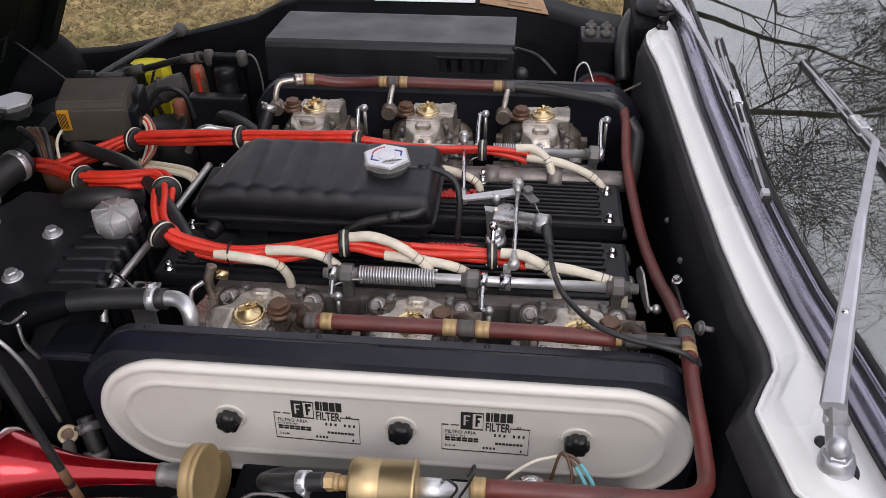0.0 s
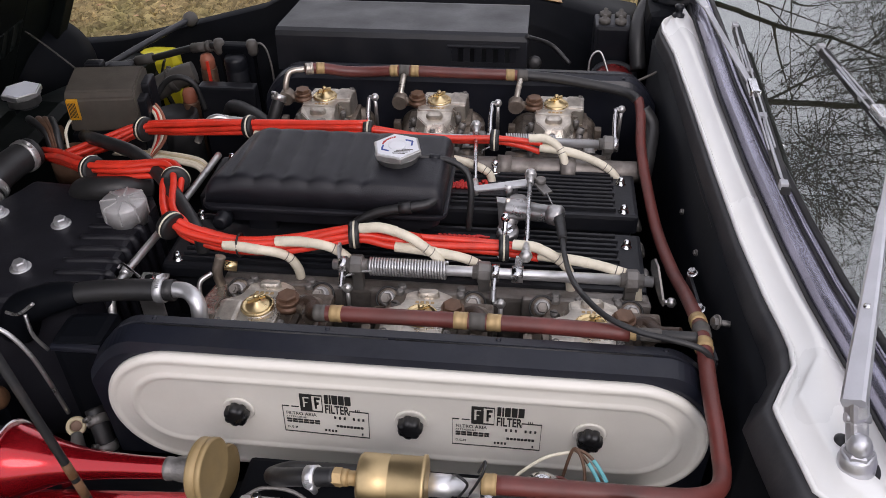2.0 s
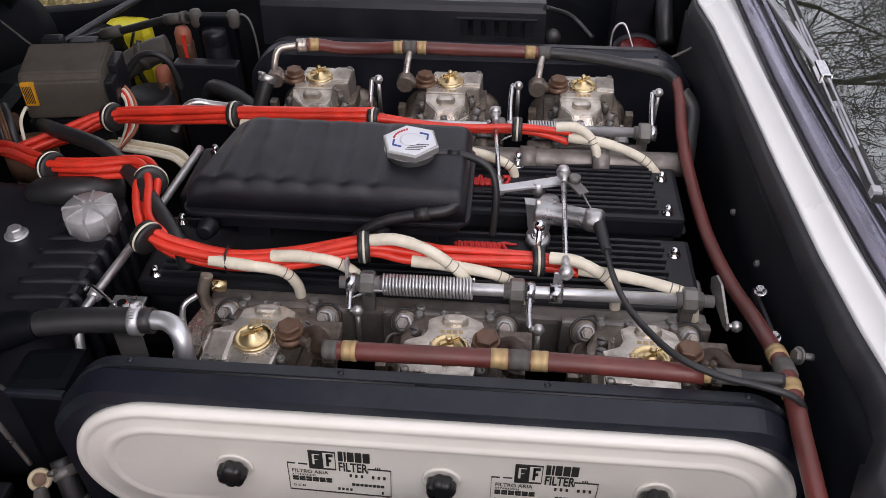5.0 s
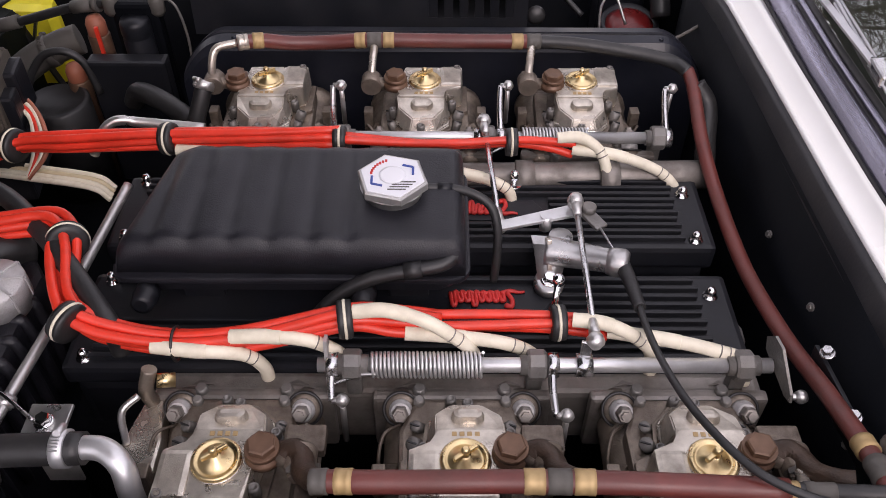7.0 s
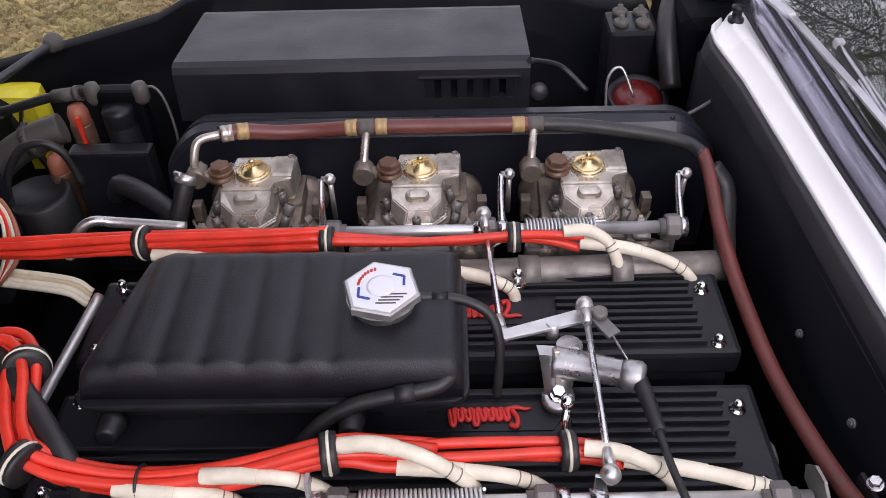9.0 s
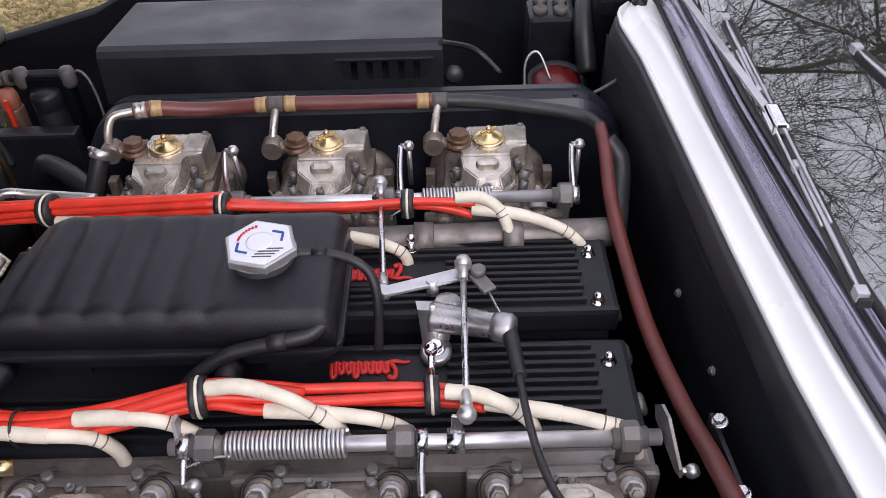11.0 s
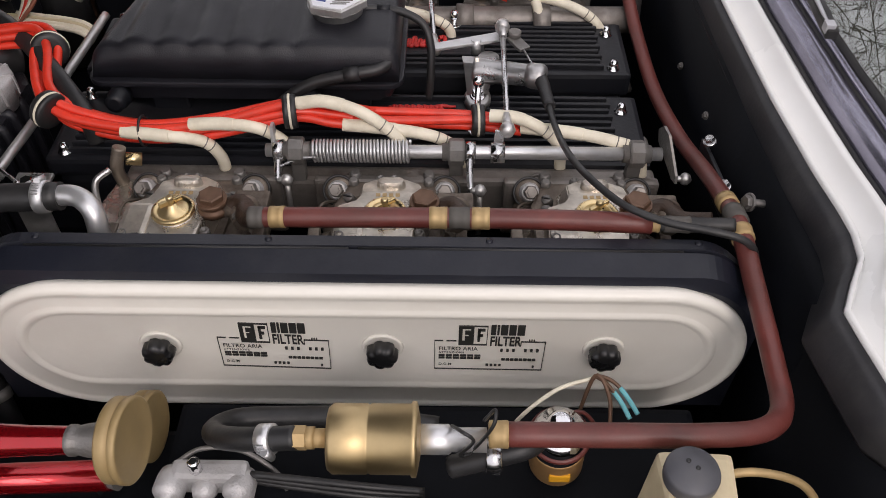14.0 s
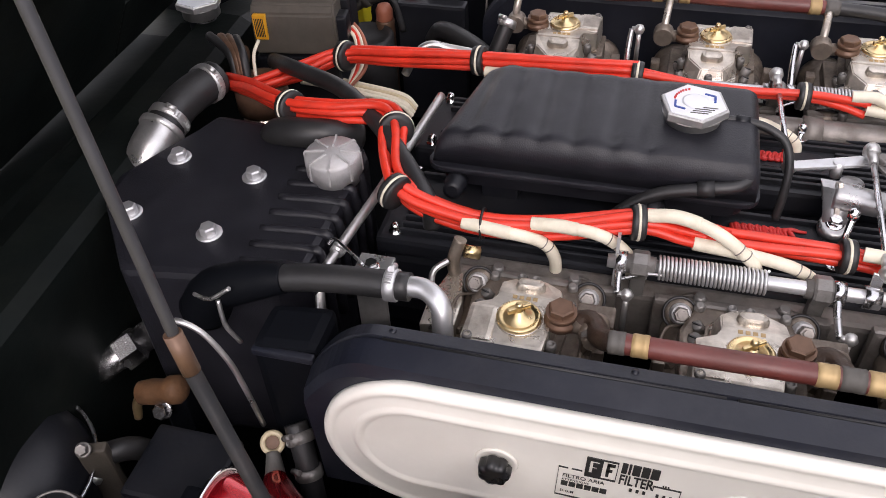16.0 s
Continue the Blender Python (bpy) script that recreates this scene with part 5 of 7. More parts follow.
# ---- ignition leads ----
def leads(name, pts, n, spread, label, r=0.0046, seed=1, mat="red_wire"):
    rnd = random.Random(seed)
    t = thing(name, min(pts, key=lambda p: p[2]), label, "ignition leads", "ignition leads")
    for k in range(n):
        a = 2 * math.pi * k / n + 0.4
        rr = spread * (0.35 if k == n - 1 and n > 4 else 1.0)
        bm = B()
        q = []
        for i, p in enumerate(pts):
            d = (Vector(pts[min(i + 1, len(pts) - 1)]) - Vector(pts[max(i - 1, 0)])).normalized()
            s = d.cross(V(0, 0, 1)).normalized()
            u = s.cross(d)
            w = a + 0.25 * i
            j = 0.0016
            q.append(Vector(p) + rr * (math.cos(w) * s + 0.9 * math.sin(w) * u) + V(rnd.uniform(-j, j), rnd.uniform(-j, j), rnd.uniform(-j, j)))
        tube(bm, q, r, n=10, per=6)
        part("lead", bm, mat, t)
    return t


leads("ignition_leads", [(-0.345, 0.885, 0.876), (-0.31, 0.872, 0.862), (-0.25, 0.868, 0.852), (-0.18, 0.872, 0.855), (-0.10, 0.883, 0.868), (-0.06, 0.885, 0.862), (-0.02, 0.888, 0.853)], 6, 0.0092, "bundle of six red ignition leads along the cam cover", seed=2)
leads("ignition_leads", [(-0.04, 0.888, 0.856), (0.02, 0.893, 0.850), (0.086, 0.894, 0.848), (0.13, 0.890, 0.845)], 3, 0.0070, "bundle of red ignition leads along the cam cover", seed=3)
leads("ignition_leads", [(-0.365, 0.968, 0.886), (-0.362, 0.945, 0.880), (-0.352, 0.905, 0.876), (-0.338, 0.878, 0.873)], 5, 0.0105, "red ignition leads dropping between two retaining rings", seed=4)
leads("ignition_leads", [(-0.62, 1.075, 0.838), (-0.57, 1.04, 0.858), (-0.50, 0.992, 0.876), (-0.44, 0.980, 0.884), (-0.385, 0.985, 0.886), (-0.362, 0.962, 0.884)], 5, 0.0105, "red ignition leads from the distributor", seed=5)
leads("ignition_leads", [(-0.58, 1.06, 0.846), (-0.53, 1.10, 0.850), (-0.487, 1.138, 0.856), (-0.42, 1.136, 0.862), (-0.31, 1.129, 0.873), (-0.22, 1.120, 0.880), (-0.125, 1.115, 0.886)], 5, 0.0090, "bundle of red ignition leads behind the header tank", seed=6)
leads("ignition_leads", [(-0.125, 1.115, 0.886), (-0.05, 1.125, 0.872), (0.0, 1.138, 0.862), (0.059, 1.145, 0.860), (0.10, 1.148, 0.853), (0.13, 1.147, 0.847)], 2, 0.0060, "red ignition leads above the water rail", seed=7)


def boot(pts, label="cream heat-proof sleeve over a spark plug lead", r=0.0062):
    t = thing("plug_lead_sleeve", pts[-1], label, "plug lead", "plug lead sleeves")
    bm = B()
    tube(bm, pts, r, n=12)
    s = part("sleeve", bm, "white_sleeve", t)
    line = spline(pts, 8)
    bm = B()
    tube(bm, line[:max(4, int(len(line) * 0.34))], r + 0.0005, n=12)
    part("outer_sleeve", bm, "white_sleeve", s)
    for i in (0, 1):
        k = int(len(line) * 0.52) + 2 * i
        p, d = line[k], (line[k + 1] - line[k - 1]).normalized()
        bm = B()
        lathe(bm, [(r, -0.0006), (r + 0.0003, -0.0005), (r + 0.0003, 0.0005), (r, 0.0006)], p, d, 14)
        part("printed_ring", bm, "manifold_cast", s)


boot([(-0.266, 0.860, 0.857), (-0.23, 0.856, 0.856), (-0.19, 0.860, 0.846), (-0.176, 0.864, 0.824), (-0.174, 0.866, 0.800)])
boot([(-0.20, 0.868, 0.860), (-0.165, 0.866, 0.863), (-0.130, 0.866, 0.857), (-0.106, 0.868, 0.835), (-0.10, 0.874, 0.80)])
boot([(-0.094, 0.883, 0.876), (-0.065, 0.881, 0.880), (-0.03, 0.875, 0.872), (0.000, 0.869, 0.852), (0.010, 0.872, 0.834), (0.011, 0.878, 0.816)])
boot([(-0.050, 0.877, 0.855), (-0.01, 0.876, 0.852), (0.04, 0.874, 0.844), (0.066, 0.874, 0.826), (0.072, 0.876, 0.80)])
boot([(0.098, 0.890, 0.858), (0.125, 0.884, 0.860), (0.150, 0.877, 0.852), (0.168, 0.873, 0.834), (0.173, 0.874, 0.80)])
boot([(0.130, 0.887, 0.846), (0.18, 0.874, 0.850), (0.22, 0.864, 0.848), (0.246, 0.860, 0.838), (0.256, 0.862, 0.80)])
boot([(0.110, 1.150, 0.860), (0.135, 1.148, 0.862), (0.155, 1.140, 0.852), (0.165, 1.128, 0.832), (0.166, 1.122, 0.80)])
boot([(0.127, 1.146, 0.848), (0.175, 1.138, 0.846), (0.220, 1.130, 0.832), (0.243, 1.124, 0.812), (0.250, 1.120, 0.79)])
boot([(-0.30, 1.118, 0.866), (-0.26, 1.112, 0.868), (-0.22, 1.108, 0.862), (-0.19, 1.104, 0.842), (-0.185, 1.10, 0.80)])
boot([(0.0, 1.112, 0.842), (0.03, 1.106, 0.838), (0.055, 1.10, 0.826), (0.06, 1.096, 0.80)])


def grommet(at, d, r=0.0195):
    t = thing("lead_separator", at, "black rubber lead separator with a pale ring", "lead clip", "lead separators")
    bm = B()
    lathe(bm, [(r * 0.7, -0.0065), (r, -0.0065), (r * 1.06, -0.003), (r * 0.97, 0), (r * 1.06, 0.003), (r, 0.0065), (r * 0.7, 0.0065)], at, d, 22)
    g = part("rubber_disc", bm, "rubber", t)
    bm = B()
    ring(bm, at, d, r * 1.0, 0.0015, 24, 6)
    part("clip_ring", bm, "white_sleeve", g, "pale retaining ring")


for p, d, r in (((-0.102, 0.883, 0.866), (1, 0.15, 0), 0.0185), ((0.086, 0.894, 0.849), (1, 0.05, 0), 0.0175), ((-0.338, 0.874, 0.872), (0.9, -0.5, -0.2), 0.0200),
                ((-0.362, 0.962, 0.883), (0.35, -1, 0.25), 0.0200), ((-0.31, 1.129, 0.873), (1, -0.1, 0.1), 0.0185), ((-0.125, 1.115, 0.884), (1, 0, 0), 0.0150),
                ((0.059, 1.145, 0.858), (1, 0, 0), 0.0165), ((-0.485, 1.138, 0.856), (1, -0.3, 0.1), 0.0200), ((-0.494, 0.988, 0.877), (1, -0.5, 0.2), 0.0200)):
    grommet(p, d, r * 0.9)
for x, y, z, zz in ((0.086, 0.918, 0.876, 0.80), (0.062, 1.115, 0.832, 0.80)):
    bm = B()
    tube(bm, [(x, y - 0.004, zz), (x, y, z)], 0.0032, n=8, smooth=False)
    lathe(bm, [(0.0055, 0), (0.0055, 0.006), (0.003, 0.009), (0, 0.0095)], (x, y, z), n=10)
    lathe(bm, [(0.009, -0.002), (0.009, 0.002)], (x, y, 0.815 if y < 1 else 0.822), n=12)
    solo("clip_post", bm, "chrome", "bright threaded post carrying a lead separator", "post", "clip posts")

for x, y, z, r in ((-0.247, 0.866, 0.853, 0.0150),):
    bm = B()
    ring(bm, (x, y, z), (1, 0, 0.05), r, 0.0013, 20, 6)
    solo("cable_tie", bm, "rubber", "thin black cable tie round the ignition leads", "cable tie", "cable ties")

# ---- front corner: black housing with cap, hoses and tubes ----
t = thing("expansion_housing", (-0.51, 0.86, 0.60), "black crackle-painted housing with four bolts and ribbed edge", "housing")
bm = B()
prism(bm, [(-0.592, 0.995), (-0.415, 0.985), (-0.392, 0.95), (-0.395, 0.78), (-0.42, 0.755), (-0.57, 0.735), (-0.645, 0.83), (-0.648, 0.872), (-0.618, 0.925)], 0.60, 0.850, 0.008)
part("body", bm, "wrinkle_black", t)
for i in range(7):
    y = 0.768 + i * 0.024
    bm = B()
    tube(bm, [(-0.462, y + 0.004, 0.8475), (-0.430, y + 0.006, 0.849), (-0.402, y + 0.008, 0.8475), (-0.391, y + 0.008, 0.838), (-0.390, y + 0.008, 0.74)], 0.0052, n=10, per=4)
    part("edge_rib", bm, "wrinkle_black", t)
for x, y in ((-0.501, 0.893), (-0.508, 0.800), (-0.597, 0.908), (-0.603, 0.812)):
    bm = B()
    hexbolt(bm, (x, y, 0.8495), (0, 0, 1), 0.0085, 0.011, 1.55)
    part("bolt", bm, "plated_satin", t, "bright hexagon bolt with washer")
bm = B()
at = (-0.4165, 0.913, 0.846)
lathe(bm, [(0.026, 0), (0.026, 0.010), (0.0295, 0.011), (0.0295, 0.030), (0.0280, 0.0345), (0.0, 0.0360)], at, n=40)
cap = part("filler_cap", bm, "chalky_alloy", t, "ribbed grey alloy filler cap")
for k in range(8):
    a = 2 * math.pi * k / 8 + 0.2
    bm = B()
    d = V(math.cos(a), math.sin(a), 0)
    beam(bm, Vector(at) + d * 0.008 + V(0, 0, 0.0362), Vector(at) + d * 0.0290 + V(0, 0, 0.0345), 0.0026, 0.0026, 0.0005)
    beam(bm, Vector(at) + d * 0.0298 + V(0, 0, 0.012), Vector(at) + d * 0.0295 + V(0, 0, 0.034), 0.0024, 0.0018, 0.0005)
    part("cap_rib", bm, "chalky_alloy", cap)


def hose_thing(name, pts, r, mat, label, cat="hose", clamps=(), clamp_mat="plated_satin", group=""):
    t = thing(name, min(pts, key=lambda p: p[2]), label, cat, group)
    bm = B()
    tube(bm, pts, r, n=14)
    h = part("tube", bm, mat, t)
    line = spline(pts, 8)
    for f in clamps:
        i = min(len(line) - 2, int(f * (len(line) - 1)))
        p, d = line[i], (line[i + 1] - line[max(0, i - 1)]).normalized()
        bm = B()
        lathe(bm, [(r, -0.0055), (r + 0.002, -0.005), (r + 0.002, 0.005), (r, 0.0055)], p, d, 24)
        for k in range(10):
            a = 0.16 * k
            s = d.orthogonal().normalized()
            q = p + (r + 0.0022) * (math.cos(a) * s + math.sin(a) * d.cross(s))
            beam(bm, q - d * 0.003, q + d * 0.003, 0.0008, 0.0012, 0)
        c = part("hose_clamp", bm, clamp_mat, h, "worm-drive hose clamp")
        s = d.orthogonal().normalized()
        s = (s + V(0, 0, 1) * 0.6).normalized()
        bm = B()
        tube(bm, [p + s * (r + 0.003) - d.cross(s) * 0.006, p + s * (r + 0.003) + d.cross(s) * 0.006], 0.0030, n=10, smooth=False)
        part("clamp_screw", bm, clamp_mat, c)
    return t


hose_thing("coolant_hose", [(-0.643, 0.955, 0.850), (-0.637, 0.99, 0.860), (-0.629, 1.022, 0.862), (-0.622, 1.052, 0.860)], 0.0225, "rubber", "thick black coolant hose with two bright clamps", clamps=(0.14, 0.86), clamp_mat="alloy_clean")
t = thing("coolant_elbow", (-0.645, 0.92, 0.80), "grey cast alloy coolant elbow beside the housing", "pipe elbow")
bm = B()
tube(bm, [(-0.650, 0.915, 0.76), (-0.650, 0.915, 0.810), (-0.648, 0.925, 0.836), (-0.643, 0.958, 0.851)], 0.0245, n=22)
lathe(bm, [(0.0245, -0.002), (0.0258, 0), (0.0245, 0.002)], (-0.649, 0.918, 0.820), (0, 0.15, 1), 22)
lathe(bm, [(0.0235, -0.004), (0.0275, -0.003), (0.0275, 0.003), (0.0235, 0.004)], (-0.6435, 0.953, 0.849), (0.15, 0.92, 0.3), 22)
part("elbow", bm, "alloy_clean", t)
hose_thing("breather_hose", [(-0.520, 0.978, 0.836), (-0.500, 0.965, 0.858), (-0.470, 0.958, 0.866), (-0.44, 0.964, 0.864), (-0.415, 0.985, 0.85)], 0.0165, "rubber", "soft black breather hose lying behind the cap")
hose_thing("coolant_hose", [(-0.412, 0.749, 0.858), (-0.39, 0.750, 0.863), (-0.35, 0.751, 0.868), (-0.286, 0.751, 0.872)], 0.0128, "rubber", "black coolant hose clamped to a bright pipe", clamps=(0.92,))
t = thing("hose_joint", (-0.47, 0.735, 0.80), "black moulded hose joint below the housing", "hose joint")
bm = B()
tube(bm, [(-0.50, 0.75, 0.80), (-0.475, 0.744, 0.836), (-0.430, 0.747, 0.854), (-0.405, 0.749, 0.859)], (0.026, 0.0140), n=18)
part("moulding", bm, "black_body", t)
bm = B()
tube(bm, [(-0.462, 0.722, 0.846), (-0.458, 0.716, 0.820), (-0.452, 0.722, 0.79)], 0.0024, n=6)
tube(bm, [(-0.490, 0.728, 0.842), (-0.470, 0.722, 0.846), (-0.448, 0.724, 0.862)], 0.0024, n=6)
part("wire_clip", bm, "alloy_clean", t)
hose_thing("coolant_pipe", [(-0.296, 0.751, 0.872), (-0.272, 0.749, 0.874), (-0.256, 0.738, 0.868), (-0.252, 0.728, 0.845), (-0.252, 0.726, 0.80)], 0.0094, "plated_satin", "bright bent metal coolant pipe", "pipe")
hose_thing("dipstick_tube", [(-0.384, 0.762, 0.80), (-0.388, 0.785, 0.828), (-0.380, 0.815, 0.840), (-0.366, 0.90, 0.845), (-0.352, 1.00, 0.852), (-0.342, 1.07, 0.858)], 0.0050, "alloy_clean", "straight bright metal tube between housing and engine", "tube", clamps=(0.40,))
t = thing("support_bracket", (-0.333, 0.79, 0.80), "small plated support bracket with bolt", "bracket")
bm = B()
block(bm, (-0.352, 0.778, 0.846), (-0.318, 0.806, 0.850), 0.001)
block(bm, (-0.350, 0.776, 0.78), (-0.320, 0.779, 0.848), 0.001)
part("plate", bm, "alloy_clean", t)
bm = B()
hexbolt(bm, (-0.336, 0.788, 0.850), (0, 0, 1), 0.006, 0.008, 1.3)
part("bolt", bm, "chrome", t)
bm = B()
tube(bm, [(-0.344, 0.788, 0.852), (-0.368, 0.806, 0.853), (-0.382, 0.815, 0.853), (-0.388, 0.812, 0.848)], 0.0018, n=6)
part("tie_wire", bm, "steel", t)
hose_thing("vent_hose", [(-0.300, 0.872, 0.835), (-0.307, 0.880, 0.862), (-0.357, 0.937, 0.880), (-0.400, 0.985, 0.882), (-0.452, 1.032, 0.880), (-0.524, 1.073, 0.872), (-0.575, 1.12, 0.850)], 0.0098, "rubber", "black rubber vent hose crossing the ignition leads")
for k in range(4):
    hose_thing("cream_cable", [(-0.615, 1.186 + 0.007 * k, 0.776), (-0.560, 1.176 + 0.007 * k, 0.785), (-0.490, 1.162 + 0.007 * k, 0.787), (-0.425, 1.150 + 0.007 * k, 0.785), (-0.405, 1.146 + 0.007 * k, 0.770)], 0.0034, "white_sleeve" if k != 2 else "cream_plastic", "cream sleeved cables in a flat run", "cable", group="cream cables")
# bracket at the carburettor row's end
t = thing("choke_bracket", (-0.265, 0.80, 0.78), "stained alloy bracket with cable clamp beside the carburettor", "bracket")
bm = B()
prism(bm, [(-0.285, 0.760), (-0.252, 0.765), (-0.252, 0.795), (-0.262, 0.845), (-0.272, 0.845), (-0.285, 0.79)], 0.79, 0.815, 0.003)
part("plate", bm, "cast_alloy", t)
bm = B()
tube(bm, [(-0.268, 0.838, 0.80), (-0.268, 0.828, 0.835), (-0.262, 0.835, 0.858)], 0.0065, n=12)
part("clamp", bm, "cast_grime_shade", t)
bm = B()
tube(bm, [(-0.258, 0.832, 0.846), (-0.244, 0.836, 0.842)], 0.0065, n=12, smooth=False)
part("brass_end", bm, "brass", t)
bm = B()
tube(bm, [(-0.270, 0.818, 0.844), (-0.282, 0.805, 0.838), (-0.280, 0.79, 0.815)], 0.0032, n=8)
part("wire_hook", bm, "alloy_clean", t)

# ignition box with a label
t = thing("control_box", (-0.60, 1.25, 0.70), "grey dusty plastic control box with yellow label", "control box")


def turned(bm, at, yaw):
    return moved(bm, Matrix.Translation(at) @ pose(0, 0, 0, 0, 0, yaw))


at = (-0.577, 1.222, 0.826)
bm = B()
loft(bm, [[(x, -0.045, 0.0), (x, -0.040, 0.055), (x, -0.032, 0.066), (x, 0.030, 0.078), (x, 0.045, 0.070), (x, 0.048, 0.0)] for x in (-0.056, 0.056)], smooth=False)
bmesh.ops.bevel(bm, geom=bm.edges[:], offset=0.003, segments=2, affect="EDGES")
lid = part("lid", turned(bm, at, 8), "box_grey", t)
bm = B()
block(bm, (-0.058, -0.047, -0.09), (0.058, 0.050, -0.003), 0.004)
part("base", turned(bm, at, 8), "black_satin", t)
for x, y, w, d, hgt in ((-0.030, 0.052, 0.030, 0.020, 0.078), (0.012, 0.054, 0.040, 0.024, 0.072), (0.058, 0.020, 0.022, 0.040, 0.060), (0.060, -0.018, 0.018, 0.026, 0.048)):
    bm = B()
    block(bm, (x - w / 2, y - d / 2, 0.0), (x + w / 2, y + d / 2, hgt), 0.004)
    part("connector", turned(bm, at, 8), "black_satin", t)
bm = B()
block(bm, (-0.052, -0.0455, 0.022), (-0.035, -0.0385, 0.056), 0.0005)
lab = part("yellow_label", turned(bm, at, 8), "amber_label", lid)
bm = B()
for k in range(6):
    block(bm, (-0.0500 + 0.0022 * k, -0.0462, 0.026), (-0.0490 + 0.0022 * k, -0.0440, 0.052), 0)
part("label_bars", turned(bm, at, 8), "print_black", lab)
for k in range(4):
    hose_thing("harness_wire", [(-0.545, 1.22 + 0.01 * k, 0.82), (-0.520, 1.225 + 0.008 * k, 0.842), (-0.498 + 0.004 * k, 1.21, 0.838), (-0.492 + 0.005 * k, 1.18, 0.815), (-0.50, 1.16, 0.79)], 0.0028, ("white_sleeve", "red_wire", "white_sleeve", "orange_plastic")[k], "thin coloured harness wire at the control box", "wire", group="harness wires")
for k, (m_, dx) in enumerate((("rubber", 0.0), ("brown_plug", -0.02), ("white_sleeve", 0.03), ("rubber", -0.035), ("brown_plug", -0.01))):
    hose_thing("harness_wire", [(-0.64 + dx, 1.15, 0.855), (-0.625 + dx, 1.125, 0.872), (-0.606 + dx * 0.5, 1.10, 0.866), (-0.598 + dx * 0.4, 1.085, 0.84)], 0.0022 if m_ == "white_sleeve" else 0.006, m_, "thin harness wire beside the distributor", "wire", group="harness wires")
t = thing("distributor", (-0.585, 1.09, 0.63), "dark brown distributor under the ignition leads", "distributor")
bm = B()
lathe(bm, [(0.034, 0), (0.034, 0.03), (0.028, 0.04), (0.012, 0.045), (0.0, 0.046)], (-0.585, 1.09, 0.80), n=20)
part("cap", bm, "brown_plug", t)
bm = B()
lathe(bm, [(0.012, 0), (0.013, 0.02)], (-0.64, 1.13, 0.845), (1, 0, 0.1), 14)
part("terminal", bm, "brown_plug", t)
bm = B()
lathe(bm, [(0.0, -0.17), (0.03, -0.17), (0.03, 0.0)], (-0.585, 1.09, 0.80), n=16)
part("body", bm, "cast_alloy", t)

# ---- far front corner ----
t = thing("washer_bottle", (-0.68, 1.62, 0.60), "yellow plastic bottle strapped in the front corner", "bottle")
bm = B()
prism(bm, [(-0.720, 1.60), (-0.635, 1.60), (-0.625, 1.62), (-0.635, 1.665), (-0.720, 1.665), (-0.730, 1.63)], 0.43, 0.760, 0.020, 0.86)
part("bottle", bm, "yellow_plastic", t)
for x0, x1 in ((-0.715, -0.655), (-0.640, -0.690)):
    bm = B()
    beam(bm, (x0, 1.594, 0.60), (x1, 1.600, 0.752), 0.012, 0.004, 0.001)
    part("strap", bm, "rubber", t)
t = thing("coolant_filter", (-0.435, 1.425, 0.60), "black cylindrical canister with two grey fittings on a black tray", "canister")
bm = B()
lathe(bm, [(0.0205, -0.20), (0.0205, 0.006), (0.0195, 0.008), (0.0195, 0.010), (0.0205, 0.012), (0.0205, 0.028), (0.018, 0.034), (0, 0.036)], (-0.434, 1.430, 0.812), n=36)
part("canister", bm, "black_satin", t)
bm = B()
block(bm, (-0.466, 1.438, 0.60), (-0.402, 1.462, 0.862), 0.006)
part("manifold_block", bm, "black_body", t)
for x, y in ((-0.466, 1.446), (-0.404, 1.446)):
    bm = B()
    lathe(bm, [(0.007, -0.018), (0.0105, -0.012), (0.0105, 0.004), (0.008, 0.010), (0, 0.011)], (x, y, 0.860), n=18)
    part("fitting", bm, "grey_plastic", t)
bm = B()
tube(bm, [(-0.398, 1.448, 0.862), (-0.386, 1.446, 0.864), (-0.374, 1.440, 0.850), (-0.368, 1.435, 0.805), (-0.372, 1.43, 0.74)], 0.0018, n=8)
part("thin_pipe", bm, "manifold_grey", t)
bm = B()
block(bm, (-0.497, 1.382, 0.60), (-0.390, 1.408, 0.806), 0.005)
part("tray", bm, "black_satin", t)
t = thing("fluid_pipe", (-0.70, 1.46, 0.79), "black pipe with grey couplings across the front corner", "pipe")
bm = B()
tube(bm, [(-0.70, 1.455, 0.800), (-0.645, 1.458, 0.814), (-0.597, 1.46, 0.825), (-0.524, 1.458, 0.846), (-0.470, 1.450, 0.857)], 0.0065, n=12)
pipe = part("tube", bm, "rubber", t)
for p0, p1, rr in (((-0.640, 1.458, 0.8155), (-0.606, 1.46, 0.8235), 0.0095), ((-0.524, 1.458, 0.846), (-0.494, 1.454, 0.852), 0.0090), ((-0.492, 1.4535, 0.8525), (-0.484, 1.452, 0.8545), 0.0105)):
    bm = B()
    tube(bm, [p0, p1], rr, n=14, smooth=False)
    part("coupling", bm, "grey_plastic", pipe)
hose_thing("intake_duct", [(-0.640, 1.415, 0.745), (-0.597, 1.440, 0.772), (-0.560, 1.452, 0.788), (-0.531, 1.462, 0.795)], 0.0215, "grey_plastic", "dusty grey ribbed duct beside the yellow bottle", "duct", clamps=(0.55,), clamp_mat="grey_plastic")
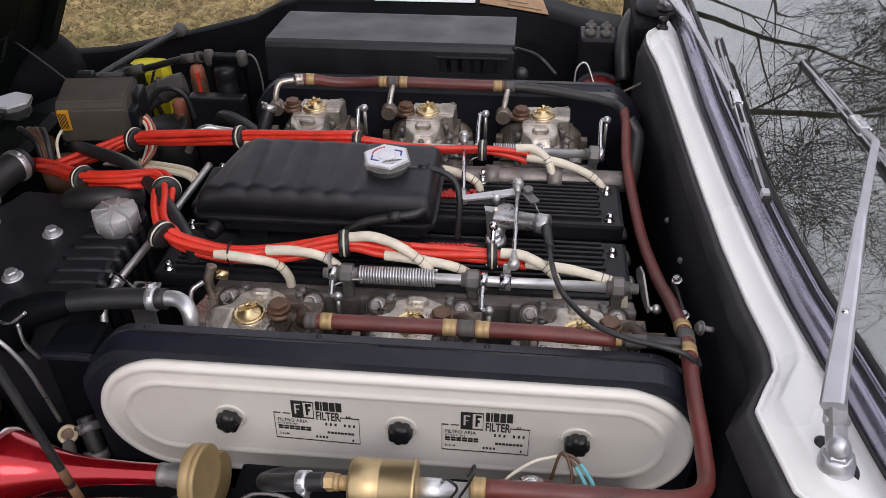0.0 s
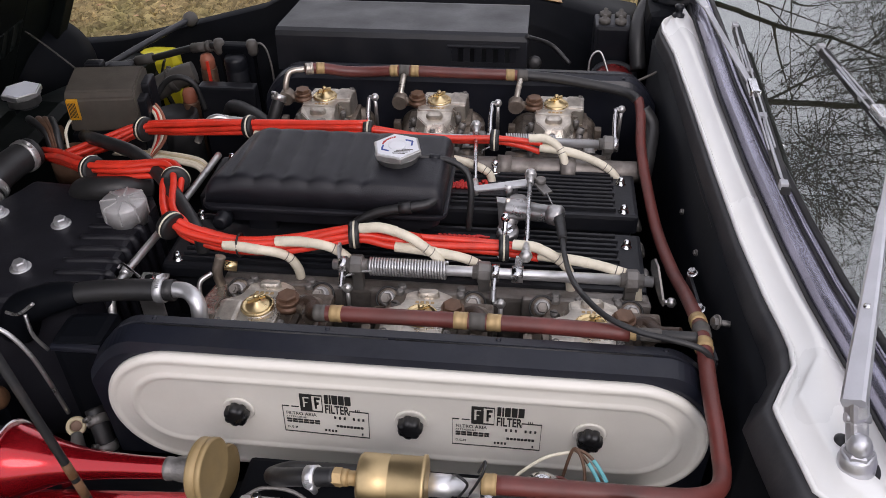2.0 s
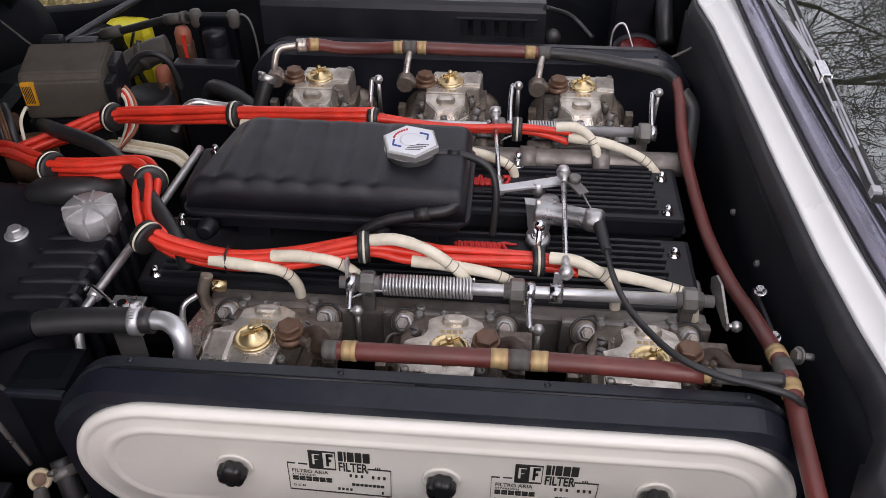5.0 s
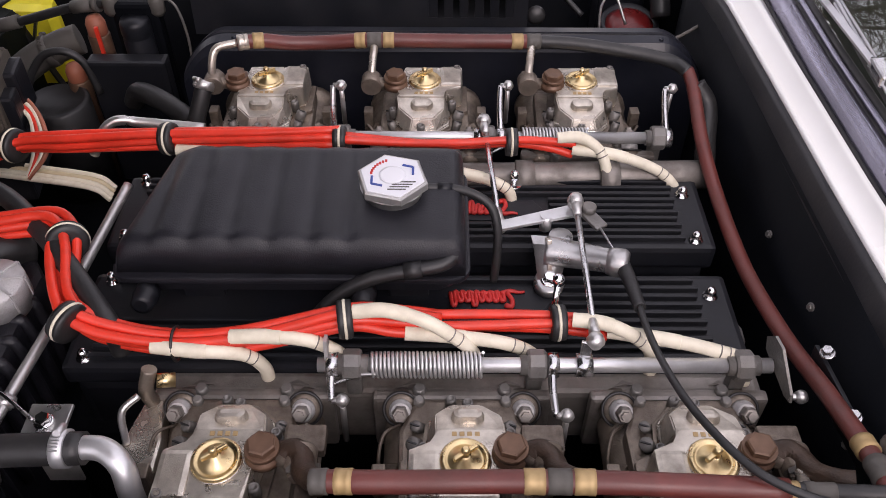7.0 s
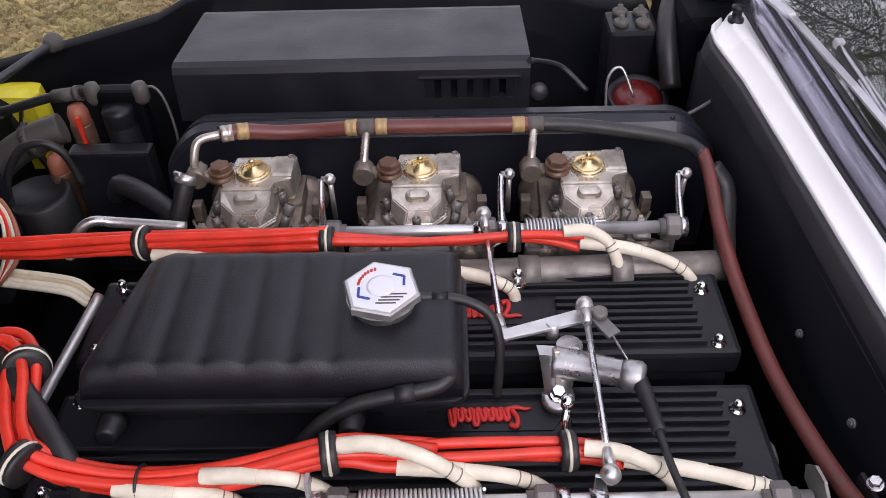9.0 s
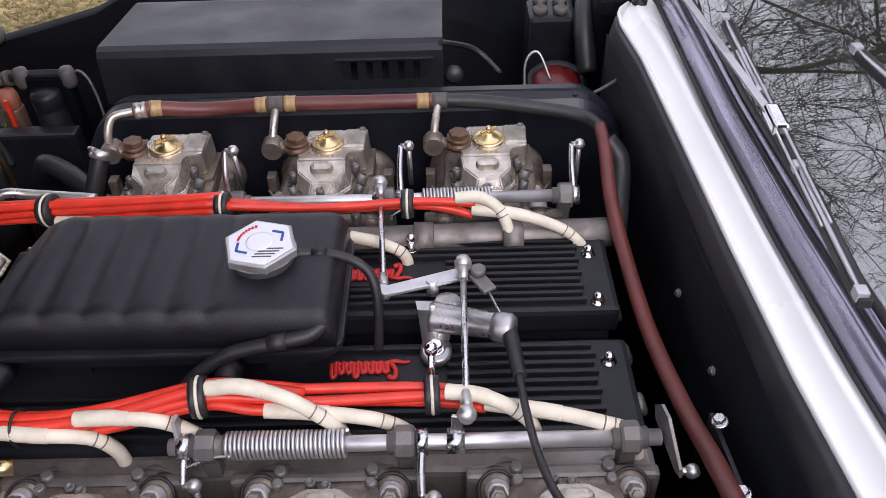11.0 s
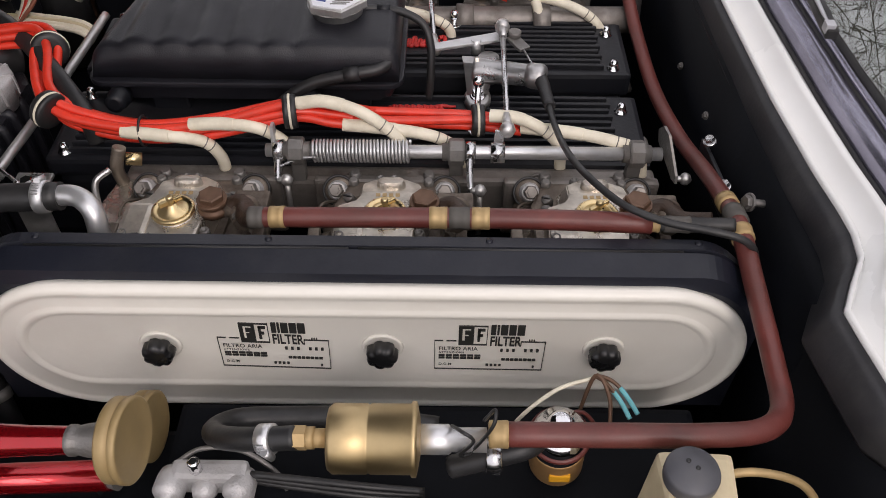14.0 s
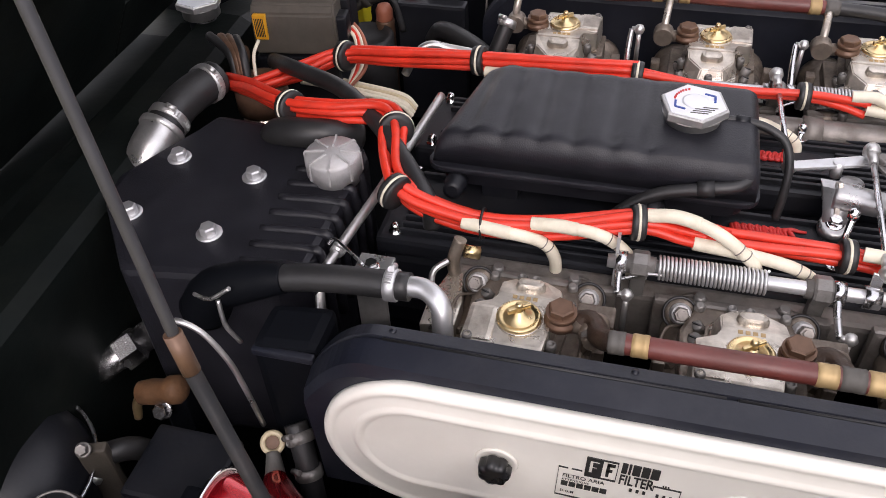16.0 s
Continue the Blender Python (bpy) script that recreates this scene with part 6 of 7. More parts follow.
for x, y, z, hz in ((-0.492, 1.44, 0.815, 0.03), (-0.527, 1.41, 0.760, 0.028)):
    t = thing("relay", (x, y, 0.60), "brown relay can with a dull orange round top", "relay", "orange relays")
    bm = B()
    lathe(bm, [(0.015, -0.20), (0.015, 0.0), (0.0135, 0.002)], (x, y, z), n=20)
    part("case", bm, "brown_plug", t)
    bm = B()
    lathe(bm, [(0.0125, 0.0), (0.0135, 0.003), (0.0135, hz * 0.6), (0.010, hz * 0.9), (0.0, hz)], (x, y, z), n=22)
    part("cap", bm, "orange_plastic", t)
bm = B()
block(bm, (-0.4835, 1.41, 0.775), (-0.4785, 1.415, 0.842), 0.001)
solo("red_strip", bm, "red_wire", "bright red strip beside the black canister", "strip", at=Vector((-0.481, 1.412, 0.775)))
t = thing("air_horn_compressor", (-0.53, 1.37, 0.60), "black drum under a hoop of black hose", "compressor")
bm = B()
lathe(bm, [(0.044, -0.15), (0.044, 0), (0.038, 0.004), (0.034, -0.006), (0.0, -0.006)], (-0.545, 1.365, 0.755), n=28)
part("drum", bm, "rubber", t)
bm = B()
tube(bm, [(-0.572, 1.34, 0.70), (-0.577, 1.36, 0.77), (-0.555, 1.38, 0.812), (-0.525, 1.385, 0.822), (-0.50, 1.385, 0.805), (-0.488, 1.38, 0.76)], 0.0055, n=10)
part("hoop", bm, "rubber", t)
hose_thing("heater_hose", [(-0.430, 1.345, 0.770), (-0.412, 1.328, 0.797), (-0.38, 1.305, 0.802), (-0.345, 1.275, 0.802), (-0.319, 1.252, 0.796)], 0.0130, "rubber", "black heater hose running to the carburettor row")
hose_thing("vacuum_pipe", [(-0.300, 1.26, 0.86), (-0.306, 1.248, 0.842), (-0.315, 1.235, 0.815), (-0.32, 1.23, 0.79)], 0.0105, "rubber", "short black vacuum hose with pale clip", clamps=(0.12,), clamp_mat="alloy_clean")
hose_thing("balance_pipe", [(-0.42, 1.175, 0.815), (-0.405, 1.18, 0.842), (-0.388, 1.188, 0.853), (-0.36, 1.192, 0.848), (-0.29, 1.190, 0.842)], 0.0058, "alloy_clean", "bright thin pipe joining the throttle shaft", "pipe")
hose_thing("gas_strut", [(-0.745, 1.40, 0.79), (-0.711, 1.45, 0.800), (-0.668, 1.55, 0.807), (-0.617, 1.675, 0.810)], 0.0062, "rod_grey", "grey bonnet cable ending at the wing edge", "cable")
bm = B()
lathe(bm, [(0.013, -0.01), (0.016, 0), (0.013, 0.010), (0, 0.012)], (-0.615, 1.678, 0.810), (0.3, -0.8, 0.5), 16)
solo("cable_end", bm, "grey_plastic", "round grey cable end on the wing", "fitting")
t = thing("headlamp_drum", (-0.86, 1.45, 0.60), "black headlamp bowl behind the front panel", "headlamp")
bm = B()
lathe(bm, [(0.10, -0.06), (0.10, 0), (0.085, 0.03), (0.05, 0.05), (0, 0.055)], (-0.83, 1.47, 0.80), (0.7, -0.4, 0.5), 28)
part("bowl", bm, "black_body", t)
bm = B()
tube(bm, [(-0.830, 1.400, 0.913), (-0.740, 1.340, 0.900), (-0.651, 1.280, 0.879)], 0.0015, n=6)
part("wire", bm, "grey_plastic", t)

# ---- far wing: paper sheets and fittings ----
def sheet(name, pts, mat, label, bars):
    t = thing(name, (pts[0][0], pts[0][1], pts[0][2]), label, "sticker")
    bm = B()
    lo = [bm.verts.new(p) for p in pts]
    hi = [bm.verts.new(Vector(p) + V(0, 0, 0.0012)) for p in pts]
    bm.faces.new(hi)
    bm.faces.new(list(reversed(lo)))
    for k in range(4):
        bm.faces.new((lo[k], lo[(k + 1) % 4], hi[(k + 1) % 4], hi[k]))
    s = part("sheet", bm, mat, t)
    bm = B()
    a, b, c, d = (Vector(p) for p in pts)
    for u, v, w in bars:
        p = a + (b - a) * u + (d - a) * v + V(0, 0, 0.0022)
        beam(bm, p, p + (b - a) * w, 0.0022, 0.0006, 0)
    part("print_bars", bm, "grey_plastic", s)


sheet("paper_notice", [(-0.200, 1.7215, 0.8690), (0.010, 1.7190, 0.8705), (0.010, 1.805, 0.8730), (-0.200, 1.808, 0.8715)], "paper_white", "white printed paper notice on the wing ledge", [(0.08, 0.1 + 0.14 * k, 0.5 - 0.06 * (k % 3)) for k in range(6)])
sheet("foil_plate", [(0.020, 1.7200, 0.8700), (0.163, 1.7420, 0.8405), (0.150, 1.815, 0.8455), (0.020, 1.805, 0.8725)], "copper_label", "copper-coloured data plate on the wing ledge", [(0.4, 0.16, 0.5), (0.1, 0.4, 0.6), (0.1, 0.6, 0.4)])
t = thing("relay_cluster", (0.26, 1.60, 0.70), "black fuse holder with round terminals on the wing", "fuse holder")
bm = B()
block(bm, (0.222, 1.575, 0.70), (0.292, 1.640, 0.862), 0.008)
part("case", bm, "black_satin", t)
for k, (x, y) in enumerate(((0.243, 1.625), (0.272, 1.622), (0.240, 1.592), (0.270, 1.590))):
    bm = B()
    lathe(bm, [(0.011, 0), (0.011, 0.008), (0.008, 0.010), (0.004, 0.010), (0.004, 0.016), (0, 0.017)], (x, y, 0.861), n=14)
    part("terminal", bm, "grey_plastic", t)
t = thing("warning_lamp", (0.266, 1.53, 0.70), "dark red round lens in a black cup", "lamp")
bm = B()
lathe(bm, [(0.044, -0.10), (0.044, -0.004), (0.040, 0.0), (0.036, -0.006)], (0.262, 1.525, 0.790), (0, -0.25, 1), 28)
part("cup", bm, "black_satin", t)
bm = B()
lathe(bm, [(0.036, -0.02), (0.036, -0.006), (0.024, 0.004), (0, 0.007)], (0.262, 1.525, 0.790), (0, -0.25, 1), 28)
part("lens", bm, "lamp_red", t)
bm = B()
tube(bm, [(0.215, 1.50, 0.76), (0.214, 1.515, 0.82), (0.232, 1.52, 0.835), (0.25, 1.50, 0.80)], 0.002, n=6)
part("wire", bm, "alloy_clean", t)
# plain black block with a dome, added to close the gap in this corner
t = thing("corner_block", (0.36, 1.62, 0.43), "matt black block closing the bulkhead corner", "housing")
bm = B()
block(bm, (0.312, 1.530, 0.43), (0.450, 1.745, 0.905), 0.022)
part("shell", bm, "black_body", t)
bm = B()
lathe(bm, [(0.050, 0), (0.052, 0.006), (0.044, 0.020), (0.020, 0.026), (0, 0.027)], (0.372, 1.620, 0.903), n=30)
part("cover_dome", bm, "black_satin", t)
hose_thing("drain_hose", [(0.305, 1.52, 0.80), (0.300, 1.56, 0.85), (0.310, 1.61, 0.875), (0.335, 1.66, 0.885), (0.38, 1.69, 0.87)], 0.015, "rubber", "thick black corrugated hose at the bulkhead corner")
hose_thing("bulkhead_wire", [(0.245, 1.375, 0.842), (0.28, 1.378, 0.846), (0.32, 1.395, 0.858), (0.345, 1.41, 0.868)], 0.0022, "grey_plastic", "thin wire strung to the bulkhead", "wire")
bm = B()
lathe(bm, [(0.010, 0), (0.010, 0.004), (0.006, 0.005), (0.006, 0.014), (0.008, 0.015), (0.008, 0.02), (0, 0.021)], (0.352, 1.462, 0.930), n=14)
solo("cowl_screw", bm, "black_satin", "black screw post on the cowl end", "screw")
for p, d in (((0.325, 0.757, 0.868), (-1, -0.2, 0.3)),):
    bm = B()
    hexbolt(bm, p, d, 0.0066, 0.006, 1.3)
    tube(bm, [p, Vector(p) - Vector(d) * 0.03], 0.0035, n=8, smooth=False)
    solo("bulkhead_bolt", bm, "manifold_grey", "bright bolt on the black bulkhead", "bolt")
t = thing("engine_stay", (0.285, 0.80, 0.78), "dark plated stay plate at the engine's end", "bracket")
bm = B()
beam(bm, (0.317, 0.700, 0.850), (0.312, 0.87, 0.832), 0.004, 0.03, 0.001)
part("stay", bm, "black_satin", t)
for y in (0.715, 0.79, 0.855):
    bm = B()
    hexbolt(bm, (0.313, y, 0.855), (-0.3, 0, 1), 0.005, 0.007, 1.3)
    part("bolt", bm, "steel", t)
hose_thing("bulkhead_stay", [(0.331, 1.318, 0.752), (0.331, 1.28, 0.815), (0.331, 1.242, 0.880)], 0.0028, "rod_grey", "thin grey stay fixed across the bulkhead", "stay")
for x, y, z in ((0.330, 0.80, 0.80), (0.331, 0.93, 0.83), (0.331, 1.05, 0.81)):
    bm = B()
    hexbolt(bm, (x, y, z), (-1, -0.2, 0.2), 0.0034, 0.004, 1.3)
    solo("bulkhead_screw", bm, "manifold_grey", "small plated screw in the black bulkhead", "screw", "bulkhead screws")
for y in (0.93, 1.0, 1.06):
    bm = B()
    lathe(bm, [(0.011, 0), (0.011, 0.006), (0.007, 0.008)], (0.270, y, 0.775 + 0.01 * (y < 1)), (1, 0, 0.4), 12)
    solo("end_plug", bm, "manifold_grey", "dull core plug at the cam cover's end", "plug", "end plugs")
hose_thing("heater_pipe", [(0.285, 1.15, 0.80), (0.295, 1.20, 0.815), (0.30, 1.24, 0.84), (0.285, 1.255, 0.86)], 0.012, "rubber", "short hose beside the water rail")

# ---- ledge of the inner wing that carries horns, valve and coil ----
t = thing("chassis_ledge", (0.0, 0.53, 0.43), "dusty black sheet ledge along the inner wing", "ledge")
bm = B()
block(bm, (-0.165, 0.452, 0.43), (0.262, 0.598, 0.782), 0.006)
part("upper_step", bm, "black_body", t)
bm = B()
block(bm, (-0.46, 0.452, 0.43), (-0.1655, 0.598, 0.738), 0.006)
part("lower_step", bm, "black_body", t)
for x, y in ((-0.29, 0.506), (-0.255, 0.498)):
    bm = B()
    tube(bm, [(x - 0.010, y + 0.004, 0.737), (x - 0.009, y + 0.003, 0.756), (x, y, 0.762), (x + 0.008, y - 0.004, 0.756), (x + 0.008, y - 0.004, 0.737)], 0.0017, n=8)
    solo("pipe_clip", bm, "steel", "bright bent pipe clip on the ledge", "clip", "pipe clips")
bm = B()
block(bm, (0.036, 0.498, 0.781), (0.056, 0.504, 0.797), 0.001)
block(bm, (0.036, 0.486, 0.781), (0.056, 0.504, 0.784), 0.001)
solo("rail_bracket", bm, "manifold_grey", "small grey angle bracket on the ledge", "bracket")
# ---- near wing: horns, fuel filter, valve block, reservoir ----
def horn(p0, p1, bell, disc, label, face=(0.995, -0.06, 0.06), size=0.90, neck=1.0):
    t = thing("air_horn", disc, label, "air horn", "air horns")
    a, b = Vector(p0), Vector(p1)
    d = (a - b).normalized()
    bm = B()
    L = (b - a).length
    shape = [(0.0, 0.0092), (0.3, 0.0106), (0.46, 0.0122), (0.62, 0.0155), (0.76, 0.0215), (0.88, 0.0300), (0.95, 0.0348), (1.0, bell)]
    prof = [(curve_at(shape, k / 20), L * k / 20) for k in range(21)] if bell > 0.03 else [(0.0118 + 0.0004 * k, L * k / 2) for k in range(3)]
    inner = [(max(0.006, r - 0.0025), h) for r, h in reversed(prof)]
    lathe(bm, prof + inner[:-1], a, -d, 40)
    tr = part("trumpet", bm, "red_chrome", t, "red anodised flared trumpet")
    bm = B()
    ring(bm, b, d, prof[-1][0], 0.0020, 40, 6)
    part("bell_rim", bm, "chrome", tr)
    bm = B()
    lathe(bm, [(0.0102, -0.014), (0.0112, -0.013), (0.0112, -0.009), (0.0100, -0.008), (0.0118 * neck, 0.0), (0.0125 * neck, 0.010), (0.016 * neck, 0.018)], a - d * 0.012, d, 20)
    part("collar", bm, "manifold_grey", t)
    bm = B()
    lathe(bm, [(0.016, 0.0), (0.0315, 0.001), (0.0335, 0.003), (0.0335, 0.011), (0.0325, 0.0115), (0.0325, 0.0125), (0.0340, 0.0130), (0.0340, 0.0180), (0.0325, 0.0190), (0.030, 0.0182), (0.010, 0.0194), (0, 0.0194)], disc, face, 36)
    for v in bm.verts:
        v.co = Vector(disc) + (v.co - Vector(disc)) * size
    part("diaphragm_case", bm, "tan_disc", t, "tan painted round diaphragm case")


horn((-0.180, 0.513, 0.866), (-0.361, 0.517, 0.853), 0.0370, (-0.176, 0.513, 0.867), "red trumpet air horn with tan diaphragm case")
horn((-0.200, 0.524, 0.794), (-0.495, 0.530, 0.756), 0.0, (-0.199, 0.577, 0.778), "long red trumpet air horn beneath the other", size=0.87, neck=0.75)
t = thing("horn_bracket", (-0.17, 0.50, 0.78), "dark bracket carrying the horns", "bracket")
bm = B()
beam(bm, (-0.225, 0.545, 0.70), (-0.220, 0.540, 0.790), 0.02, 0.004, 0.001)
part("strap", bm, "black_satin", t)

t = thing("fuel_filter", (0.01, 0.51, 0.84), "gold passivated inline fuel filter canister", "fuel filter")
bm = B()
Z0, Y0_ = 0.874, 0.512
lathe(bm, [(0.010, -0.001), (0.0215, 0.0), (0.0240, 0.003), (0.0240, 0.026), (0.0232, 0.027), (0.0232, 0.028), (0.0240, 0.029), (0.0240, 0.056), (0.0258, 0.057), (0.0258, 0.060), (0.022, 0.061), (0.010, 0.063)], (-0.024, Y0_, Z0), (1, 0, 0), 36)
part("canister", bm, "brass_filter", t)
bm = B()
lathe(bm, [(0.0105, 0), (0.0105, 0.022), (0.0085, 0.024), (0.0085, 0.048)], (0.036, Y0_, Z0), (1, 0, 0), 20)
part("outlet", bm, "plated_satin", t)
bm = B()
lathe(bm, [(0.008, 0), (0.008, 0.006)], (-0.040, Y0_, Z0), (1, 0, 0), 12)
lathe(bm, [(0.0088, 0), (0.0088, 0.008), (0.0075, 0.009)], (-0.048, Y0_, Z0), (1, 0, 0), 6, smooth=False)
lathe(bm, [(0.007, 0), (0.007, 0.016)], (-0.04, Y0_, Z0), (1, 0, 0), 12)
part("inlet_union", bm, "zinc_yellow", t)
bm = B()
tube(bm, [(0.060, 0.518, 0.882), (0.066, 0.500, 0.905), (0.074, 0.497, 0.898), (0.066, 0.502, 0.872), (0.072, 0.505, 0.868), (0.086, 0.503, 0.905), (0.088, 0.512, 0.912), (0.082, 0.520, 0.886)], 0.0013, n=6)
part("wire_loop", bm, "rubber", t)
hose_thing("fuel_feed_hose", [(-0.046, 0.512, 0.874), (-0.075, 0.515, 0.866), (-0.105, 0.528, 0.845), (-0.123, 0.552, 0.814), (-0.112, 0.574, 0.795), (-0.07, 0.580, 0.790), (-0.01, 0.580, 0.79), (0.05, 0.575, 0.785)], 0.0088, "rubber", "black fuel feed hose looping back under the filter cover", clamps=(0.12,))
t = thing("brake_pressure_valve", (-0.12, 0.505, 0.79), "grey cast brake valve block with two domed ends", "valve")
bm = B()
block(bm, (-0.150, 0.512, 0.788), (-0.092, 0.530, 0.812), 0.005)
part("block", bm, "chalky_alloy", t)
for x in (-0.150, -0.098):
    bm = B()
    lathe(bm, [(0.011, -0.010), (0.0122, -0.004), (0.0122, 0.008), (0.009, 0.012), (0.005, 0.014), (0.005, 0.020)], (x, 0.514, 0.800), (0, -1, 0.25), 22)
    part("end_cap", bm, "chalky_alloy", t)
bm = B()
lathe(bm, [(0.009, -0.004), (0.010, 0.005), (0.007, 0.012), (0, 0.014)], (-0.124, 0.514, 0.799), (0, -1, 0.3), 20)
part("dome", bm, "chalky_alloy", t)
bm = B()
lathe(bm, [(0.005, 0), (0.005, 0.012), (0.003, 0.014)], (-0.130, 0.520, 0.811), n=8)
part("bleed_screw", bm, "chrome", t)
for pts in ([(-0.150, 0.494, 0.802), (-0.165, 0.484, 0.796), (-0.20, 0.478, 0.788), (-0.28, 0.474, 0.78)], [(-0.098, 0.494, 0.802), (-0.086, 0.484, 0.790), (-0.04, 0.478, 0.786), (0.02, 0.480, 0.79), (0.05, 0.50, 0.80)], [(0.02, 0.470, 0.806), (0.06, 0.462, 0.806), (0.12, 0.468, 0.820), (0.14, 0.49, 0.825)],
            [(-0.150, 0.527, 0.806), (-0.130, 0.538, 0.811), (-0.10, 0.538, 0.809), (-0.075, 0.528, 0.797), (-0.066, 0.520, 0.782)]):
    hose_thing("brake_pipe", pts, 0.0020, "manifold_grey", "thin dull steel brake pipe on the wing", "pipe", group="brake pipes")
for k in range(3):
    hose_thing("hydraulic_hose", [(-0.090, 0.520, 0.806 - 0.005 * k), (-0.05, 0.515, 0.808 - 0.007 * k), (0.0, 0.512, 0.804 - 0.008 * k), (0.04, 0.515, 0.792 - 0.006 * k)], 0.0028, "rubber", "short black hydraulic hose beside the valve", group="hydraulic hoses")
t = thing("coil", (0.135, 0.535, 0.78), "copper and chrome ignition coil on the wing", "ignition coil")
bm = B()
lathe(bm, [(0.019, 0), (0.0205, 0.004), (0.0205, 0.055), (0.017, 0.062), (0.011, 0.064), (0.009, 0.074), (0.004, 0.076), (0, 0.076)], (0.143, 0.545, 0.785), (-0.05, -0.1, 1), 30)
part("can", bm, "chrome", t)
bm = B()
lathe(bm, [(0.0206, 0.001), (0.0212, 0.003), (0.0212, 0.034), (0.0206, 0.036)], (0.143, 0.545, 0.785), (-0.05, -0.1, 1), 30)
part("lower_sleeve", bm, "copper_label", t, "glossy copper-brown lower sleeve")
bm = B()
block(bm, (0.1345, 0.5208, 0.797), (0.1505, 0.5250, 0.806), 0.001)
part("amber_sticker", bm, "amber_label", t)
bm = B()
ring(bm, (0.141, 0.541, 0.832), (-0.05, -0.1, 1), 0.0205, 0.0030, 28, 8)
part("clamp", bm, "brown_hose", t)
bm = B()
lathe(bm, [(0.0105, -0.006), (0.0125, -0.005), (0.0125, 0.005), (0.0105, 0.006)], (0.090, 0.515, 0.846), (1, 0, 0), 22)
solo("spare_hose_clamp", bm, "steel", "bright worm clamp on a hidden hose", "hose clamp", at=Vector((0.09, 0.515, 0.83)))
hose_thing("lower_hose", [(0.06, 0.515, 0.83), (0.09, 0.515, 0.846), (0.115, 0.52, 0.852), (0.13, 0.54, 0.84)], 0.0085, "rubber", "short black hose below the filter")
for k, (m_, pts) in enumerate((("white_sleeve", [(0.105, 0.556, 0.815), (0.112, 0.556, 0.848), (0.140, 0.570, 0.866), (0.170, 0.580, 0.868)]), ("brown_plug", [(0.158, 0.565, 0.835), (0.168, 0.576, 0.876), (0.178, 0.562, 0.868), (0.180, 0.545, 0.840)]),
                               ("brown_plug", [(0.1680, 0.5760, 0.876), (0.176, 0.5725, 0.872), (0.184, 0.566, 0.8655)]), ("cyan_wire", [(0.182, 0.568, 0.867), (0.188, 0.561, 0.862), (0.194, 0.552, 0.855)]), ("brown_hose", [(0.125, 0.548, 0.850), (0.142, 0.552, 0.858), (0.160, 0.556, 0.856), (0.176, 0.548, 0.835)]), ("brown_plug", [(0.1690, 0.5765, 0.8762), (0.180, 0.575, 0.872), (0.189, 0.5695, 0.867)]), ("cyan_wire", [(0.187, 0.571, 0.868), (0.193, 0.564, 0.864), (0.200, 0.555, 0.857)]))):
    hose_thing("coil_wire", [(px, py, pz - 0.017) for px, py, pz in pts], 0.0016 if m_ != "cyan_wire" else 0.0019, m_, "thin coloured wire at the ignition coil", "wire", group="coil wires")
t = thing("fluid_reservoir", (0.21, 0.47, 0.80), "yellowed translucent plastic fluid reservoir with black cap", "reservoir")
bm = B()
prism(bm, [(0.196, 0.436), (0.240, 0.432), (0.246, 0.496), (0.192, 0.498)], 0.79, 0.893, 0.006, 0.94)
part("tank", bm, "cream_plastic", t)
bm = B()
lathe(bm, [(0.0150, -0.012), (0.0150, 0), (0.0172, 0.001), (0.0176, 0.003), (0.0176, 0.010), (0.0165, 0.0125), (0.0, 0.0130)], (0.211, 0.474, 0.894), n=36)
rc = part("cap", bm, "cap_grey", t, "smooth grey-black screw cap")
for dx, dy in ((-0.002, 0.006), (0.003, 0.001)):
    bm = B()
    lathe(bm, [(0.0016, 0.0), (0.0016, 0.0006), (0.0, 0.0006)], (0.211 + dx, 0.474 + dy, 0.9068), n=10)
    part("vent_dot", bm, "rubber", rc)
hose_thing("yellow_tube", [(0.230, 0.485, 0.876), (0.262, 0.488, 0.878), (0.295, 0.486, 0.866), (0.318, 0.480, 0.835)], 0.0030, "zinc_yellow", "clear yellowed tube from the reservoir", "tube")

# ---- front near corner, low down ----
prop = hose_thing("bonnet_prop", [(-0.2655, 0.4427, 1.150), (-0.288, 0.461, 1.263), (-0.325, 0.490, 1.45)], 0.0024, "rod_grey", "grey bonnet prop rod with thicker lower half standing on the wing", "prop rod")
bm = B()
tube(bm, [(-0.185, 0.407, 0.82), (-0.220, 0.422, 0.969), (-0.2650, 0.4425, 1.148)], 0.0034, n=16, smooth=False)
part("lower_rod", bm, "rod_dark", prop, "thick dark lower rod")
bm = B()
tube(bm, [(-0.2635, 0.4418, 1.142), (-0.2680, 0.4445, 1.160)], 0.0037, n=14, smooth=False)
part("joint_sleeve", bm, "brown_plug", prop, "worn brownish joint sleeve")
for z0, z1 in ((0.950, 0.966), (0.970, 0.984)):
    bm = B()
    f0, f1 = (z0 - 0.969) / 0.184, (z1 - 0.969) / 0.184
    tube(bm, [(-0.220 - 0.046 * f0, 0.422 + 0.021 * f0, z0), (-0.220 - 0.046 * f1, 0.422 + 0.021 * f1, z1)], 0.0036, n=14, smooth=False)
    part("rust_band", bm, "rust", prop, "rust-flecked worn paint")
t = thing("bracket_ring", (-0.40, 0.65, 0.60), "pale ring-ended hose stub on a bracket", "hose stub")
bm = B()
ring(bm, (-0.404, 0.659, 0.730), (0.25, -0.55, 0.8), 0.0092, 0.0028, 24, 8)
part("ring", bm, "cream_plastic", t)
bm = B()
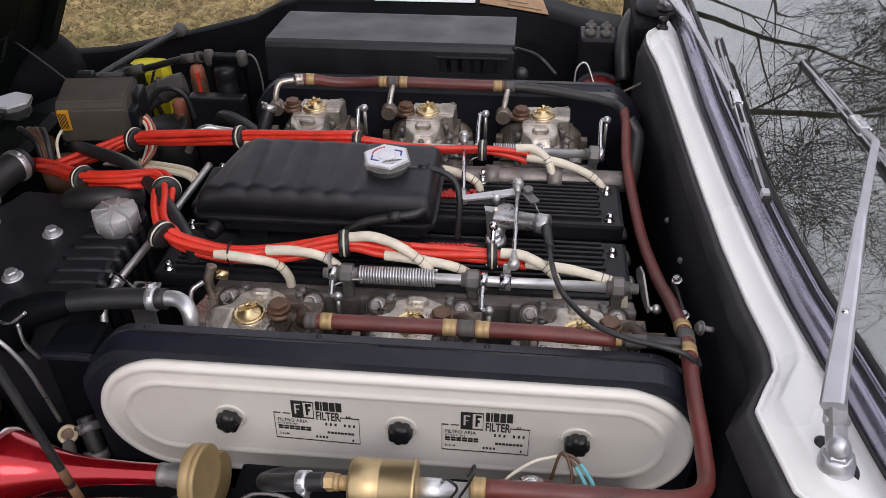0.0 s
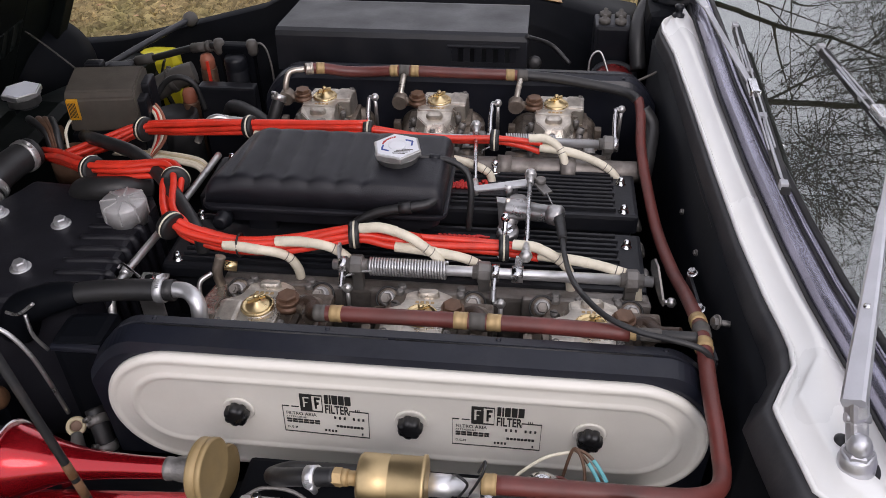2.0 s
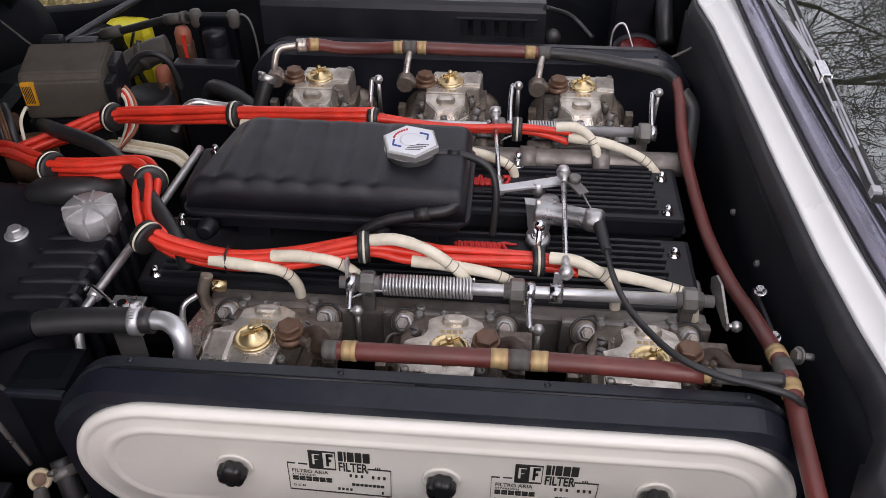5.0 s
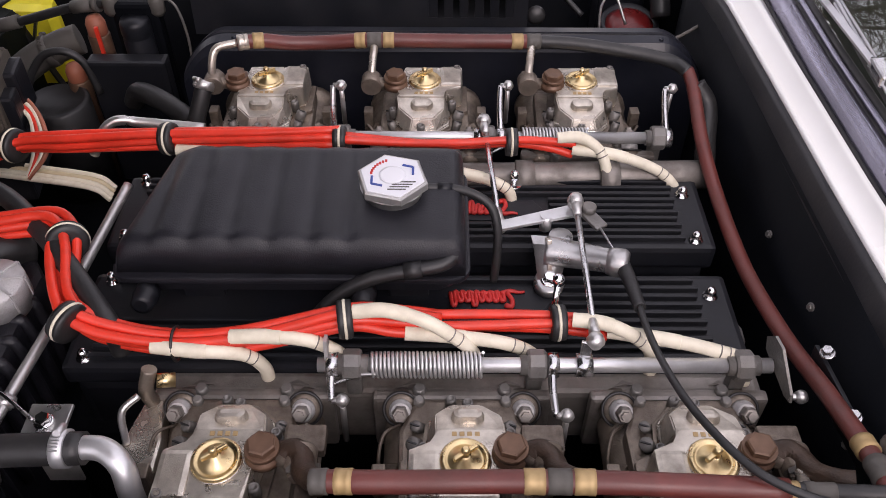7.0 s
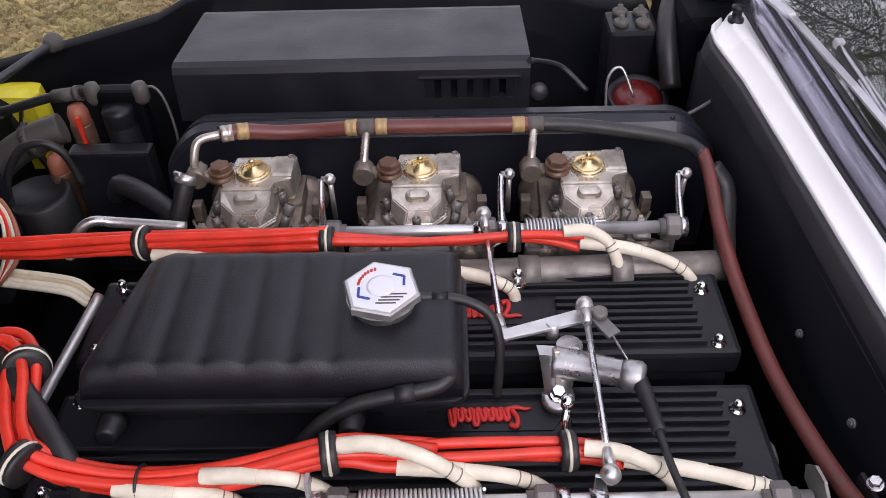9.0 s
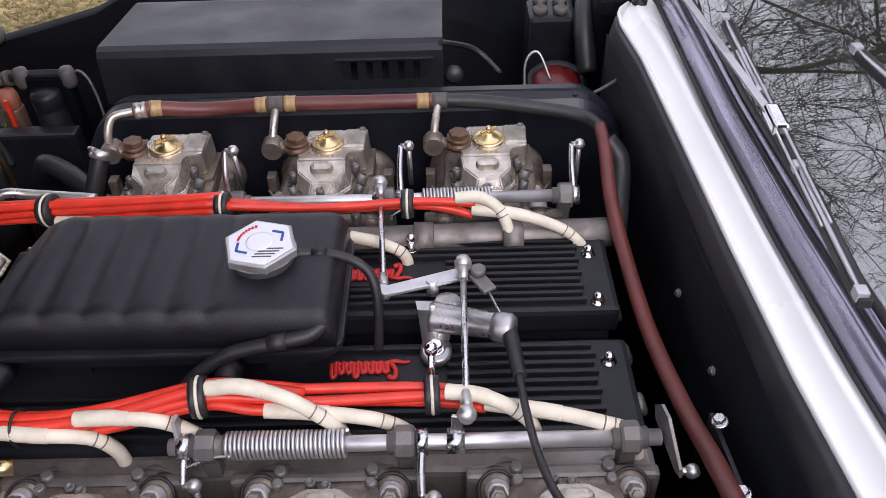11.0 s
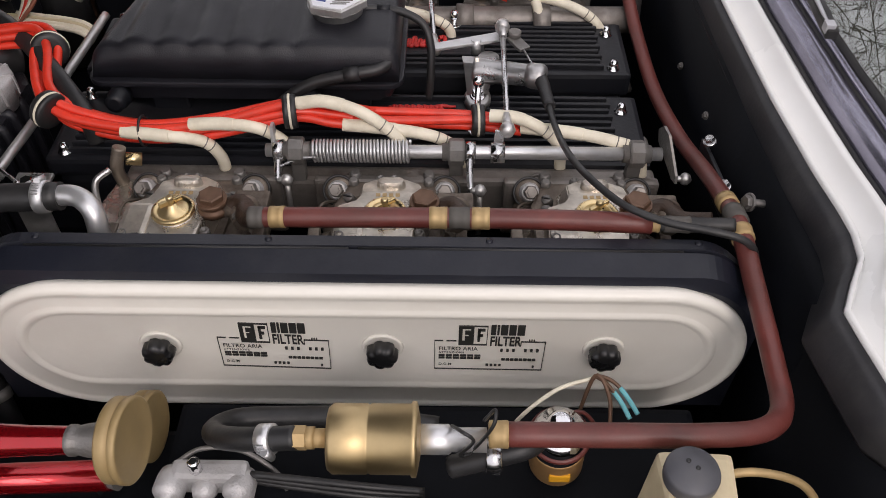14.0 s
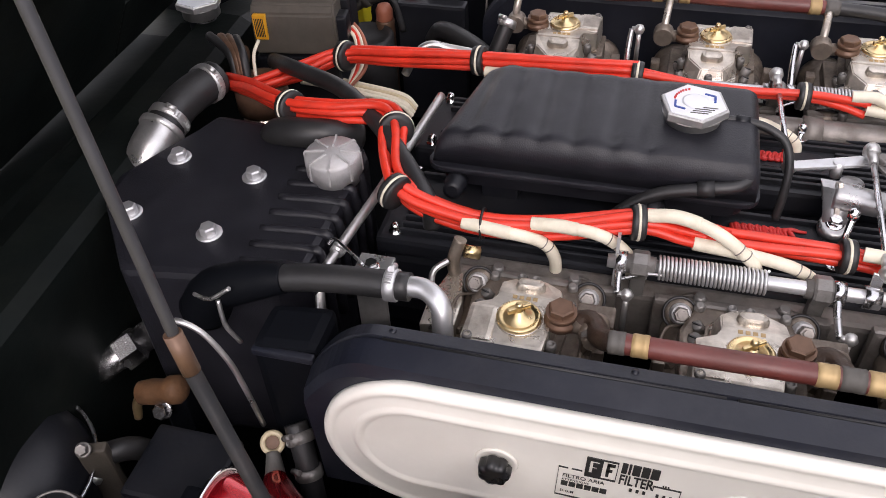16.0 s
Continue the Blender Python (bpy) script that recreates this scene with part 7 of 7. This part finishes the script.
lathe(bm, [(0.0085, -0.006), (0.0085, 0.0), (0.006, -0.001), (0.0, -0.001)], (-0.404, 0.659, 0.730), (0.25, -0.55, 0.8), 20)
part("ring_core", bm, "brown_plug", t)
bm = B()
tube(bm, [(-0.402, 0.652, 0.724), (-0.396, 0.640, 0.720), (-0.390, 0.628, 0.720)], (0.0065, 0.0105), n=14)
part("stub", bm, "manifold_grey", t)
bm = B()
tube(bm, [(-0.391, 0.630, 0.720), (-0.384, 0.618, 0.722), (-0.373, 0.602, 0.728), (-0.355, 0.582, 0.735)], (0.0105, 0.024), n=20)
part("red_neck", bm, "red_chrome", t, "red anodised curved horn neck")
hose_thing("water_stub", [(-0.385, 0.675, 0.745), (-0.372, 0.657, 0.725), (-0.362, 0.640, 0.69), (-0.358, 0.63, 0.62)], 0.0112, "rubber", "black hose stub with worm clamp", clamps=(0.2, 0.5), clamp_mat="manifold_grey")
t = thing("sump_duct", (-0.38, 0.66, 0.45), "black sheet duct beside the air filter box", "duct")
bm = B()
prism(bm, [(-0.410, 0.676), (-0.350, 0.682), (-0.350, 0.735), (-0.410, 0.728)], 0.43, 0.850, 0.010)
part("duct", bm, "black_body", t)
bm = B()
block(bm, (-0.409, 0.6745, 0.838), (-0.352, 0.682, 0.846), 0.002)
part("duct_flange", bm, "navy_satin", t)
hose_thing("control_cable", [(-0.475, 0.665, 0.870), (-0.459, 0.66, 0.886), (-0.439, 0.66, 0.876), (-0.423, 0.66, 0.845), (-0.417, 0.662, 0.806), (-0.416, 0.67, 0.74)], 0.0026, "alloy_clean", "light grey sheathed cable arching in the corner", "cable")
t = thing("steering_joint", (-0.62, 0.75, 0.60), "bright steel union with nuts low in the corner", "joint")
bm = B()
tube(bm, [(-0.66, 0.715, 0.68), (-0.60, 0.775, 0.71)], 0.016, n=14, smooth=False)
lathe(bm, [(0.021, 0), (0.021, 0.022), (0.017, 0.026)], (-0.628, 0.747, 0.695), (0.65, 0.65, 0.3), 6, smooth=False)
part("union", bm, "steel", t)
bm = B()
tube(bm, [(-0.66, 0.715, 0.68), (-0.67, 0.68, 0.60), (-0.66, 0.66, 0.43)], 0.014, n=12)
part("pipe", bm, "rubber", t)
t = thing("rusty_pump", (-0.547, 0.70, 0.43), "rust-stained pump body with bright nut and brass outlet", "pump")
bm = B()
lathe(bm, [(0.007, -0.030), (0.0125, -0.026), (0.0140, -0.010), (0.0120, 0.006), (0.0150, 0.010), (0.0150, 0.020), (0.010, 0.026), (0.0, 0.027)], (-0.548, 0.702, 0.712), (0.9, 0.1, 0.25), 22)
body = part("body", bm, "rust", t)
bm = B()
tube(bm, [(-0.566, 0.700, 0.704), (-0.578, 0.694, 0.694), (-0.582, 0.690, 0.672)], (0.0062, 0.0045), n=12)
part("outlet", bm, "brass_filter", body, "dull brass outlet")
bm = B()
hexbolt(bm, (-0.549, 0.694, 0.690), (0, -0.8, 0.5), 0.0085, 0.010, 1.2)
part("nut", bm, "steel", t)
bm = B()
prism(bm, [(-0.560, 0.704), (-0.530, 0.706), (-0.530, 0.730), (-0.560, 0.728)], 0.43, 0.705, 0.004)
part("mount", bm, "black_body", t)
t = thing("vacuum_tank", (-0.66, 0.58, 0.43), "black domed vacuum tank with bright seam", "vacuum tank")
bm = B()
lathe(bm, [(0.085, -0.27), (0.085, -0.02), (0.079, 0.012), (0.06, 0.034), (0.03, 0.046), (0, 0.049)], (-0.668, 0.590, 0.690), (0.1, -0.1, 1), 40)
part("tank", bm, "black_satin", t)
bm = B()
ring(bm, (-0.670, 0.592, 0.690), (0.1, -0.1, 1), 0.0880, 0.0020, 48, 6)
part("seam", bm, "steel", t)
hose_thing("corner_hose", [(-0.60, 0.62, 0.66), (-0.575, 0.635, 0.69), (-0.555, 0.66, 0.66), (-0.56, 0.67, 0.56)], 0.012, "rubber", "black hose with bright clamp in the corner", clamps=(0.1,))
t = thing("horn_relay", (-0.545, 0.53, 0.738), "round black can with a printed disc and bright rim", "relay")
bm = B()
lathe(bm, [(0.024, -0.022), (0.0255, -0.018), (0.0255, 0.0), (0.024, 0.002), (0.0, 0.002)], (-0.545, 0.530, 0.752), (0.25, -0.45, 0.86), 32)
can = part("can", bm, "knob_black", t)
bm = B()
ring(bm, (-0.545, 0.530, 0.753), (0.25, -0.45, 0.86), 0.0252, 0.0014, 36, 6)
part("rim", bm, "manifold_grey", can)
u_, w_, n_ = V(0.96, 0.22, -0.165).normalized(), V(0.11, 0.86, 0.49).normalized(), V(0.25, -0.45, 0.86).normalized()
o_ = V(-0.545, 0.530, 0.752) + n_ * 0.0026
for k, (px, pw) in enumerate(((-0.012, 0.005), (-0.005, 0.005), (0.002, 0.006), (0.010, 0.006))):
    bm = B()
    c0 = o_ + u_ * px - w_ * 0.008
    beam(bm, c0, c0 + w_ * 0.007, pw, 0.0008, 0)
    part("print_bar", bm, "grey_plastic", can)
bm = B()
beam(bm, o_ - u_ * 0.008 + w_ * 0.009, o_ + u_ * 0.004 + w_ * 0.009, 0.005, 0.0008, 0)
part("red_bar", bm, "lamp_red", can)
bm = B()
t = thing("battery_tray", (-0.485, 0.625, 0.43), "black tray box low behind the wing", "tray")
block(bm, (-0.528, 0.587, 0.43), (-0.442, 0.663, 0.700), 0.008)
part("box", bm, "black_satin", t)
bm = B()
block(bm, (-0.530, 0.585, 0.7005), (-0.440, 0.665, 0.715), 0.005)
part("lid", bm, "black_satin", t)

t = thing("tank_bracket", (-0.60, 0.62, 0.43), "dull olive grey bracket beside the vacuum tank", "bracket")
bm = B()
prism(bm, [(-0.592, 0.612), (-0.566, 0.622), (-0.570, 0.634), (-0.596, 0.624)], 0.43, 0.715, 0.003)
part("plate", bm, "box_grey", t)
bm = B()
hexbolt(bm, (-0.582, 0.615, 0.722), (0.2, -0.5, 0.8), 0.006, 0.008, 1.3)
part("bolt", bm, "manifold_grey", t)
for x in (-0.19, 0.0, 0.19):
    t = thing("fuel_elbow", (x + 0.066, 0.742, 0.83), "dark brown elbow joining carburettor and fuel hose", "pipe elbow", "fuel elbows")
    bm = B()
    tube(bm, [(x + 0.050, 0.758, 0.853), (x + 0.060, 0.757, 0.858), (x + 0.066, 0.748, 0.860), (x + 0.070, 0.734, 0.866), (x + 0.080, 0.722, 0.877), (x + 0.090, 0.7185, 0.881)], (0.0105, 0.0086), n=14)
    part("elbow", bm, "rusty_dark", t)
    bm = B()
    lathe(bm, [(0.0105, -0.003), (0.0128, -0.002), (0.0128, 0.003), (0.0105, 0.004)], (x + 0.0665, 0.744, 0.857), (0.1, -0.85, -0.3), 6, smooth=False)
    part("collar_nut", bm, "manifold_grey", t)
    bm = B()
    block(bm, (x + 0.046, 0.765, 0.835), (x + 0.080, 0.790, 0.846), 0.003)
    part("mounting_pad", bm, "cast_grime_shade", t)
# ---- wipers ----
def wiper(pivot, knuckle, shoulder, tip, blade0, blade1, label):
    t = thing("wiper", pivot, label, "wiper", "windscreen wipers")
    p = Vector(pivot)
    bm = B()
    lathe(bm, [(0.019, 0), (0.019, 0.004), (0.015, 0.006), (0.013, 0.014)], p, (-0.15, 0, 1), 28)
    part("grommet", bm, "rubber", t)
    bm = B()
    lathe(bm, [(0.0150, 0.004), (0.0150, 0.016), (0.0135, 0.018), (0.0135, 0.023), (0.0105, 0.025)], p, (-0.15, 0, 1), 28)
    cap = part("pivot_cap", bm, "wiper_silver", t)
    bm = B()
    lathe(bm, [(0.0118, 0.024), (0.0118, 0.028), (0.0100, 0.030)], p, (-0.15, 0, 1), 6, smooth=False)
    lathe(bm, [(0.0098, 0.029), (0.0096, 0.034), (0.0078, 0.0395), (0.0042, 0.0430), (0, 0.0440)], p, (-0.15, 0, 1), 24)
    part("dome_nut", bm, "wiper_silver", cap)
    k, s, e = Vector(knuckle), Vector(shoulder), Vector(tip)
    bm = B()
    q = p + V(-0.003, 0.004, 0.022)
    beam(bm, q, q + (k - q) * 0.62, 0.015, 0.012, 0.003)
    part("knuckle", bm, "wiper_silver", t)
    bm = B()
    beam(bm, q + (k - q) * 0.58, k + (k - q) * 0.10, 0.0165, 0.0135, 0.004)
    hinge = part("hinge_block", bm, "wiper_silver", t)
    bm = B()
    m_ = q + (k - q) * 0.60
    tube(bm, [m_ + V(-0.0098, 0, 0.002), m_ + V(0.0098, 0, 0.002)], 0.0042, n=12, smooth=False)
    part("hinge_pin", bm, "wiper_silver", hinge)
    bm = B()
    d = (s - k).normalized()
    up = V(-0.45, 0, 0.9)
    side = d.cross(up).normalized()
    up = side.cross(d)
    rows = []
    for q, w, h in ((k - d * 0.008, 0.0094, 0.011), (k + d * 0.03, 0.0088, 0.011), (k + (s - k) * 0.5, 0.0072, 0.008), (s, 0.0046, 0.005)):
        rows.append([q - side * w, q - side * w + up * h * 0.8, q - side * (w - 0.0025) + up * h, q + side * (w - 0.0025) + up * h, q + side * w + up * h * 0.8, q + side * w])
    loft(bm, rows, smooth=False)
    part("arm_cover", bm, "wiper_silver", t)
    bm = B()
    mid = k + (s - k) * 0.42 + up * 0.0084
    lathe(bm, [(0.003, 0), (0.003, 0.0012), (0, 0.0016)], mid, up, 12)
    part("rivet", bm, "chrome", t)
    bm = B()
    beam(bm, s - d * 0.01 + up * 0.003, e, 0.0085, 0.003, 0.0008)
    b0, b1 = Vector(blade0), Vector(blade1)
    c = (b0 + b1) / 2
    beam(bm, e, c + V(-0.004, 0, 0.006), 0.0085, 0.003, 0.0008)
    part("arm", bm, "wiper_silver", t)
    bm = B()
    beam(bm, c - (b1 - b0).normalized() * 0.018 + V(-0.003, 0, 0.006), c + (b1 - b0).normalized() * 0.020 + V(-0.003, 0, 0.006), 0.014, 0.012, 0.003)
    part("blade_clip", bm, "chrome", t)
    bl = b1 - b0
    nrm = V(-0.5, 0, 0.85)
    bm = B()
    q0 = b0 - nrm * 0.008
    q1 = b1 - nrm * 0.008
    beam(bm, q0, q1, 0.0115, 0.010, 0.002)
    blade = part("blade_rubber", bm, "rubber", t)
    for o in (-0.0035, 0.0035):
        bm = B()
        sd = bl.cross(nrm).normalized() * o
        tube(bm, [b0 + bl * 0.18 + sd, b0 + bl * 0.5 + sd + nrm * 0.003, b0 + bl * 0.82 + sd], 0.0013, n=6)
        part("yoke_rail", bm, "wiper_silver", blade)
    for f0, f1 in ((0.02, 0.36), (0.64, 0.98)):
        bm = B()
        tube(bm, [b0 + bl * f0 - nrm * 0.004, b0 + bl * (f0 + f1) / 2 + nrm * 0.0005, b0 + bl * f1 - nrm * 0.004], 0.002, n=6)
        part("yoke", bm, "wiper_silver", blade)
    for f in (0.01, 0.36, 0.64, 0.985):
        bm = B()
        q = b0 + bl * f - nrm * 0.003
        beam(bm, q - bl.normalized() * 0.005, q + bl.normalized() * 0.005, 0.009, 0.009, 0.001)
        part("claw", bm, "wiper_silver", blade)


wiper((0.391, 0.523, 0.922), (0.381, 0.545, 0.985), (0.442, 0.734, 1.040), (0.507, 0.898, 1.033), (0.501, 1.191, 1.004), (0.535, 0.75, 1.014), "silver wiper with black blade resting on the windscreen")
wiper((0.372, 1.56, 0.930), (0.372, 1.53, 0.960), (0.376, 1.36, 0.985), (0.383, 1.20, 0.992), (0.412, 1.318, 0.979), (0.3935, 0.868, 0.976), "silver wiper with black blade resting on the windscreen")
bm = B()
lathe(bm, [(0.006, -0.004), (0.007, 0.0), (0.007, 0.005), (0.004, 0.008), (0, 0.009)], (0.385, 0.547, 0.928), n=16)
solo("washer_jet", bm, "rubber", "small black washer jet on the cowl", "washer jet")

# ---- bare trees that the windscreen mirrors ----
def bare_tree(at, height, seed, spread, levels=7):
    rnd = random.Random(seed)
    t = thing("bare_tree", at, "tall leafless winter tree with fine twigs", "tree", "bare trees")
    wood, twig = B(), ([], [])

    def grow(p, d, r, ln, depth):
        n = 3
        pts = [p]
        for i in range(n):
            d = (d + V(rnd.uniform(-1, 1), rnd.uniform(-1, 1), rnd.uniform(-0.5, 0.7)) * 0.16).normalized()
            p = p + d * ln / n
            pts.append(p)
        if r > 0.02:
            tube(wood, pts, (r, r * 0.66), n=7 if r > 0.06 else 5, per=2, caps=False)
        else:
            vs, fs = twig
            w = max(0.0050, r * 0.8)
            s = d.orthogonal().normalized() * w
            u = d.cross(s).normalized() * w
            k = len(vs)
            for q, f in zip(pts, (1, 0.8, 0.6, 0.4)):
                vs += [tuple(q + s * f), tuple(q - s * f * 0.5 + u * f), tuple(q - s * f * 0.5 - u * f)]
            for i in range(n):
                for j in range(3):
                    fs.append((k + 3 * i + j, k + 3 * i + (j + 1) % 3, k + 3 * i + 3 + (j + 1) % 3, k + 3 * i + 3 + j))
        if depth == 0:
            return
        for c in range(3):
            f = rnd.uniform(0.35, 1.0)
            q = pts[0].lerp(pts[-1], f) if c else pts[-1]
            side = V(rnd.uniform(-1, 1), rnd.uniform(-1, 1), rnd.uniform(-0.2, 0.6)).normalized()
            grow(q, (d * (1.0 if c == 0 else 0.55) + side * (0.35 if c == 0 else spread)).normalized(), r * (0.66 if c == 0 else rnd.uniform(0.38, 0.55)), ln * rnd.uniform(0.62, 0.85), depth - 1)

    grow(Vector(at), V(0, 0, 1), height * 0.0085, height * 0.36, levels)
    part("trunk_and_limbs", wood, "bark", t)
    me = bpy.data.meshes.new("twigs")
    o = origin_of(t)
    me.from_pydata([tuple(Vector(v) - o) for v in twig[0]], [], twig[1])
    me.materials.append(M["bark"])
    ob = new("twigs", me)
    ob.parent = t
    tagged(ob, kind="stuff")


for k, (x, y, h) in enumerate(((-2.6, 11.5, 12.4), (0.9, 12.5, 13.0), (-5.4, 12.5, 12.8), (-8.0, 11.0, 12.0), (4.0, 12.5, 12.5), (-11.5, 10.0, 11.5), (7.0, 10.0, 11.5))):
    bare_tree((x, y, 0.0), h, 20 + k, 0.75, 8 if k in (0, 2) else 7)
